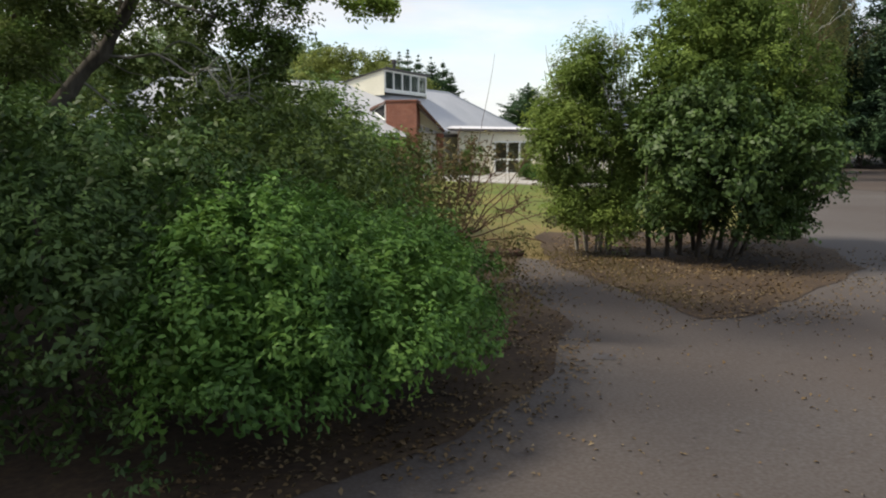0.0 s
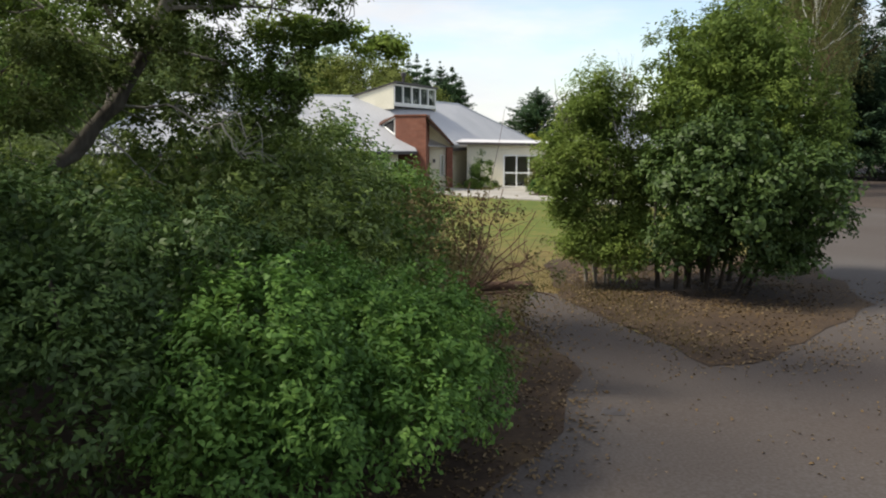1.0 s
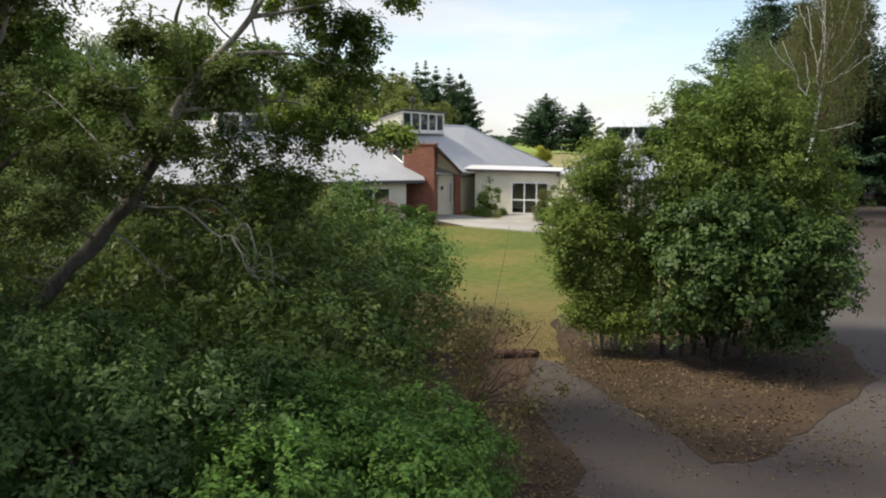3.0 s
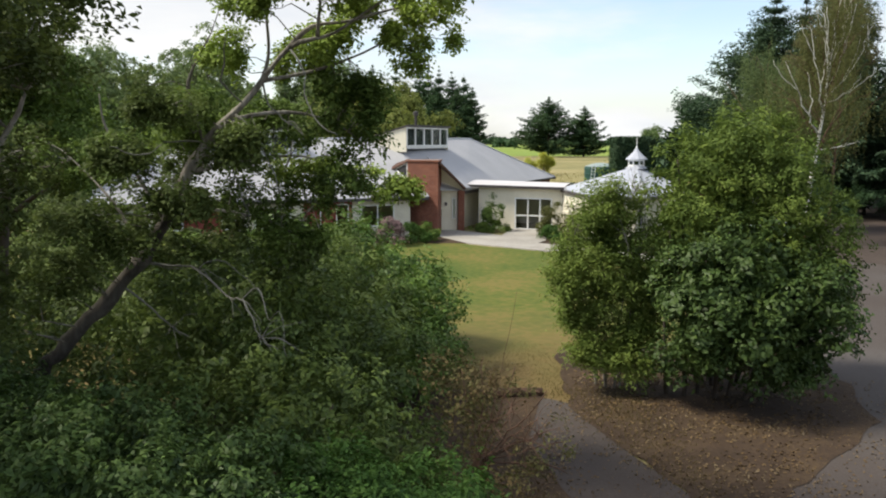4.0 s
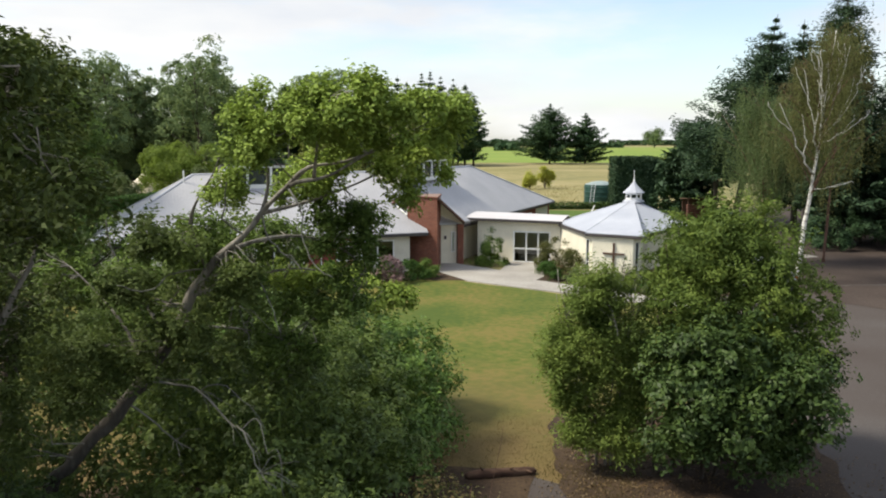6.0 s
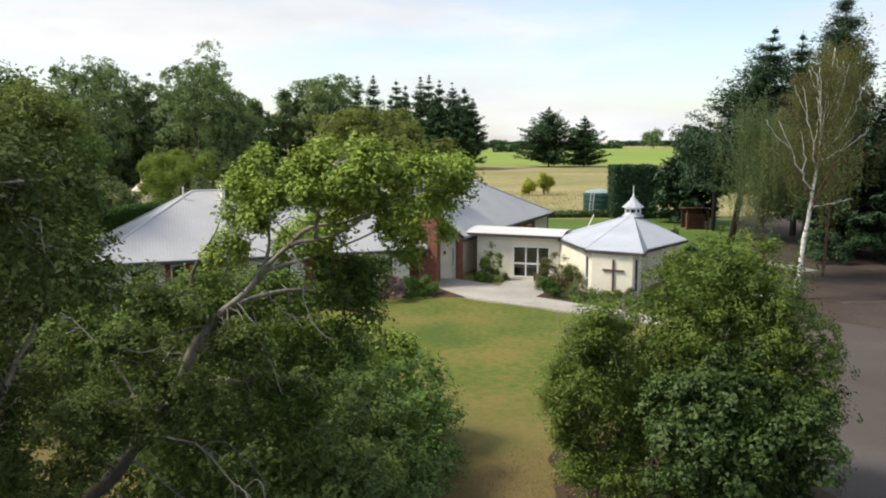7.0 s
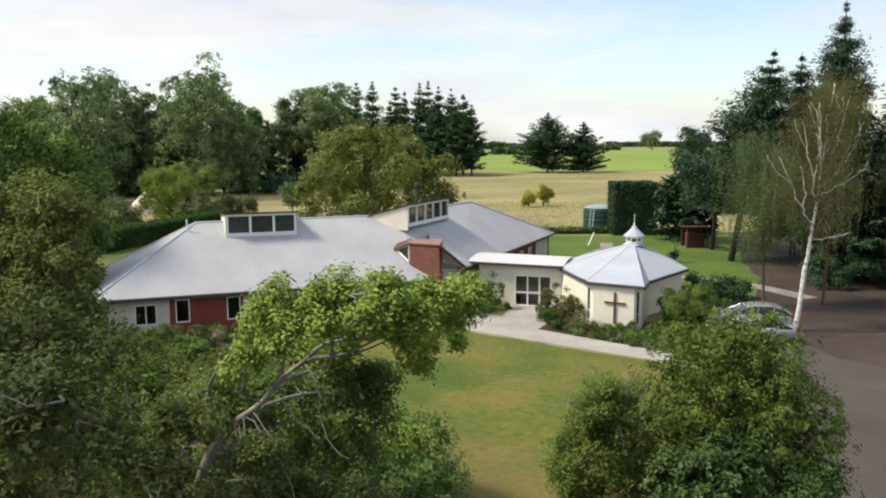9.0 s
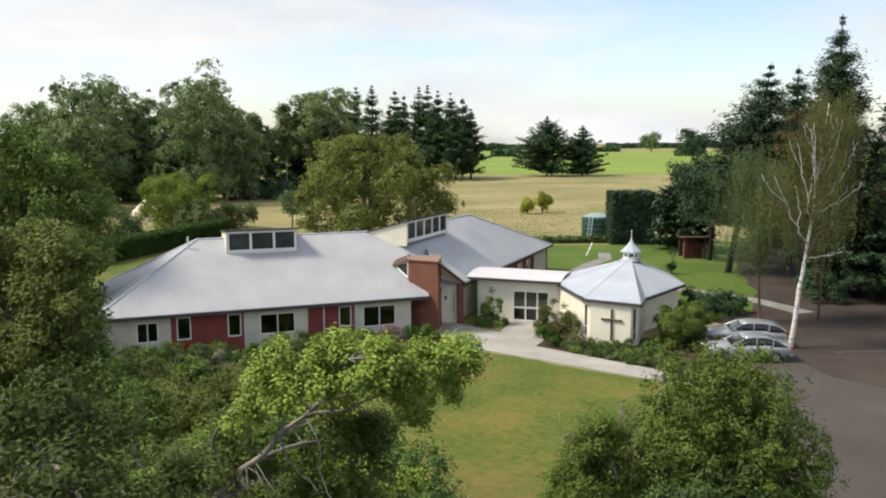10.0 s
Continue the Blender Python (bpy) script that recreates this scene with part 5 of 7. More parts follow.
# Unseen coarse crown added to keep sun off the thicket and laurel.
limbed(near_tree, "unseen_shade_crown", along(SIDE_TRUNK[1:], SIDE_LIMB), [(-12.4, 9.5, 7.0, 2.0, 2.0, 2.0), (-12.6, 12.6, 6.6, 2.0, 2.0, 2.2), (-12.4, 15.0, 5.6, 1.5, 1.6, 2.0), (-11.4, 12.0, 5.0, 1.3, 1.6, 1.3), (-11.0, 8.6, 5.2, 1.5, 1.6, 1.3)],
       260, 11, 0.62, 0.24, 0.14, L_SIDE, seed=18, flat=0.8)
side_thicket = thing("side_thicket", "row of dull olive bushes before the lawn", "shrub", (-7, 22.5, gz(22)))
lobed("foliage", [(-4.8, 20.4, 1.3, 1.7, 1.5, 1.4), (-7.4, 21.6, 1.2, 1.8, 1.6, 1.4), (-10.4, 25.0, 1.3, 1.8, 1.7, 1.4), (-6.2, 18.8, 1.2, 1.4, 1.2, 1.2), (-13.5, 26.5, 1.6, 2.1, 2.0, 1.7)],
      0.62, 0.42, 480, 0.155, 0.078, L_LEFT, side_thicket, floor=0.1, seed=8)
branch(side_thicket, [(-6.4, 20.8, -0.2), (-6.3, 20.7, 1.0), (-6.0, 20.6, 2.0)], 0.07, 0.02, M_DARKBARK, "stem")

broad_tree = thing("broad_tree", "broad dull green tree at the lawn side", "tree", (-11.0, 18.2, gz(18)))
BROAD = [(-11.0, 18.2, -0.3), (-10.8, 18.2, 2.5), (-10.5, 18.1, 5.0), (-10.3, 18.0, 7.6), (-10.1, 17.9, 10.2)]
BROAD_LIMBS = [[(-10.6, 18.1, 4.6), (-9.9, 17.8, 6.0), (-9.3, 17.6, 7.6), (-9.0, 17.5, 9.4)], [(-10.7, 18.1, 4.4), (-9.8, 17.8, 5.1), (-8.8, 17.6, 5.6), (-7.6, 17.4, 6.4)], [(-10.6, 18.2, 5.4), (-11.6, 18.4, 7.2), (-12.6, 18.6, 9.2)], [(-10.3, 18.0, 7.4), (-9.7, 17.8, 8.8), (-9.3, 17.7, 10.4)], [(-10.3, 18.0, 7.8), (-11.0, 18.0, 9.2), (-11.4, 18.0, 10.4)]]
branch(broad_tree, BROAD, 0.28, 0.03, M_DARKBARK, "trunk", 10)
for line in BROAD_LIMBS:
    branch(broad_tree, line, 0.09, 0.015, M_DARKBARK)
limbed(broad_tree, "crown", along(BROAD[2:], *BROAD_LIMBS), [(-9.3, 17.8, 10.3, 0.8, 0.8, 0.6), (-9.1, 17.5, 9.3, 0.9, 0.9, 0.7), (-10.3, 18.0, 10.4, 1.0, 1.0, 0.7), (-11.6, 18.2, 9.7, 1.3, 1.2, 1.0), (-9.7, 17.6, 8.2, 1.1, 1.0, 0.9), (-12.6, 18.6, 9.2, 1.3, 1.3, 1.1), (-10.9, 18.0, 8.0, 1.3, 1.1, 1.0)],
       150, 34, 0.42, 0.115, 0.062, L_BROAD, seed=32, bark=M_DARKBARK, thick=0.018, flat=0.85)
# Lower crown takes the shade-toned leaf, darker than the crown above.
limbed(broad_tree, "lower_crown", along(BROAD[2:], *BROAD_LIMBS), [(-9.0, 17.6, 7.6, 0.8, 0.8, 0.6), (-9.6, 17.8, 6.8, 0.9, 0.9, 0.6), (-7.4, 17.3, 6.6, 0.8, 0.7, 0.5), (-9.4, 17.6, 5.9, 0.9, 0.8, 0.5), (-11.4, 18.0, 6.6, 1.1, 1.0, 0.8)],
       58, 20, 0.42, 0.125, 0.067, L_OAKSHADE, seed=15, bark=M_DARKBARK, thick=0.018, flat=0.75)


# the clump of evergreens at the drive
def egg(rows, count, seed, lo, hi, cy, deep=0.85):
    """Lumps strewn within a crown whose rows are (height, middle x, half width)."""
    rg = random.Random(seed)
    zs, xs, ws = zip(*rows)
    out = []
    for k in range(count):
        z = zs[0] + (zs[-1] - zs[0]) * (k + rg.random()) / count
        x, w, r = float(np.interp(z, zs, xs)), float(np.interp(z, zs, ws)), rg.uniform(lo, hi)
        a, q = k * 2.4 + rg.uniform(-0.6, 0.6), max(0.0, w - r) * rg.uniform(0.65, 1.1)
        out.append((x + q * math.cos(a), cy + q * math.sin(a) * deep, z, r, r, r * rg.uniform(0.7, 1.0)))
    return out


tall_evergreen = thing("evergreen_tree", "tall bushy mid-green evergreen behind the camellia", "shrub", (7.2, 21.6, gz(21.6)))
for k, (bx, by, tx, ty, tz) in enumerate([(6.3, 21.6, 5.5, 21.4, 6.0), (6.9, 21.8, 6.6, 21.6, 6.6), (7.3, 21.4, 7.8, 21.4, 6.9), (7.8, 21.7, 8.9, 21.5, 6.0), (6.6, 21.2, 5.2, 20.8, 4.2), (7.9, 21.3, 9.4, 21.0, 3.9)]):
    branch(tall_evergreen, [(bx, by, -0.15), (bx + (tx - bx) * 0.2, by + (ty - by) * 0.2, 1.2), (bx + (tx - bx) * 0.6, by + (ty - by) * 0.6, tz * 0.55), (tx, ty, tz)], 0.085 - 0.004 * k, 0.02, M_DARKBARK, "stem")
lobed("foliage", egg([(2.4, 7.4, 2.4), (3.4, 7.55, 2.6), (4.4, 7.4, 2.6), (5.0, 7.2, 2.4), (5.5, 6.95, 2.15), (5.9, 6.95, 1.9), (6.25, 7.05, 1.5), (6.6, 7.3, 0.9)], 40, 8, 0.65, 1.0, 21.3, 0.7),
      0.6, 0.42, 900, 0.13, 0.05, L_TALL, tall_evergreen, floor=1.6, seed=21, drop=0.18, inner=0.42)
camellia = thing("evergreen_shrub", "dense dark glossy evergreen on several stems beside the drive", "shrub", (6.7, 20.0, gz(20.0)))
for k, (bx, by, tx, ty, tz) in enumerate([(5.2, 20.5, 4.9, 19.8, 2.6), (5.6, 20.3, 5.4, 19.4, 3.4), (6.0, 20.5, 5.8, 19.6, 3.6), (6.3, 20.1, 6.2, 18.9, 3.2), (6.7, 20.3, 7.0, 19.4, 3.8), (7.0, 20.0, 7.9, 19.0, 3.2), (7.2, 20.3, 8.6, 19.9, 3.2), (7.5, 20.6, 9.2, 20.3, 2.8)]):
    branch(camellia, [(bx, by, -0.15), (bx + (tx - bx) * 0.22, by + (ty - by) * 0.2, 0.8), (bx + (tx - bx) * 0.65, by + (ty - by) * 0.6, tz * 0.55), (tx, ty, tz)], 0.075 - 0.003 * k, 0.025, M_DARKBARK, "stem")
lobed("foliage", egg([(0.9, 6.8, 1.95), (1.6, 7.05, 2.45), (2.3, 7.15, 2.7), (3.0, 7.0, 2.4), (3.6, 6.7, 1.6), (4.0, 6.5, 0.8)], 36, 9, 0.5, 0.85, 19.6, 0.75),
      0.58, 0.4, 900, 0.13, 0.07, L_RIGHT, camellia, floor=0.6, seed=22, drop=0.18, inner=0.4)
light_shrub = thing("light_shrub", "upright light green willow-leaved shrub with bare grey stems", "shrub", (3.9, 21.2, gz(21.2)))
LIGHT_STEMS = []
for k in range(11):
    t = k * 2.4
    x0, y0 = 3.9 + 0.4 * math.cos(t), 21.2 + 0.35 * math.sin(t)
    x1, z1 = 3.6 + 1.05 * math.cos(t + 0.4), 4.2 + 1.1 * math.sin(k * 1.7)
    LIGHT_STEMS.append([(x0, y0, -0.15), (x0 * 0.8 + x1 * 0.2, y0, 1.3), (x0 * 0.45 + x1 * 0.55, y0 + 0.2 * math.sin(t), z1 * 0.6), (x1, 21.1 + 0.6 * math.sin(t), z1)])
LIGHT_STEMS.append([(4.3, 21.2, -0.1), (4.4, 21.2, 2.0), (4.55, 21.1, 4.0), (4.6, 21.0, 5.3)])
LIGHT_STEMS.append([(4.4, 21.4, -0.1), (4.5, 21.4, 2.0), (4.45, 21.3, 4.0), (4.35, 21.2, 5.6)])
for line in LIGHT_STEMS:
    branch(light_shrub, line, 0.035, 0.008, M_BARK, "stem", 6, kink=0.08)
LIGHT_SPINE = along(*[line[1:] for line in LIGHT_STEMS])
limbed(light_shrub, "foliage", LIGHT_SPINE, [(3.7, 21.0, 5.2, 0.55, 0.5, 0.4), (3.4, 20.9, 4.5, 0.7, 0.6, 0.5), (2.75, 20.8, 3.5, 0.55, 0.6, 0.45), (3.3, 20.6, 3.2, 0.7, 0.5, 0.6), (2.6, 20.7, 2.7, 0.5, 0.5, 0.4), (4.0, 20.8, 3.0, 0.6, 0.5, 0.8), (3.5, 21.6, 4.0, 0.9, 0.6, 0.9), (2.6, 20.6, 3.1, 0.5, 0.5, 0.4), (3.9, 21.2, 4.2, 0.5, 0.5, 0.6), (4.7, 20.9, 3.2, 0.4, 0.4, 0.5), (4.2, 20.9, 3.7, 0.5, 0.4, 0.6), (4.1, 21.0, 4.8, 0.45, 0.4, 0.5)],
       269, 14, 0.31, 0.125, 0.039, L_YELLOWISH, seed=23, thick=0.008, flat=0.9)
limbed(light_shrub, "lower_foliage", LIGHT_SPINE, [(3.2, 20.7, 1.7, 0.6, 0.5, 0.5), (4.1, 20.6, 1.4, 0.6, 0.4, 0.5), (4.6, 20.8, 2.4, 0.5, 0.4, 0.8), (3.0, 20.5, 1.2, 0.4, 0.4, 0.4), (4.7, 20.6, 1.6, 0.5, 0.4, 0.6), (3.6, 20.4, 0.9, 0.6, 0.4, 0.4), (4.3, 20.3, 0.8, 0.5, 0.4, 0.4), (2.9, 20.7, 2.0, 0.5, 0.4, 0.5), (3.6, 20.7, 2.4, 0.6, 0.4, 0.7)],
       201, 14, 0.31, 0.125, 0.039, L_YELLOWISH, seed=24, thick=0.008, flat=0.9)
sprays(light_shrub, [(4.5, 21.1, 4.0), (4.5, 21.2, 4.6), (4.4, 21.2, 5.2), (3.9, 20.9, 1.8), (3.5, 20.8, 1.5)], 60, 0.9, 0.006, M_BARK, 41, up=0.8)

sheet("asphalt_patch", wobble([(2.1, 11.2), (2.45, 11.15), (2.5, 11.45), (2.2, 11.5)], 0.05, 0.08), 0.026, M_FASCIA, "small dark patch sunk in the asphalt", "patch")
log = thing("log", "fallen weathered log at the drive's edge", "log", (1.1, 20.1, gz(20)))
part("trunk", Geo().tube([(0.15, 19.9, 0.09), (0.22, 19.92, 0.1), (0.5, 19.97, 0.12), (0.8, 20.05, 0.11), (1.1, 20.12, 0.12), (1.5, 20.2, 0.1), (1.8, 20.27, 0.11), (1.97, 20.29, 0.1), (2.03, 20.3, 0.08)], [0.05, 0.1, 0.12, 0.135, 0.115, 0.125, 0.11, 0.095, 0.04], 11), M_ROTTEN, log, smooth=True)
for a, b in (((0.62, 20.0, 0.2), (0.55, 19.9, 0.34)), ((1.3, 20.15, 0.18), (1.42, 20.05, 0.27)), ((1.75, 20.2, 0.14), (1.9, 20.02, 0.16))):
    branch(log, [a, ((a[0] + b[0]) / 2, (a[1] + b[1]) / 2, (a[2] + b[2]) / 2 + 0.01), b], 0.035, 0.018, M_ROTTEN, "stub", 6)


# ---- conifers, gums and other trees beyond ----
def conifer(name, label, x, y, h, r, mat=L_PINE, whorls=22, per=9, lean=(0, 0), bare=0.12, group="", leaf=None, gap=0.0, seed=1, ragged=0.35, dense=46):
    """A trunk with whorls of needled boughs."""
    z = gz(y)
    t = thing(name, label, "tree", (x, y, z), group)
    part("trunk", Geo().tube([(x, y, z - 0.3), (x + lean[0] * 0.5, y + lean[1] * 0.5, z + h * 0.5), (x + lean[0], y + lean[1], z + h)], [h * 0.016, h * 0.011, 0.02], 8), M_DARKBARK, t, smooth=True)
    rg = np.random.default_rng(seed)
    at, al, big = [], [], []
    for w in range(whorls):
        f = bare + (1 - bare) * (min(w + rg.uniform(-0.6, 0.6), whorls - 0.3) / whorls) ** 0.9 if w else bare
        length = (r * (1 - f) ** (0.75 if dense < 80 else 0.85) * (1 if f > bare + 0.08 else 0.75) + (0.25 if dense < 80 else 0.12)) * min(1.0, 0.12 + 6.0 * (1 - f))
        for _ in range(per):
            if rg.random() < gap:
                continue
            a, k = rg.uniform(0, 2 * math.pi), length * rg.uniform(1 - ragged, 1 + ragged * 0.6)
            n = max(8, int(dense * k / r))
            s = np.linspace(0.12, 1.0, n)
            d = np.array([math.cos(a), math.sin(a), 0.0])
            zz = z + h * f + k * (rg.uniform(-0.05, 0.42) * s + 0.14 * s ** 2 * rg.uniform(-0.6, 1.2))
            base = np.array([x + lean[0] * f, y + lean[1] * f, 0.0]) + d * (s * k)[:, None]
            base[:, 2] = zz
            base += rg.normal(size=base.shape) * ((0.02 if dense < 80 else 0.015 if dense < 200 else 0.013) * h * min(1.0, 0.35 + 2.5 * (1 - f))) * np.array([1, 1, 0.75])
            at.append(base)
            al.append(np.repeat((d + [0, 0, 0.25 + 1.5 * f ** 5])[None], n, axis=0) + rg.normal(size=(n, 3)) * 0.5)
            big.append(np.full(n, 0.5 + 0.5 * min(1.0, (1 - f) * 3)))
    at, al, big = np.concatenate(at), np.concatenate(al), np.concatenate(big)
    leaf = (leaf or h * 0.05) * big
    part("crown", leaf_mesh("crown", at, np.array([0, 0, 1.0]) + RNG.normal(size=at.shape) * 0.5, leaf, leaf * (0.34 if dense < 80 else 0.3 if dense < 200 else 0.26), mat, along=al), mat, t)
    return t


def broadleaf(name, label, x, y, h, r, mat, trunk_h=0.3, clumps=260, per=26, leaf=0.5, bark=M_DARKBARK, group="", blobs=9, seed=1, tall=1.0, shell=0.6, skirt=0):
    """A trunk, limbs and a lumpy crown."""
    rg = random.Random(seed)
    z = gz(y)
    t = thing(name, label, "tree", (x, y, z), group)
    part("trunk", Geo().tube([(x, y, z - 0.3), (x + 0.02 * h, y, z + h * trunk_h), (x, y, z + h * 0.66)], [h * 0.022, h * 0.016, h * 0.004], 8), bark, t, smooth=True)
    bl = []
    for k in range(blobs):
        f = rg.uniform(0, 1)
        zc = h * (trunk_h + (1 - trunk_h) * (0.18 + 0.64 * f))
        w = r * (0.35 + 0.65 * math.sin(math.pi * min(1, 0.22 + 0.68 * f)))
        a = rg.uniform(0, 2 * math.pi)
        q = w * rg.uniform(0.2, 0.62)
        c = (x + q * math.cos(a), y + q * math.sin(a), z + zc)
        s = w * rg.uniform(0.42, 0.62)
        bl.append((*c, s, s, s * rg.uniform(0.6, 0.85) * tall))
        part("limb", Geo().tube([(x, y, z + h * trunk_h * rg.uniform(0.7, 1.0)), ((x + c[0]) / 2, (y + c[1]) / 2, (z + h * trunk_h + c[2]) / 2 + 0.02 * h), c], [h * 0.009, h * 0.006, h * 0.002], 5), bark, t)
    for k in range(skirt):
        a = 2 * math.pi * k / skirt
        bl.append((x + 0.62 * r * math.cos(a), y + 0.62 * r * math.sin(a), z + h * rg.uniform(0.1, 0.26), r * 0.36, r * 0.36, h * 0.15))
    crown("crown", bl, clumps, per, leaf * 1.25, leaf, leaf * 0.5, mat, t, shell=shell)
    return t


def gum(label, x, y, h, r, seed, pale=False, low=0.32):
    """A tall gum: bare pole, rising limbs and narrow upright sprays of dull leaves with sky between."""
    rg = random.Random(seed)
    z = gz(y)
    bark = M_BARK if pale else M_DARKBARK
    t = thing("gum_tree", label, "tree", (x, y, z), "stand of gums")
    part("trunk", Geo().tube([(x, y, z - 0.3), (x + 0.015 * h, y, z + h * 0.4), (x - 0.01 * h, y, z + h * 0.9)], [h * 0.013, h * 0.01, h * 0.003], 8), bark, t, smooth=True)
    bl = []
    for k in range(30):
        f = low + (0.97 - low) * (k + rg.random()) / 30
        w = r * (0.55 + 0.45 * math.sin(math.pi * min(1.0, (f - low) / (1 - low) * 0.75 + 0.22))) * (1.0 if f < 0.85 else 0.62)
        a = k * 2.4 + rg.uniform(-0.5, 0.5)
        q, q2 = w * rg.uniform(0.25, 0.85), r * rg.uniform(0.2, 0.34)
        c = (x + q * math.cos(a), y + q * math.sin(a), z + h * f)
        bl.append((*c, q2, q2, q2 * rg.uniform(1.2, 1.9)))
        if k % 2:
            part("limb", Geo().tube([(x, y, z + h * (f - 0.16)), (x + 0.6 * (c[0] - x), y + 0.6 * (c[1] - y), c[2] - 0.06 * h), c], [h * 0.005, h * 0.0035, h * 0.0015], 5), bark, t)
    crown("crown", bl, 380, 18, 0.55, 0.76, 0.3, L_GUM, t, shell=0.75, lump=0.46)
    return t


# the pair of pines in the field, and the row
conifer("pine_tree", "dark spreading pine alone in the field", 30.5, 297, 21.5, 14.5, whorls=26, per=15, seed=3, bare=0.06, gap=0.15, leaf=1.2, ragged=0.6, dense=110)
conifer("pine_tree", "dark spreading pine alone in the field", 43.5, 299, 18.5, 9.5, whorls=22, per=14, seed=4, bare=0.05, gap=0.15, leaf=1.2, ragged=0.6, dense=100)
for k, (px, h) in enumerate([(632, 36), (660, 35), (700, 33), (716, 31), (742, 34), (757, 35), (775, 33), (797, 32), (818, 31), (833, 27), (690, 28), (768, 28), (806, 27)]):
    d = 262 + (k * 37) % 40
    conifer("pine_tree", "dark pine in a shelter row", (px - 818) / 1444 * d, d, h * d / 300 * 0.97, 7.6, whorls=22, per=9, seed=10 + k, group="row of pines", bare=0.1, gap=0.12, leaf=1.25, dense=82, ragged=0.5)
# tall gums
for k, (px, top, d, r) in enumerate([(128, 138, 165, 8), (185, 142, 168, 9), (228, 165, 172, 8), (345, 138, 160, 9), (372, 150, 170, 8), (318, 175, 172, 7), (70, 182, 190, 7), (30, 200, 195, 7), (580, 165, 205, 9), (450, 200, 200, 6), (505, 185, 205, 6), (545, 175, 205, 7), (150, 190, 150, 8), (260, 215, 178, 7), (412, 205, 176, 6), (100, 215, 150, 8), (155, 150, 176, 8), (205, 150, 180, 8), (255, 178, 176, 7), (330, 150, 178, 8), (392, 160, 182, 7), (600, 172, 210, 8), (562, 165, 215, 8), (430, 225, 190, 6)]):
    h = (12.4 + (253 - top) / 1444 * d) * 0.955
    gum("tall gum with dull grey-green crown", (px - 818) / 1444 * d, d, h, r * (0.92 if k not in (9, 10) else 0.7), 20 + k, pale=k in (9, 10, 11), low=0.14 if k < 8 or k > 12 else 0.45)
for k in range(24):
    px, d = -20 + 29.5 * k, 172 + 2.6 * k + 9 * math.sin(k * 2.3)
    h = 15.0 + 3.0 * math.sin(k * 1.7) + (2.5 if k > 13 else 0)
    conifer("fir_tree", "dark fir filling the shelter belt", (px - 818) / 1444 * d, d, h, 4.8, whorls=11, per=7, seed=60 + k, group="shelter belt", bare=0.04, leaf=2.0, dense=34)
undergrowth = thing("undergrowth", "dark scrub along the foot of the shelter belt", "shrub", (-60, 166, gz(99)), kind="stuff")
crown("foliage", [((px - 818) / 1444 * (168 + 0.03 * px), 168 + 0.03 * px + 5 * math.sin(px), gz(99) + 1.2, 3.6, 2.4, 2.4 + math.sin(px * 0.7)) for px in range(-10, 640, 24)], 900, 24, 0.7, 0.6, 0.3, L_PINE, undergrowth, floor=gz(99))
broadleaf("walnut_tree", "broad round-headed olive green tree behind the house", -12.6, 108, 13.0, 9.8, L_WALNUT, trunk_h=0.08, clumps=1300, per=28, leaf=0.42, seed=5, blobs=24, skirt=9)
broadleaf("young_tree", "small young tree on a thin trunk", -25.0, 118, 5.2, 1.9, L_GUM, trunk_h=0.35, clumps=110, per=22, leaf=0.35, seed=6)
broadleaf("willow_tree", "bright lime green willow", -42.0, 118, 8.6, 6.2, L_LIME, trunk_h=0.03, skirt=8, clumps=800, per=30, leaf=0.3, seed=7, blobs=18)
for k, (x, y, h, r, m) in enumerate([(-50, 108, 4.6, 3.6, L_GREY), (-36.5, 112, 4.4, 3.4, L_GREY), (-46, 104, 3.6, 3.4, L_GREY), (-56, 116, 5.4, 4.2, L_GUM), (-60, 100, 5, 4, L_GUM), (-33, 116, 3.8, 3.0, L_GREY)]):
    broadleaf("garden_bush", "grey-green bush behind the clipped hedge", x, y, h, r, m, trunk_h=0.05, clumps=200, per=24, leaf=0.34, seed=90 + k, group="garden bushes")
broadleaf("round_tree", "tall round green tree beside the house end", -27.5, 49.5, 15.2, 5.4, L_SHRUB, trunk_h=0.1, clumps=1300, per=30, leaf=0.3, seed=8, blobs=30, skirt=11)
broadleaf("garden_tree", "olive green tree beside the house", -40.0, 62, 9.0, 4.2, L_GUM, trunk_h=0.1, clumps=420, per=32, leaf=0.3, seed=9, blobs=12)
broadleaf("garden_tree", "pale leafed small tree beside the house end", -20.8, 41.6, 4.2, 1.9, L_GREY, trunk_h=0.1, clumps=300, per=30, leaf=0.2, seed=19, blobs=12)
broadleaf("garden_tree", "olive green tree among shrubs", -19.5, 33, 5.2, 2.8, L_LEFT, trunk_h=0.1, clumps=420, per=34, leaf=0.22, seed=29, blobs=12)
for k, (x, y, h, r) in enumerate([(-13.6, 39.0, 1.7, 1.5), (-11.0, 38.6, 1.5, 1.4), (-16.2, 36.6, 2.1, 1.8), (-12.6, 35.4, 2.0, 1.8), (-9.4, 36.4, 1.5, 1.3), (-10.4, 33.2, 1.9, 1.8), (-14.6, 33.0, 2.2, 2.0)]):
    broadleaf("olive_bush", "rounded olive bush on the lawn before the house wall", x, y, h, r, L_BROAD if k % 2 else L_SHRUB, trunk_h=0.05, clumps=190, per=26, leaf=0.17, seed=150 + k, group="bushes before the house", blobs=9)
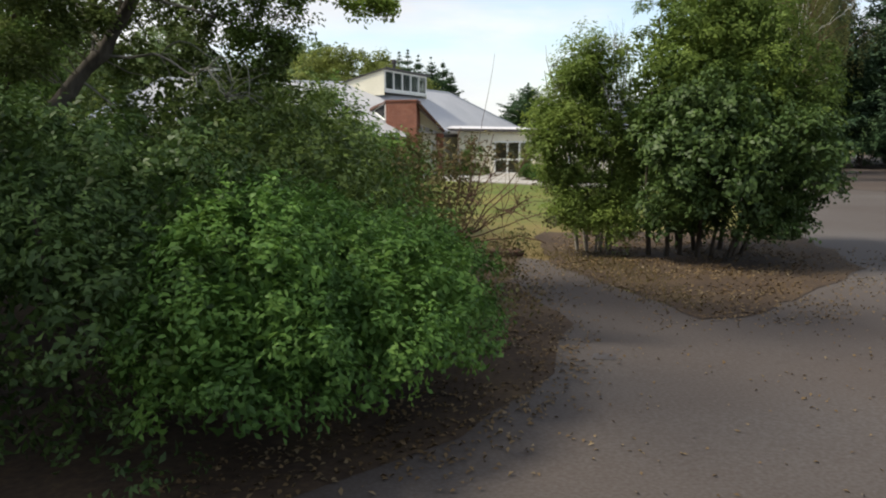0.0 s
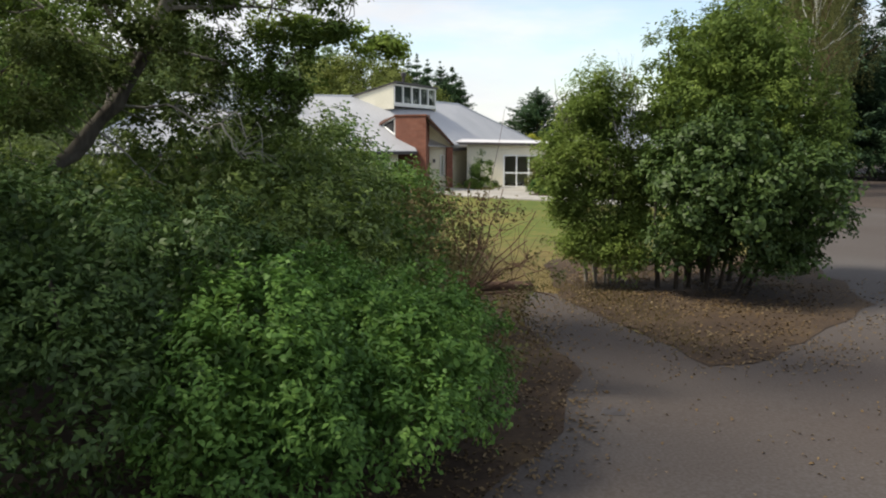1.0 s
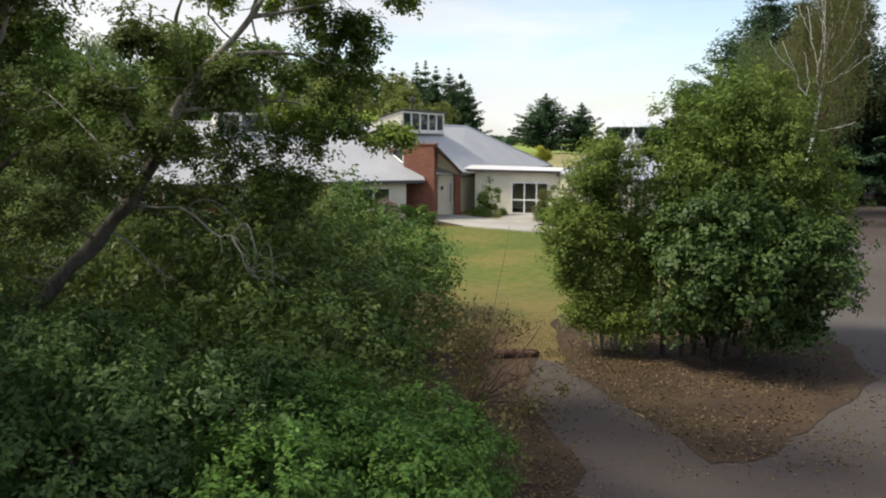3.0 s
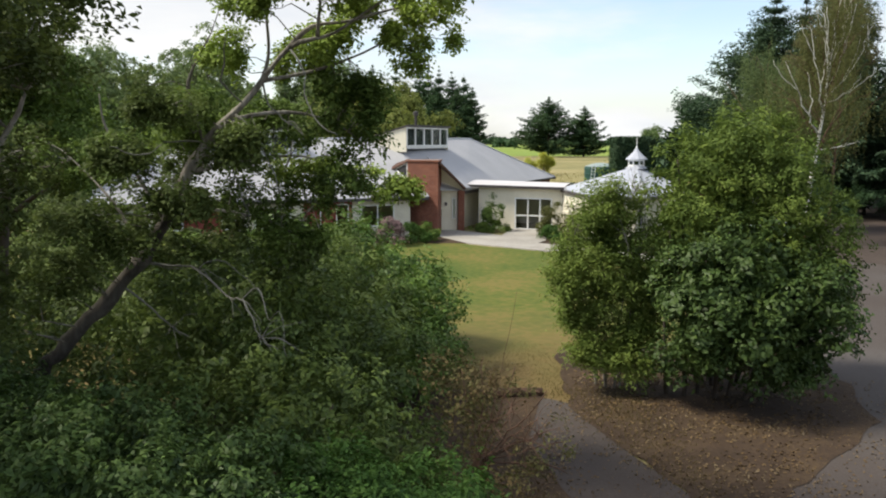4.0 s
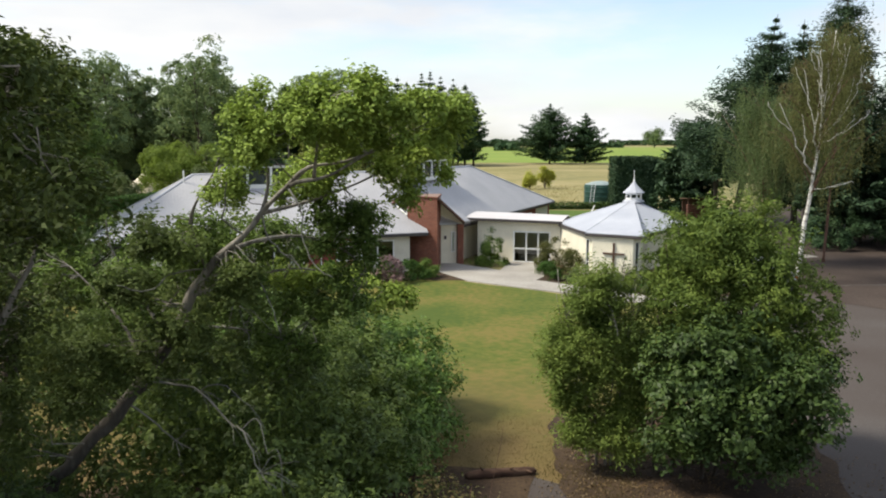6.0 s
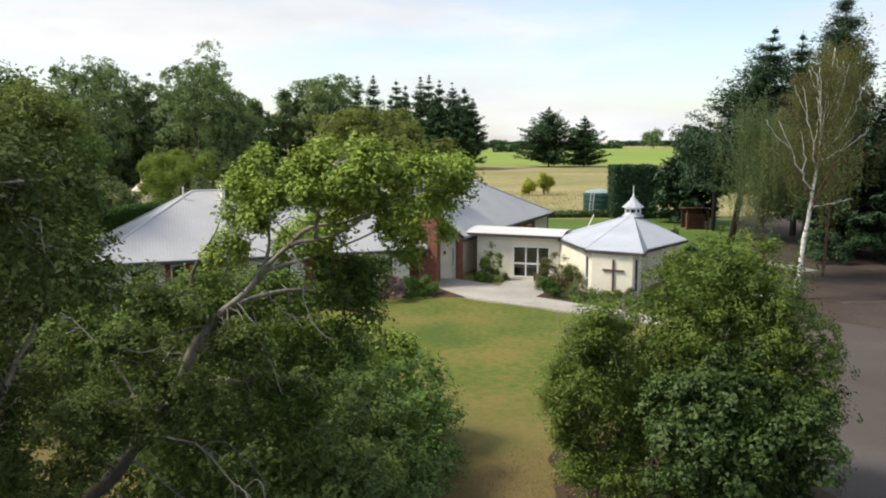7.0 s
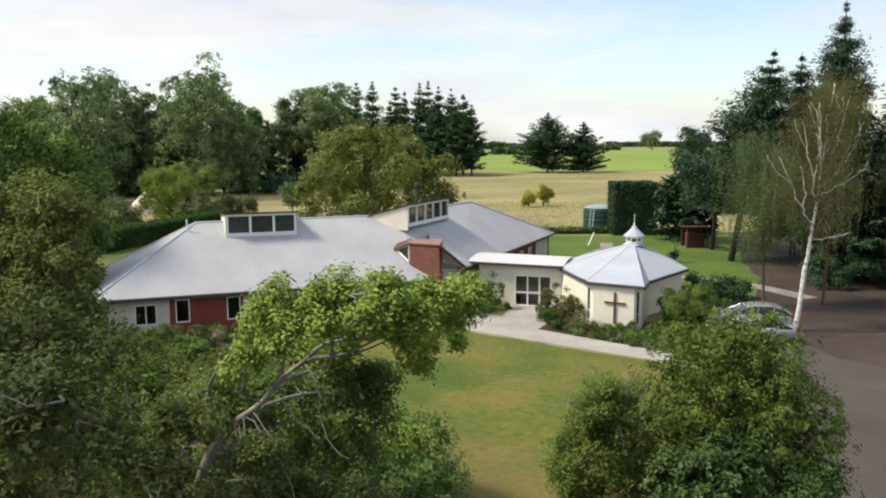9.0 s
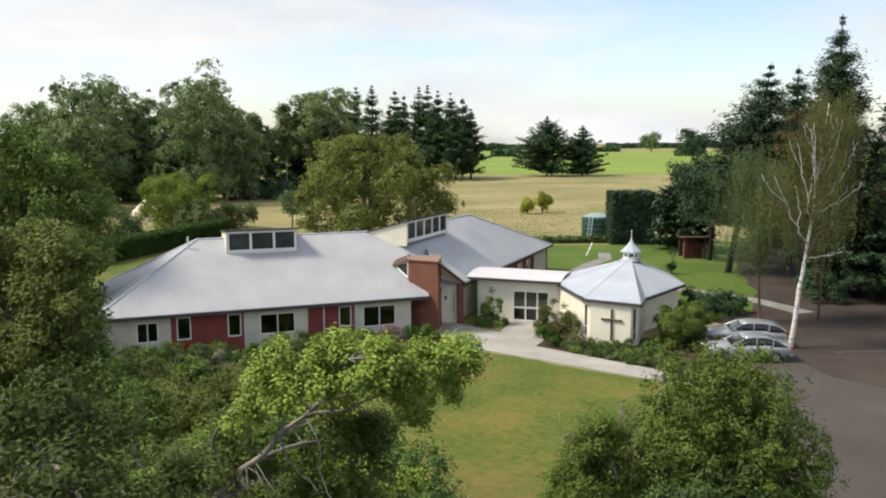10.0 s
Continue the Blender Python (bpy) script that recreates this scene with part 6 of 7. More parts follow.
for x, y, h, r in ((13.9, 142, 4.4, 1.5), (11.2, 140, 2.9, 1.15)):
    broadleaf("golden_shrub", "yellow golden shrub in the dry grass", x, y, h, r, L_YELLOW, trunk_h=0.03, tall=1.5, clumps=230, per=26, leaf=0.24, shell=0.6, group="golden shrubs", seed=int(h * 10))


def clipped(name, label, ring, z1, leaf, mat, count, lift=0.0):
    """A clipped hedge: a close skin of leaves over a box of stems."""
    hd = thing(name, label, "hedge", (*ring[0], gz(ring[0][1])))
    a, b, c, d = [np.array(p) for p in ring]
    z0 = gz(ring[0][1]) - 0.05 + lift
    if lift:
        for f in (0.3, 0.85):
            q = (a + c) / 2 + (b - a) * (f - 0.5)
            part("trunk", Geo().tube([(q[0], q[1], z0 - lift), (q[0] + 0.1, q[1], z0 + 0.5)], [0.22, 0.16], 8), M_DARKBARK, hd)
    part("core", Geo().prism([tuple(p) for p in [a + (c - a) * 0.03, b + (d - b) * 0.03, c + (a - c) * 0.03, d + (b - d) * 0.03]], z0, z1 - 0.25), mat, hd)
    s, t, w = RNG.random(count), RNG.random(count), RNG.random(count)
    side = RNG.integers(0, 6, count)
    s = np.where(side == 0, 0.0, np.where(side == 1, 1.0, s))
    t = np.where((side == 2) | (side == 5), 0.0, t)
    w = np.where((side == 3) | (side == 4), 1.0, w)
    xy = (a * ((1 - s) * (1 - t))[:, None] + b * (s * (1 - t))[:, None] + c * (s * t)[:, None] + d * ((1 - s) * t)[:, None])
    at = np.column_stack([xy, z0 + w * (z1 - z0)]) + RNG.normal(size=(count, 3)) * leaf * 0.4
    f = np.column_stack([np.zeros(count), np.where(side == 2, -1, 0), np.where((side == 3) | (side == 4), 1.0, 0.2)]) + RNG.normal(size=(count, 3)) * 0.5
    part("foliage", leaf_mesh("foliage", at, f, leaf, leaf * 0.55, mat), mat, hd)
    return hd


clipped("clipped_hedge", "long clipped green hedge behind the house", [(-36.7, 80.4), (-30.8, 106), (-33.0, 106.5), (-38.9, 80.9)], 2.75, 0.2, L_CLIP, 26000)
clipped("tall_hedge", "tall clipped dark hedge by the water tank", [(17.8, 97), (22.9, 97.3), (22.9, 101), (17.8, 100.5)], 6.7, 0.25, L_FIR, 16000)
clipped("tall_hedge", "dark hedge tree clipped square, its trunk bare below", [(23.0, 97.4), (27.4, 97.6), (27.4, 101), (23.0, 100.7)], 6.1, 0.27, L_FIR, 12000, lift=2.1)
clipped("low_hedge", "low dark hedge along the back lawn", [(3, 97.6), (19, 99), (19, 100.2), (3, 98.8)], 1.2, 0.3, L_RIGHT, 3500)

# conifers and birches beside the drive
conifer("fir_tree", "tall dark fir with ragged leaning crown", 24.9, 76, 19.5, 7.6, L_FIR, whorls=34, per=16, lean=(3.3, 0), seed=71, bare=0.24, gap=0.12, leaf=0.5, ragged=0.6, dense=205)
conifer("fir_tree", "tallest dark spiky fir", 35.2, 78, 24.0, 6.2, L_FIR, whorls=38, per=15, seed=72, bare=0.08, gap=0.06, leaf=0.48, ragged=0.45, dense=200)
conifer("fir_tree", "dark fir at the edge of the trees", 39.4, 70, 18.8, 5.8, L_FIR, whorls=34, per=13, seed=73, bare=0.05, gap=0.06, leaf=0.52, dense=150)
conifer("fir_tree", "dark fir with ragged top", 32.2, 80, 19.6, 5.2, L_FIR, whorls=32, per=12, seed=74, bare=0.1, gap=0.12, leaf=0.52, ragged=0.5, dense=160)
conifer("fir_tree", "dark fir at the edge of the trees", 34.0, 58, 13.0, 3.8, L_FIR, whorls=30, per=12, seed=75, bare=0.05, gap=0.1, leaf=0.45, dense=140)
for k, (x, y, h, r) in enumerate([(30.5, 65, 13.0, 4.0), (37.0, 61, 15.0, 4.4), (42.0, 57, 15.5, 4.8), (45.0, 66, 19.0, 5.0), (40.5, 75, 21.0, 5.2)]):
    conifer("fir_tree", "dark fir behind the birches", x, y, h, r * 1.15, L_FIR, whorls=28, per=10, seed=300 + k, bare=0.05, gap=0.08, leaf=0.66, dense=100)
conifer("fir_tree", "dark low fir beyond the hedge", 25.0, 92, 9.3, 4.5, L_FIR, whorls=24, per=10, seed=78, bare=0.05, gap=0.12, leaf=1.0)
broadleaf("far_pine", "dark round-headed pine far beyond the hedge", 189, 690, 22, 12, L_PINE, trunk_h=0.05, clumps=420, per=24, leaf=1.8, seed=76, blobs=16, skirt=8)
broadleaf("broadleaf_tree", "brownish tree among the firs", 30.0, 72, 17.0, 3.8, L_DROUGHT, trunk_h=0.3, clumps=900, per=26, leaf=0.2, seed=31, blobs=12, tall=1.4)
broadleaf("bushy_tree", "dark spreading tree beyond the chapel", 25.6, 84, 11.0, 4.6, L_FIR, trunk_h=0.42, clumps=560, per=28, leaf=0.3, seed=32, blobs=16)
broadleaf("bushy_tree", "dark spreading tree under the firs", 32.0, 66, 7.0, 4.0, L_FIR, trunk_h=0.2, clumps=400, per=28, leaf=0.3, seed=33, blobs=12)
broadleaf("bushy_tree", "dark spreading tree under the firs", 40.0, 66, 9.0, 5.0, L_PINE, trunk_h=0.15, clumps=400, per=28, leaf=0.32, seed=34, blobs=12)


for k, (x, y, h, r) in enumerate([(16.6, 56.5, 1.6, 1.5), (18.9, 57.8, 1.4, 1.5), (28.4, 62.0, 2.6, 2.4), (32.0, 63.0, 3.6, 3.0)]):
    broadleaf("undershrub", "dark low shrub under the birches", x, y, h, r, L_PINE, trunk_h=0.05, clumps=150, per=26, leaf=0.2, seed=130 + k, group="shrubs under the birches", blobs=7)


broadleaf("slim_shrub", "slim dark upright shrub on the back lawn", 19.4, 75, 2.6, 0.5, L_PINE, trunk_h=0.05, clumps=40, per=22, leaf=0.16, seed=140, blobs=6, tall=1.6)


def birch(x, y, h, lean, seed, spread, leaves, forks=(), leaf=L_BIRCH):
    """White stem, forking upward, with hanging sprays of leaves."""
    rg = random.Random(seed)
    z = gz(y)
    t = thing("birch_tree", "weeping silver birch with white stem and thin hanging foliage", "tree", (x, y, z), "birches")
    top = [(x, y, z - 0.2), (x + lean * 0.25, y, z + h * 0.25), (x + lean * 0.55, y, z + h * 0.5), (x + lean * 0.75, y, z + h * 0.75), (x + lean, y, z + h)]
    branch(t, top, 0.165 if forks else 0.11, 0.02, M_BIRCH if forks else M_TWIG, "trunk", 10)
    for f, dx, dy, up, w in forks:
        i = min(3, int(f * 4))
        s0 = Vector(top[i]).lerp(Vector(top[i + 1]), f * 4 - i)
        p1, p2 = s0 + Vector((dx * 0.35, dy * 0.6, up * 0.25)), s0 + Vector((dx * 0.7, dy, up * 0.62))
        branch(t, [s0, p1, p2, s0 + Vector((dx, dy, up))], w, 0.012, M_BIRCH, "fork", 6, kink=0.22)
        branch(t, [p1, p1 + Vector((dx * 0.1 + 0.25, dy * 0.2, up * 0.3)), p1 + Vector((dx * 0.25 + 0.3, dy * 0.2, up * 0.62))], w * 0.55, 0.01, M_BIRCH, "fork", 6, kink=0.18)
        branch(t, [p2, p2 + Vector((dx * 0.25 - 0.2, dy * 0.1, up * 0.18)), p2 + Vector((dx * 0.4 - 0.4, dy * 0.1, up * 0.4))], w * 0.45, 0.01, M_BIRCH, "fork", 6, kink=0.18)
    pts, al = [], []
    for k in range(40):
        f = rg.uniform(0.3, 0.95)
        a = rg.uniform(0, 2 * math.pi)
        i = min(3, int(f * 4))
        s0 = Vector(top[i]).lerp(Vector(top[i + 1]), f * 4 - i)
        ln = spread * (1.25 - f) * rg.uniform(0.6, 1.1)
        e = s0 + Vector((math.cos(a) * ln * 0.62, math.sin(a) * ln * 0.62, ln * rg.uniform(0.5, 1.05)))
        branch(t, [s0, s0.lerp(e, 0.5) + Vector((0, 0, 0.15 * ln)), e], 0.045 * (1.3 - f), 0.01, M_TWIG, "limb", 5, kink=0.15)
        for _ in range(leaves):
            q = s0.lerp(e, rg.uniform(0.25, 1.1)) + Vector((rg.gauss(0, 0.34), rg.gauss(0, 0.34), rg.gauss(0, 0.3)))
            drop = rg.uniform(0.4, 1.2) + 1.8 * rg.random() ** 2
            for i in range(int(drop * 9)):
                pts.append((q.x + rg.gauss(0, 0.06), q.y + rg.gauss(0, 0.06), q.z - i / 9 + rg.gauss(0, 0.05)))
                al.append((rg.gauss(0, 0.4), rg.gauss(0, 0.4), -1))
    pts, al = np.array(pts), np.array(al)
    keep = pts[:, 2] > z + 2.4
    part("foliage", leaf_mesh("foliage", pts[keep], RNG.normal(size=(keep.sum(), 3)), 0.115, 0.055, leaf, along=al[keep]), leaf, t)
    return t


birch(19.7, 47.9, 14.6, 1.5, 1, 5.6, 40, [(0.44, -2.6, -1.0, 4.0, 0.06), (0.52, -1.5, -1.1, 4.8, 0.055), (0.56, 2.3, -1.0, 1.9, 0.045), (0.58, 1.9, -1.0, 4.0, 0.055), (0.6, -0.6, -0.9, 4.6, 0.05), (0.62, 0.9, -1.0, 4.6, 0.05), (0.7, 0.5, -0.8, 3.6, 0.036), (0.38, 2.1, -0.6, 0.5, 0.03), (0.68, -0.8, -0.8, 3.2, 0.036)])
birch(20.4, 55.0, 11.0, -0.6, 2, 7.0, 80, leaf=L_WEEP)
birch(24.6, 55.5, 15.2, 0.5, 3, 5.6, 55)

# an unseen fir row added behind the camera to hold back sky light
for k in range(9):
    conifer("fir_tree", "unseen fir added behind the drive to block sky light", -34 + 7.5 * k, -17 - 2 * math.sin(k), 13 + 1.5 * math.sin(k * 2.1), 4.6, whorls=10, per=7, seed=200 + k, group="row behind the drive", bare=0.03, leaf=1.3, dense=24)

# ---- far distance ----
for k, (x0, x1, y, h) in enumerate([(-300, 60, 1150, 13), (40, 200, 1250, 10), (120, 190, 1000, 7), (260, 420, 1500, 12), (25, 45, 700, 9), (-700, -280, 1300, 14), (420, 900, 1500, 11)]):
    n = int((x1 - x0) * 11)
    at = np.column_stack([RNG.uniform(x0, x1, n), y + RNG.normal(size=n) * 4, gz(99) + h * RNG.random(n) ** 0.8])
    at[:, 2] *= 0.8 + 0.35 * np.array([noise.noise((x * 0.05, k, 0)) for x in at[:, 0]])
    tagged(new("far_trees", leaf_mesh("far_trees", at, RNG.normal(size=(n, 3)) + [0, -1, 0.5], 4.0, 2.6, L_PINE)), "distant dark shelter belt on the horizon", "trees", kind="stuff")
broadleaf("far_tree", "single tree on the far horizon", 228, 1000, 26, 12, L_GUM, trunk_h=0.15, clumps=90, per=20, leaf=2.4, seed=55)

# ---- planting round the house ----
def border(name, label, blobs, clumps, per, leaf, mat, group="garden plants", slim=0.5, category="plant"):
    b = blobs[0]
    t = thing(name, label, category, (b[0], b[1], gz(b[1])), group)
    crown("foliage", blobs, clumps, per, 0.13, leaf, leaf * slim, mat, t, floor=gz(b[1]))
    part("stem", Geo().tube([(b[0], b[1], gz(b[1]) - 0.05), (b[0], b[1], b[2])], [0.04, 0.015], 5), M_DARKBARK, t)
    return t


border("entry_shrub", "dark shrub beside the entry wall", [(1.6, 53.9, 1.0, 0.6, 0.6, 0.7), (1.9, 53.8, 1.9, 0.5, 0.5, 0.8), (1.75, 53.9, 2.6, 0.35, 0.35, 0.5)], 150, 26, 0.14, L_SHRUB)
border("entry_shrub", "low bright green shrub beside the entry wall", [(0.9, 53.6, 0.7, 0.8, 0.7, 0.5), (2.4, 53.4, 0.7, 0.7, 0.6, 0.5)], 140, 26, 0.14, L_OAKSHADE)
border("chapel_shrub", "brownish green shrub beside the path", [(5.9, 51.4, 1.1, 1.0, 1.0, 0.9), (6.7, 50.4, 1.1, 0.9, 0.9, 0.9), (6.2, 52.4, 1.5, 0.8, 0.7, 1.0), (7.0, 49.6, 0.9, 0.7, 0.7, 0.7), (6.6, 51.4, 1.8, 0.5, 0.5, 0.7)], 420, 22, 0.12, L_BIRCH)
border("chapel_shrub", "round green shrub beside the path", [(5.4, 50.0, 0.7, 0.7, 0.7, 0.5), (6.2, 49.0, 0.7, 0.7, 0.6, 0.45), (5.3, 51.2, 0.7, 0.5, 0.6, 0.45)], 190, 26, 0.1, L_HEDGE)
border("chapel_shrub", "dusty green low shrub beside the path", [(7.2, 48.3, 0.6, 0.7, 0.5, 0.4), (8.0, 47.8, 0.6, 0.6, 0.5, 0.4)], 130, 24, 0.11, L_GREY)
border("flower_border", "low green border plants under the chapel wall", [(8.9, 47.4, 0.6, 0.7, 0.6, 0.45), (9.8, 46.9, 0.6, 0.7, 0.6, 0.45), (10.6, 46.2, 0.6, 0.7, 0.6, 0.45), (11.4, 45.4, 0.6, 0.7, 0.6, 0.4), (9.4, 46.2, 0.5, 0.7, 0.4, 0.3), (10.8, 45.2, 0.5, 0.7, 0.4, 0.3)], 420, 24, 0.11, L_SHRUB)
for k in range(9):
    border("flower_border", "low leafy edging plant beside the path", [(5.5 + 0.72 * k, 48.0 - 0.6 * k, 0.52, 0.5, 0.42, 0.3), (5.9 + 0.72 * k, 48.3 - 0.6 * k, 0.5, 0.42, 0.4, 0.32)], 80, 24, 0.11, (L_HEDGE, L_GREY, L_SHRUB)[k % 3])
border("flower_border", "rusty flowering border plants", [(12.1, 44.9, 0.6, 0.6, 0.5, 0.35), (12.8, 45.6, 0.6, 0.6, 0.5, 0.35)], 70, 22, 0.1, L_BROWN)
border("chapel_bush", "large rounded dark green bush between chapel and cars", [(13.0, 48.0, 1.3, 1.1, 1.1, 1.2), (13.5, 48.6, 1.8, 1.1, 1.1, 1.2), (13.1, 48.6, 2.3, 0.9, 0.9, 0.9), (14.2, 49.6, 1.9, 0.9, 0.9, 1.1)], 900, 34, 0.12, L_TALL, category="shrub")
rgp = random.Random(4)
for k in range(26):
    u = -19.2 + k * 0.66
    p = left(u, -0.5 - rgp.random() * 1.1, 0)
    h = rgp.uniform(0.35, 0.95)
    m = rgp.choice([L_GREY, L_HEDGE, L_SHRUB, L_GREY, L_FLOWER, L_YELLOWISH])
    border("border_plant", {L_FLOWER: "pale flowering plant in the house border"}.get(m, "leafy plant in the house border"), [(p.x, p.y, gz(p.y) + h * 0.55, 0.55, 0.5, h * 0.6)], 42, 24, 0.12, m)

for k, (x, y, h, r, m, lab) in enumerate([(-4.6, 47.2, 1.3, 1.0, L_PINK, "dusty pink flowering bush before the house"), (-3.2, 48.4, 1.0, 0.9, L_HEDGE, "low green bush before the house"), (-2.4, 49.2, 0.8, 0.7, L_SHRUB, "low green bush before the house"), (-6.2, 46.2, 1.1, 0.9, L_YELLOWISH, "yellowish leafy bush before the house"),
                                       (-8.0, 45.4, 1.3, 1.0, L_SHRUB, "leafy bush before the house"), (-10.0, 44.4, 1.6, 1.1, L_GREY, "grey-green bush before the house"), (-12.0, 43.6, 1.3, 1.1, L_HEDGE, "leafy bush before the house"), (-13.6, 42.6, 1.5, 1.1, L_FLOWER, "bush with pale blossom before the house"),
                                       (-15.2, 42.4, 1.7, 1.2, L_GREY, "grey-green bush before the house"), (-17.0, 41.4, 1.9, 1.3, L_SHRUB, "leafy bush before the house"), (-18.6, 40.2, 2.1, 1.4, L_GREY, "grey-green bush at the house end"), (-14.4, 40.6, 1.4, 1.2, L_LEFT, "olive bush before the house"),
                                       (-16.4, 38.8, 1.7, 1.4, L_LEFT, "olive bush before the house"), (-11.6, 41.2, 1.1, 1.0, L_SHRUB, "low olive bush before the house"), (-9.2, 42.8, 0.9, 0.9, L_YELLOWISH, "low yellowish bush before the house")]):
    border("garden_shrub", lab, [(x, y, gz(y) + h * 0.5, r, r * 0.85, h * 0.55), (x + r * 0.5, y - 0.3, gz(y) + h * 0.35, r * 0.7, r * 0.6, h * 0.4)], 130, 26, 0.13, m, "garden shrubs", category="shrub")

# ---- tank, ladder, shed, tent, carport ----
tank = thing("water_tank", "round dark green plastic water tank", "tank", (17.6, 106, gz(99)))
part("body", Geo().lathe((17.6, 106, gz(99) - 0.02), [(2.0, 0), (2.05, 0.1), (2.05, 2.5), (1.98, 2.66)], 28), material("green_plastic", [(0.014, 0.05, 0.042), (0.025, 0.07, 0.058)], rough=0.55, grain=3), tank, smooth=True)
for k in range(4):
    part("rib", Geo().lathe((17.6, 106, gz(99) + 0.4 + 0.6 * k), [(2.05, 0), (2.1, 0.05), (2.1, 0.12), (2.05, 0.17)], 28), bpy.data.materials["green_plastic"], tank)
# Lid in a paler tone than the green body.
part("lid", Geo().lathe((17.6, 106, gz(99) - 0.02), [(2.0, 2.62), (1.95, 2.68), (1.2, 2.95), (0.4, 3.1), (0, 3.12)], 28), material("pale_plastic", [(0.2, 0.26, 0.26), (0.3, 0.36, 0.36)], rough=0.6, grain=4), tank, "pale lid, lighter than the tank body", smooth=True)
lad = Geo()
for s in (-0.22, 0.22):
    lad.tube([(16.0 + s, 103.0, gz(99)), (16.5 + s, 104.2, gz(99) + 3.0)], [0.035, 0.035], 5)
for k in range(8):
    f = (k + 0.5) / 8
    lad.tube([(15.78 + 0.5 * f, 103.0 + 1.2 * f, gz(99) + 3 * f), (16.22 + 0.5 * f, 103.0 + 1.2 * f, gz(99) + 3 * f)], [0.025, 0.025], 5)
shape("ladder", lad, M_FLASH, "light metal ladder leaning on the tank", "ladder")
shed = thing("wood_shed", "open brown woodshed stacked with firewood", "shed", (24.2, 86, gz(99)))
zs = gz(99)
for x, y in ((23.3, 85), (25.4, 85), (23.3, 87.2), (25.4, 87.2)):
    part("post", Geo().box((x, y, zs + 1.1), (0.12, 0.12, 2.25)), M_DARKWOOD, shed)
part("roof", Geo().slab([(23.05, 84.7, zs + 2.35), (25.65, 84.7, zs + 2.35), (25.65, 87.6, zs + 2.15), (23.05, 87.6, zs + 2.15)], 0.08), M_DARKWOOD, shed)
part("back_wall", Geo().box((24.35, 87.3, zs + 1.1), (2.1, 0.06, 2.1)), M_DARKWOOD, shed)
M_LOGS = material("cut_firewood", [(0.1, 0.035, 0.03), (0.2, 0.09, 0.07)], grain=9, patch=3)
for k in range(48):
    part("split_log", Geo().tube([(23.5 + 0.235 * (k % 8), 85.3, zs + 0.14 + 0.27 * (k // 8)), (23.5 + 0.235 * (k % 8), 86.2, zs + 0.14 + 0.27 * (k // 8))], [0.11, 0.11], 6), M_LOGS, shed)
tent = shape("tent", Geo().lathe((-50.5, 128, gz(99)), [(2.2, 0), (2.1, 1.6), (0.1, 3.4), (0, 3.45)], 6), material("cream_canvas", [(0.55, 0.48, 0.36), (0.68, 0.6, 0.48)], grain=5), "cream canvas bell tent in the garden", "tent")
swing = shape("slide_pole", Geo().tube([(13.4, 87.6, gz(99)), (14.3, 89.4, gz(99) + 1.2)], [0.06, 0.06], 6), M_WHITE, "sloping white play slide rail on the lawn", "pole")
carport = thing("carport", "low white flat-roofed carport far down the drive", "carport", (42, 86, gz(99)))
part("roof", Geo().box((42, 86, gz(99) + 2.4), (5.0, 4.5, 0.3)), M_WHITE, carport)
for x, y in ((39.8, 84.2), (44.2, 84.2), (39.8, 87.8), (44.2, 87.8)):
    part("post", Geo().box((x, y, gz(99) + 1.13), (0.14, 0.14, 2.26)), M_WHITE, carport)


# ---- cars ----
M_SILVER = material("silver_car_paint", [(0.36, 0.37, 0.385), (0.41, 0.42, 0.43)], rough=0.26, grain=2, bump=0, metal=0.45, spec=0.6)
M_TYRE = material("tyre_rubber", [(0.015, 0.015, 0.015), (0.03, 0.03, 0.03)], rough=0.9)
M_RIM = material("alloy_wheel", [(0.35, 0.35, 0.36), (0.5, 0.5, 0.5)], rough=0.3, metal=0.8, bump=0)
M_CARGLASS = material("dark_car_glass", [(0.01, 0.012, 0.014), (0.02, 0.022, 0.025)], rough=0.05, bump=0, spec=0.6)
M_LAMP_RED = material("tail_lamp_red", [(0.35, 0.01, 0.01), (0.45, 0.02, 0.02)], rough=0.2, bump=0)
M_LAMP = material("head_lamp", [(0.6, 0.6, 0.62), (0.75, 0.75, 0.75)], rough=0.1, bump=0)


def loft(rows, smooth=True):
    """Cross rings (each a list of points of equal number) joined into a skin."""
    gq = Geo()
    for a, b in zip(rows, rows[1:]):
        for k in range(len(a) - 1):
            gq.face([a[k], b[k], b[k + 1], a[k + 1]])
    gq.face(rows[0])
    gq.face(rows[-1][::-1])
    return gq


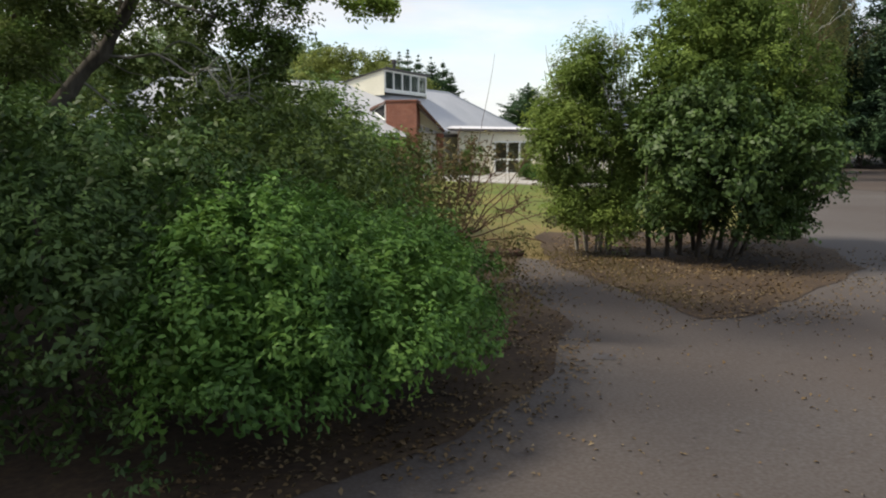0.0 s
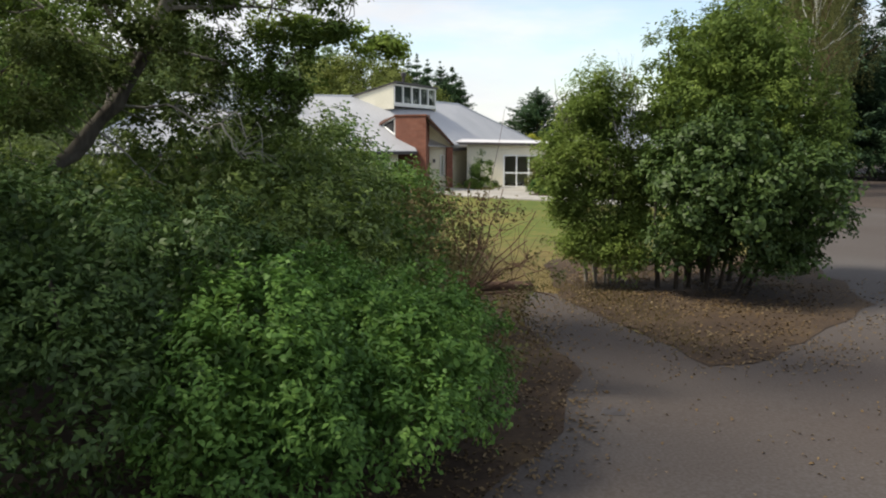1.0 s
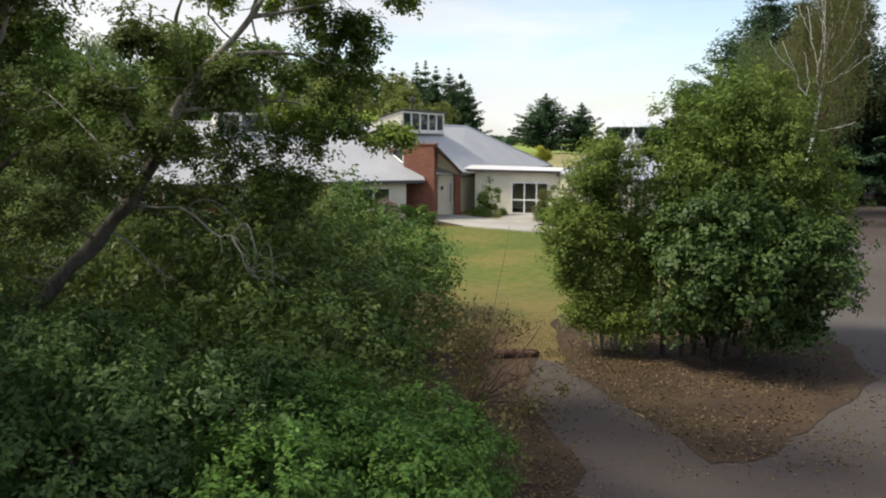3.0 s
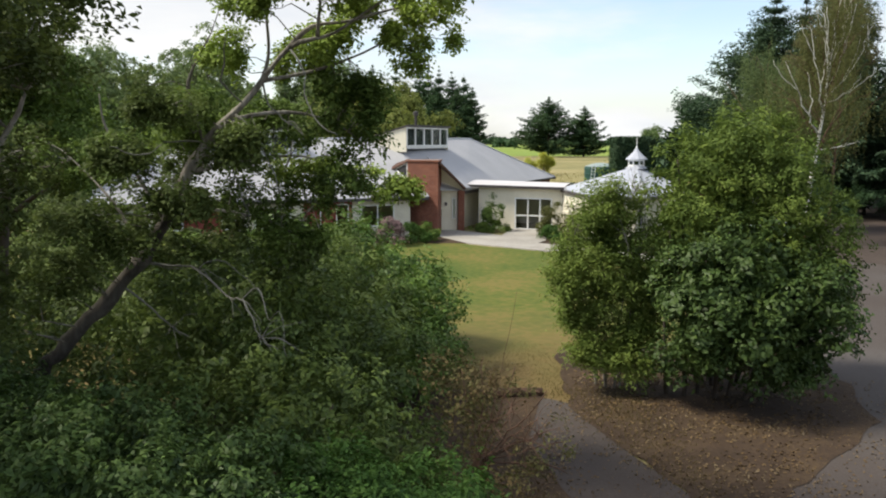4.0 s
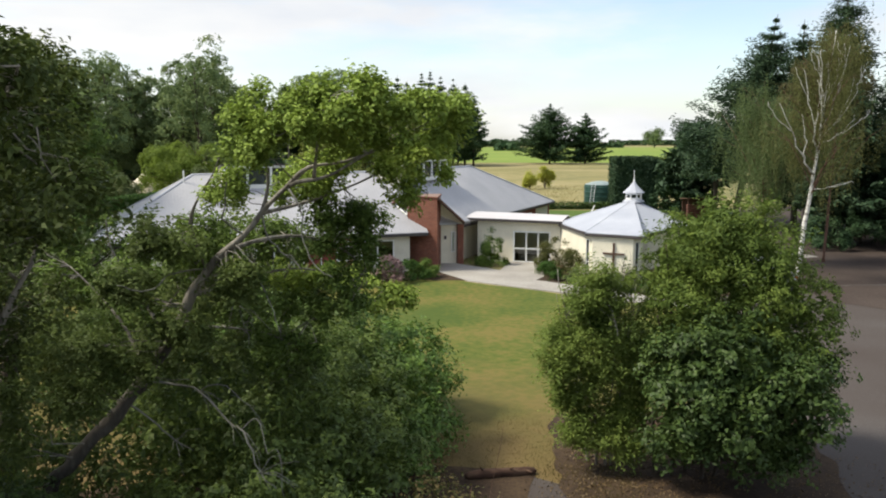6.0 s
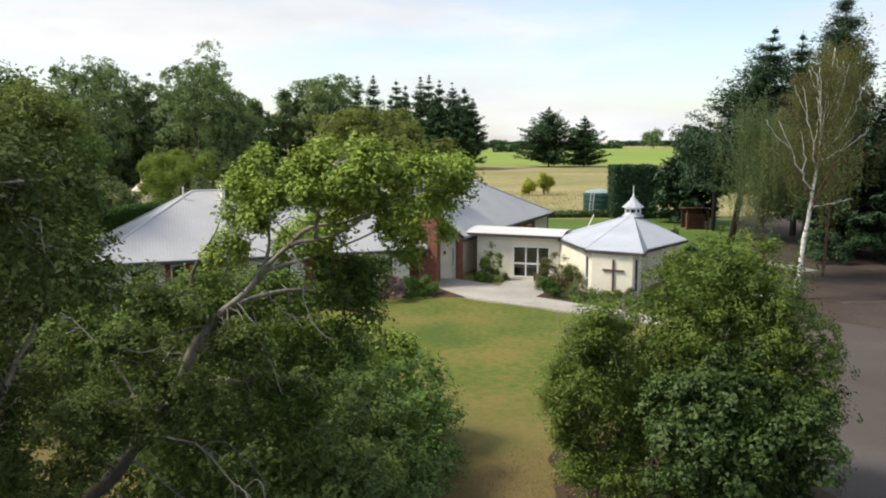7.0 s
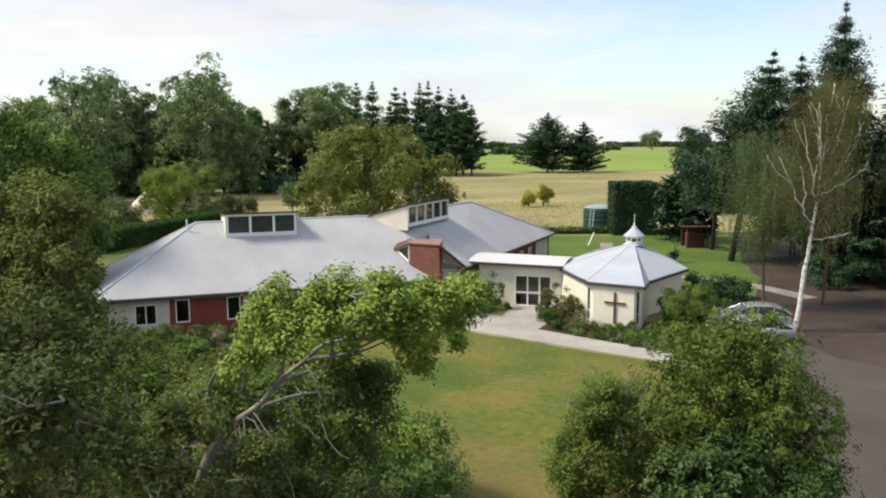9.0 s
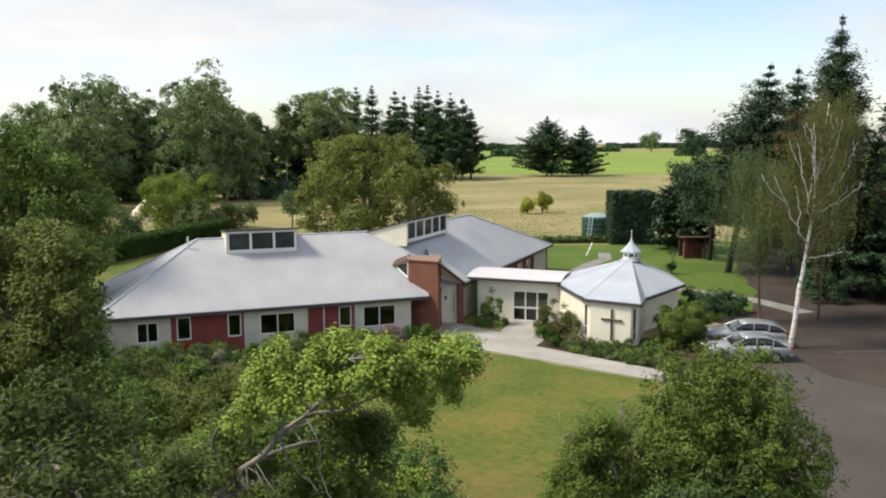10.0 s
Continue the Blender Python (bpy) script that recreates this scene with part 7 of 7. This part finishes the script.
def car(x, y, turn, label, wagon):
    """A saloon or wagon whose nose points along its own -x."""
    c = new("car")
    tagged(c, label, "car", "parked cars")
    L = 4.75
    side = [(-2.37, 0.55, 0.62), (-2.3, 0.42, 0.72), (-1.9, 0.3, 0.82), (-1.0, 0.26, 0.93), (0.0, 0.25, 0.95), (1.0, 0.26, 0.97), (1.9, 0.3, 0.99), (2.28, 0.4, 0.97), (2.37, 0.55, 0.85)]
    rows = []
    for px, lo, hi in side:
        w = 0.89 - 0.16 * (abs(px) / 2.37) ** 4
        rows.append([(px, -w * 0.94, lo), (px, -w, lo + (hi - lo) * 0.35), (px, -w, lo + (hi - lo) * 0.7), (px, -w * 0.93, hi), (px, -w * 0.5, hi + 0.03), (px, w * 0.5, hi + 0.03), (px, w * 0.93, hi), (px, w, lo + (hi - lo) * 0.7), (px, w, lo + (hi - lo) * 0.35), (px, w * 0.94, lo), (px, -w * 0.94, lo)])
    body = part("body", loft(rows), M_SILVER, c, smooth=True)
    roofline = [(-1.05, 0.93), (-0.35, 1.33), (0.1, 1.43), (0.9, 1.44), (1.5, 1.36 if wagon else 1.28), (1.95 if wagon else 1.75, 1.22 if wagon else 1.12), (2.25 if wagon else 2.05, 0.96)]
    rows = []
    for px, hi in roofline:
        h = hi - 0.92
        w = 0.83 - 0.2 * min(1, h / 0.5)
        rows.append([(px, -0.83, 0.92), (px, -(0.83 + w) / 2, 0.92 + h * 0.5), (px, -w, 0.92 + h * 0.88), (px, -w * 0.6, hi), (px, w * 0.6, hi), (px, w, 0.92 + h * 0.88), (px, (0.83 + w) / 2, 0.92 + h * 0.5), (px, 0.83, 0.92), (px, -0.83, 0.92)])
    part("glasshouse", loft(rows), M_CARGLASS, c, "dark tinted windows", smooth=True)
    rf = []
    for px, hi in roofline[1:-1 if wagon else -2]:
        w = 0.64
        rf.append([(px, -w, hi - 0.05), (px, -w * 0.6, hi + 0.015), (px, w * 0.6, hi + 0.015), (px, w, hi - 0.05), (px, w * 0.6, hi - 0.01), (px, -w * 0.6, hi - 0.01), (px, -w, hi - 0.05)])
    part("roof_panel", loft(rf), M_SILVER, body, smooth=True)
    for s in (-1, 1):
        pil = Geo()
        line = [Vector((px, s * (0.835 - 0.2 * min(1, (hi - 0.92) / 0.5)), 0.92 + (hi - 0.92) * 0.9)) for px, hi in roofline]
        pil.tube(line, [0.035] * len(line), 5)
        for px in (0.35, 1.25):
            pil.tube([(px, s * 0.83, 0.94), (px + 0.05, s * 0.64, 1.36)], [0.03, 0.03], 5)
        part("pillars", pil, M_SILVER, body)
        part("mirror", Geo().box((-0.75, s * 0.98, 1.0), (0.14, 0.2, 0.13)), M_SILVER, c)
        part("headlight", Geo().box((-2.28, s * 0.6, 0.68), (0.14, 0.34, 0.12), 12 * s), M_LAMP, c)
        part("tail_light", Geo().box((2.3, s * 0.64, 0.86), (0.12, 0.3, 0.14), -10 * s), M_LAMP_RED, c)
        for px in (-1.42, 1.4):
            wh = part("wheel", Geo().tube([(px, s * 0.72, 0.32), (px, s * 0.75, 0.32), (px, s * 0.9, 0.32), (px, s * 0.92, 0.32)], [0.3, 0.33, 0.33, 0.3], 20), M_TYRE, c)
            part("rim", Geo().tube([(px, s * 0.9, 0.32), (px, s * 0.93, 0.32)], [0.23, 0.2], 14), M_RIM, wh)
    part("plate", Geo().box((2.375, 0, 0.72), (0.02, 0.4, 0.11)), M_WHITE, c)
    part("bumper", Geo().box((2.3, 0, 0.45), (0.2, 1.5, 0.16)), M_SILVER, c)
    c.matrix_world = pose(x, y, gz(y) + 0.02, 0.8, 0, turn)
    return c


car(16.3, 45.7, -4, "silver saloon car parked nose to the chapel bush", False)
car(17.4, 49.2, -8, "silver estate car parked beside the birch", True)


# ---- fallen leaves ----
def strewn(name, label, ring, count, size, mat, lift=0.045, clump=0.0, seed=0):
    bx = np.array(ring)
    rg = np.random.default_rng(seed)
    p = rg.uniform(bx.min(0), bx.max(0), (count * 3, 2))
    inside = np.zeros(len(p), dtype=bool)
    for (x0, y0), (x1, y1) in zip(ring, ring[1:] + ring[:1]):
        cross = ((y0 > p[:, 1]) != (y1 > p[:, 1])) & (p[:, 0] < (x1 - x0) * (p[:, 1] - y0) / (y1 - y0 + 1e-9) + x0)
        inside ^= cross
    p = p[inside]
    keep = np.array([noise.noise((x * 0.8, y * 0.8, seed)) > rg.uniform(-0.6, 0.6) for x, y in p], dtype=bool)
    p = p[keep][:count]
    p = p + rg.normal(size=p.shape) * 0.25
    at = np.column_stack([p, [gz(y) + lift for y in p[:, 1]]])
    f = rg.normal(size=(len(at), 3)) * 0.3 + [0, 0, 1]
    return tagged(new(name, leaf_mesh(name, at, f, size, size * 0.6, mat)), label, "fallen leaves", kind="stuff")


strewn("fallen_leaves", "brown leaves strewn under the shrub clump", [(2.8, 19.4), (4.2, 13.8), (5.8, 13.9), (7.2, 16.8), (9.0, 19.5), (9.5, 24), (3.6, 24)], 3000, 0.085, L_FALLEN, 0.05, seed=1)
strewn("fallen_leaves", "brown leaves along the shrub bed's edge", [(-2.6, 5.6), (0.4, 7.6), (2.0, 10.6), (2.4, 13.5), (1.9, 19.5), (0.8, 17), (0.6, 11), (-1, 8.8), (-3.2, 6.6)], 4200, 0.075, L_FALLEN, 0.045, seed=2)
strewn("fallen_leaves", "thin scatter of leaves on the drive round the bed", [(2.0, 19.6), (3.6, 13.0), (6.2, 12.8), (8.8, 15.6), (11.6, 19), (11.4, 22), (9.4, 21), (7.2, 17.2), (5.6, 13.9), (4.4, 13.8), (2.8, 19.6)], 2200, 0.07, L_FALLEN, 0.035, seed=6)
strewn("fallen_leaves", "pale leaf scraps scattered on the drive", [(0, 5), (7, 5), (8, 15), (4, 14), (2, 16)], 420, 0.06, L_FALLEN, 0.035, seed=3)


def tufts(name, label, ring, count, height, mat, seed):
    """Rough grass: upright blades scattered over a stretch of ground."""
    bx = np.array(ring)
    rg = np.random.default_rng(seed)
    p = rg.uniform(bx.min(0), bx.max(0), (count * 3, 2))
    inside = np.zeros(len(p), dtype=bool)
    for (x0, y0), (x1, y1) in zip(ring, ring[1:] + ring[:1]):
        inside ^= ((y0 > p[:, 1]) != (y1 > p[:, 1])) & (p[:, 0] < (x1 - x0) * (p[:, 1] - y0) / (y1 - y0 + 1e-9) + x0)
    p = p[inside]
    p = p[np.array([noise.noise((x * 1.1, y * 1.1, seed)) > rg.uniform(-0.5, 0.4) for x, y in p], dtype=bool)][:count]
    p = p + rg.normal(size=p.shape) * 0.35
    at = np.column_stack([p, [gz(y) + height * 0.45 for y in p[:, 1]]])
    up = np.column_stack([rg.normal(size=(len(p), 2)) * 0.35, np.ones(len(p))])
    return tagged(new(name, leaf_mesh(name, at, rg.normal(size=(len(p), 3)) * [1, 1, 0.1], height, height * 0.16, mat, along=up)), label, "grass", kind="stuff")


L_DRY = leaf_material("dry_tussock_blade", [(0.175, 0.156, 0.0562), (0.275, 0.231, 0.0938), (0.375, 0.312, 0.15)], 0.3)
L_GRASS = leaf_material("rough_grass_blade", [(0.078, 0.0775, 0.0234), (0.13, 0.106, 0.0364), (0.182, 0.131, 0.0546)], 0.3)
tufts("grass_tufts", "rough yellowing grass at the bed's edge", [(2.0, 20.6), (3.2, 17.2), (4.6, 14.2), (4.9, 17), (4.2, 21.5), (2.6, 20.8)], 3600, 0.09, L_GRASS, 11)
tufts("grass_tufts", "rough yellowing grass where lawn meets drive", [(-1.0, 20.2), (2.2, 20.0), (3.4, 22.4), (2.2, 25.5), (0.8, 23.6), (-1.0, 26)], 4500, 0.06, L_GRASS, 12)
tufts("dry_tussocks", "pale dry tussock grass in the pasture", [(2, 101), (17, 101), (24, 112), (26, 150), (-2, 150), (-8, 118)], 3000, 0.35, L_DRY, 13)
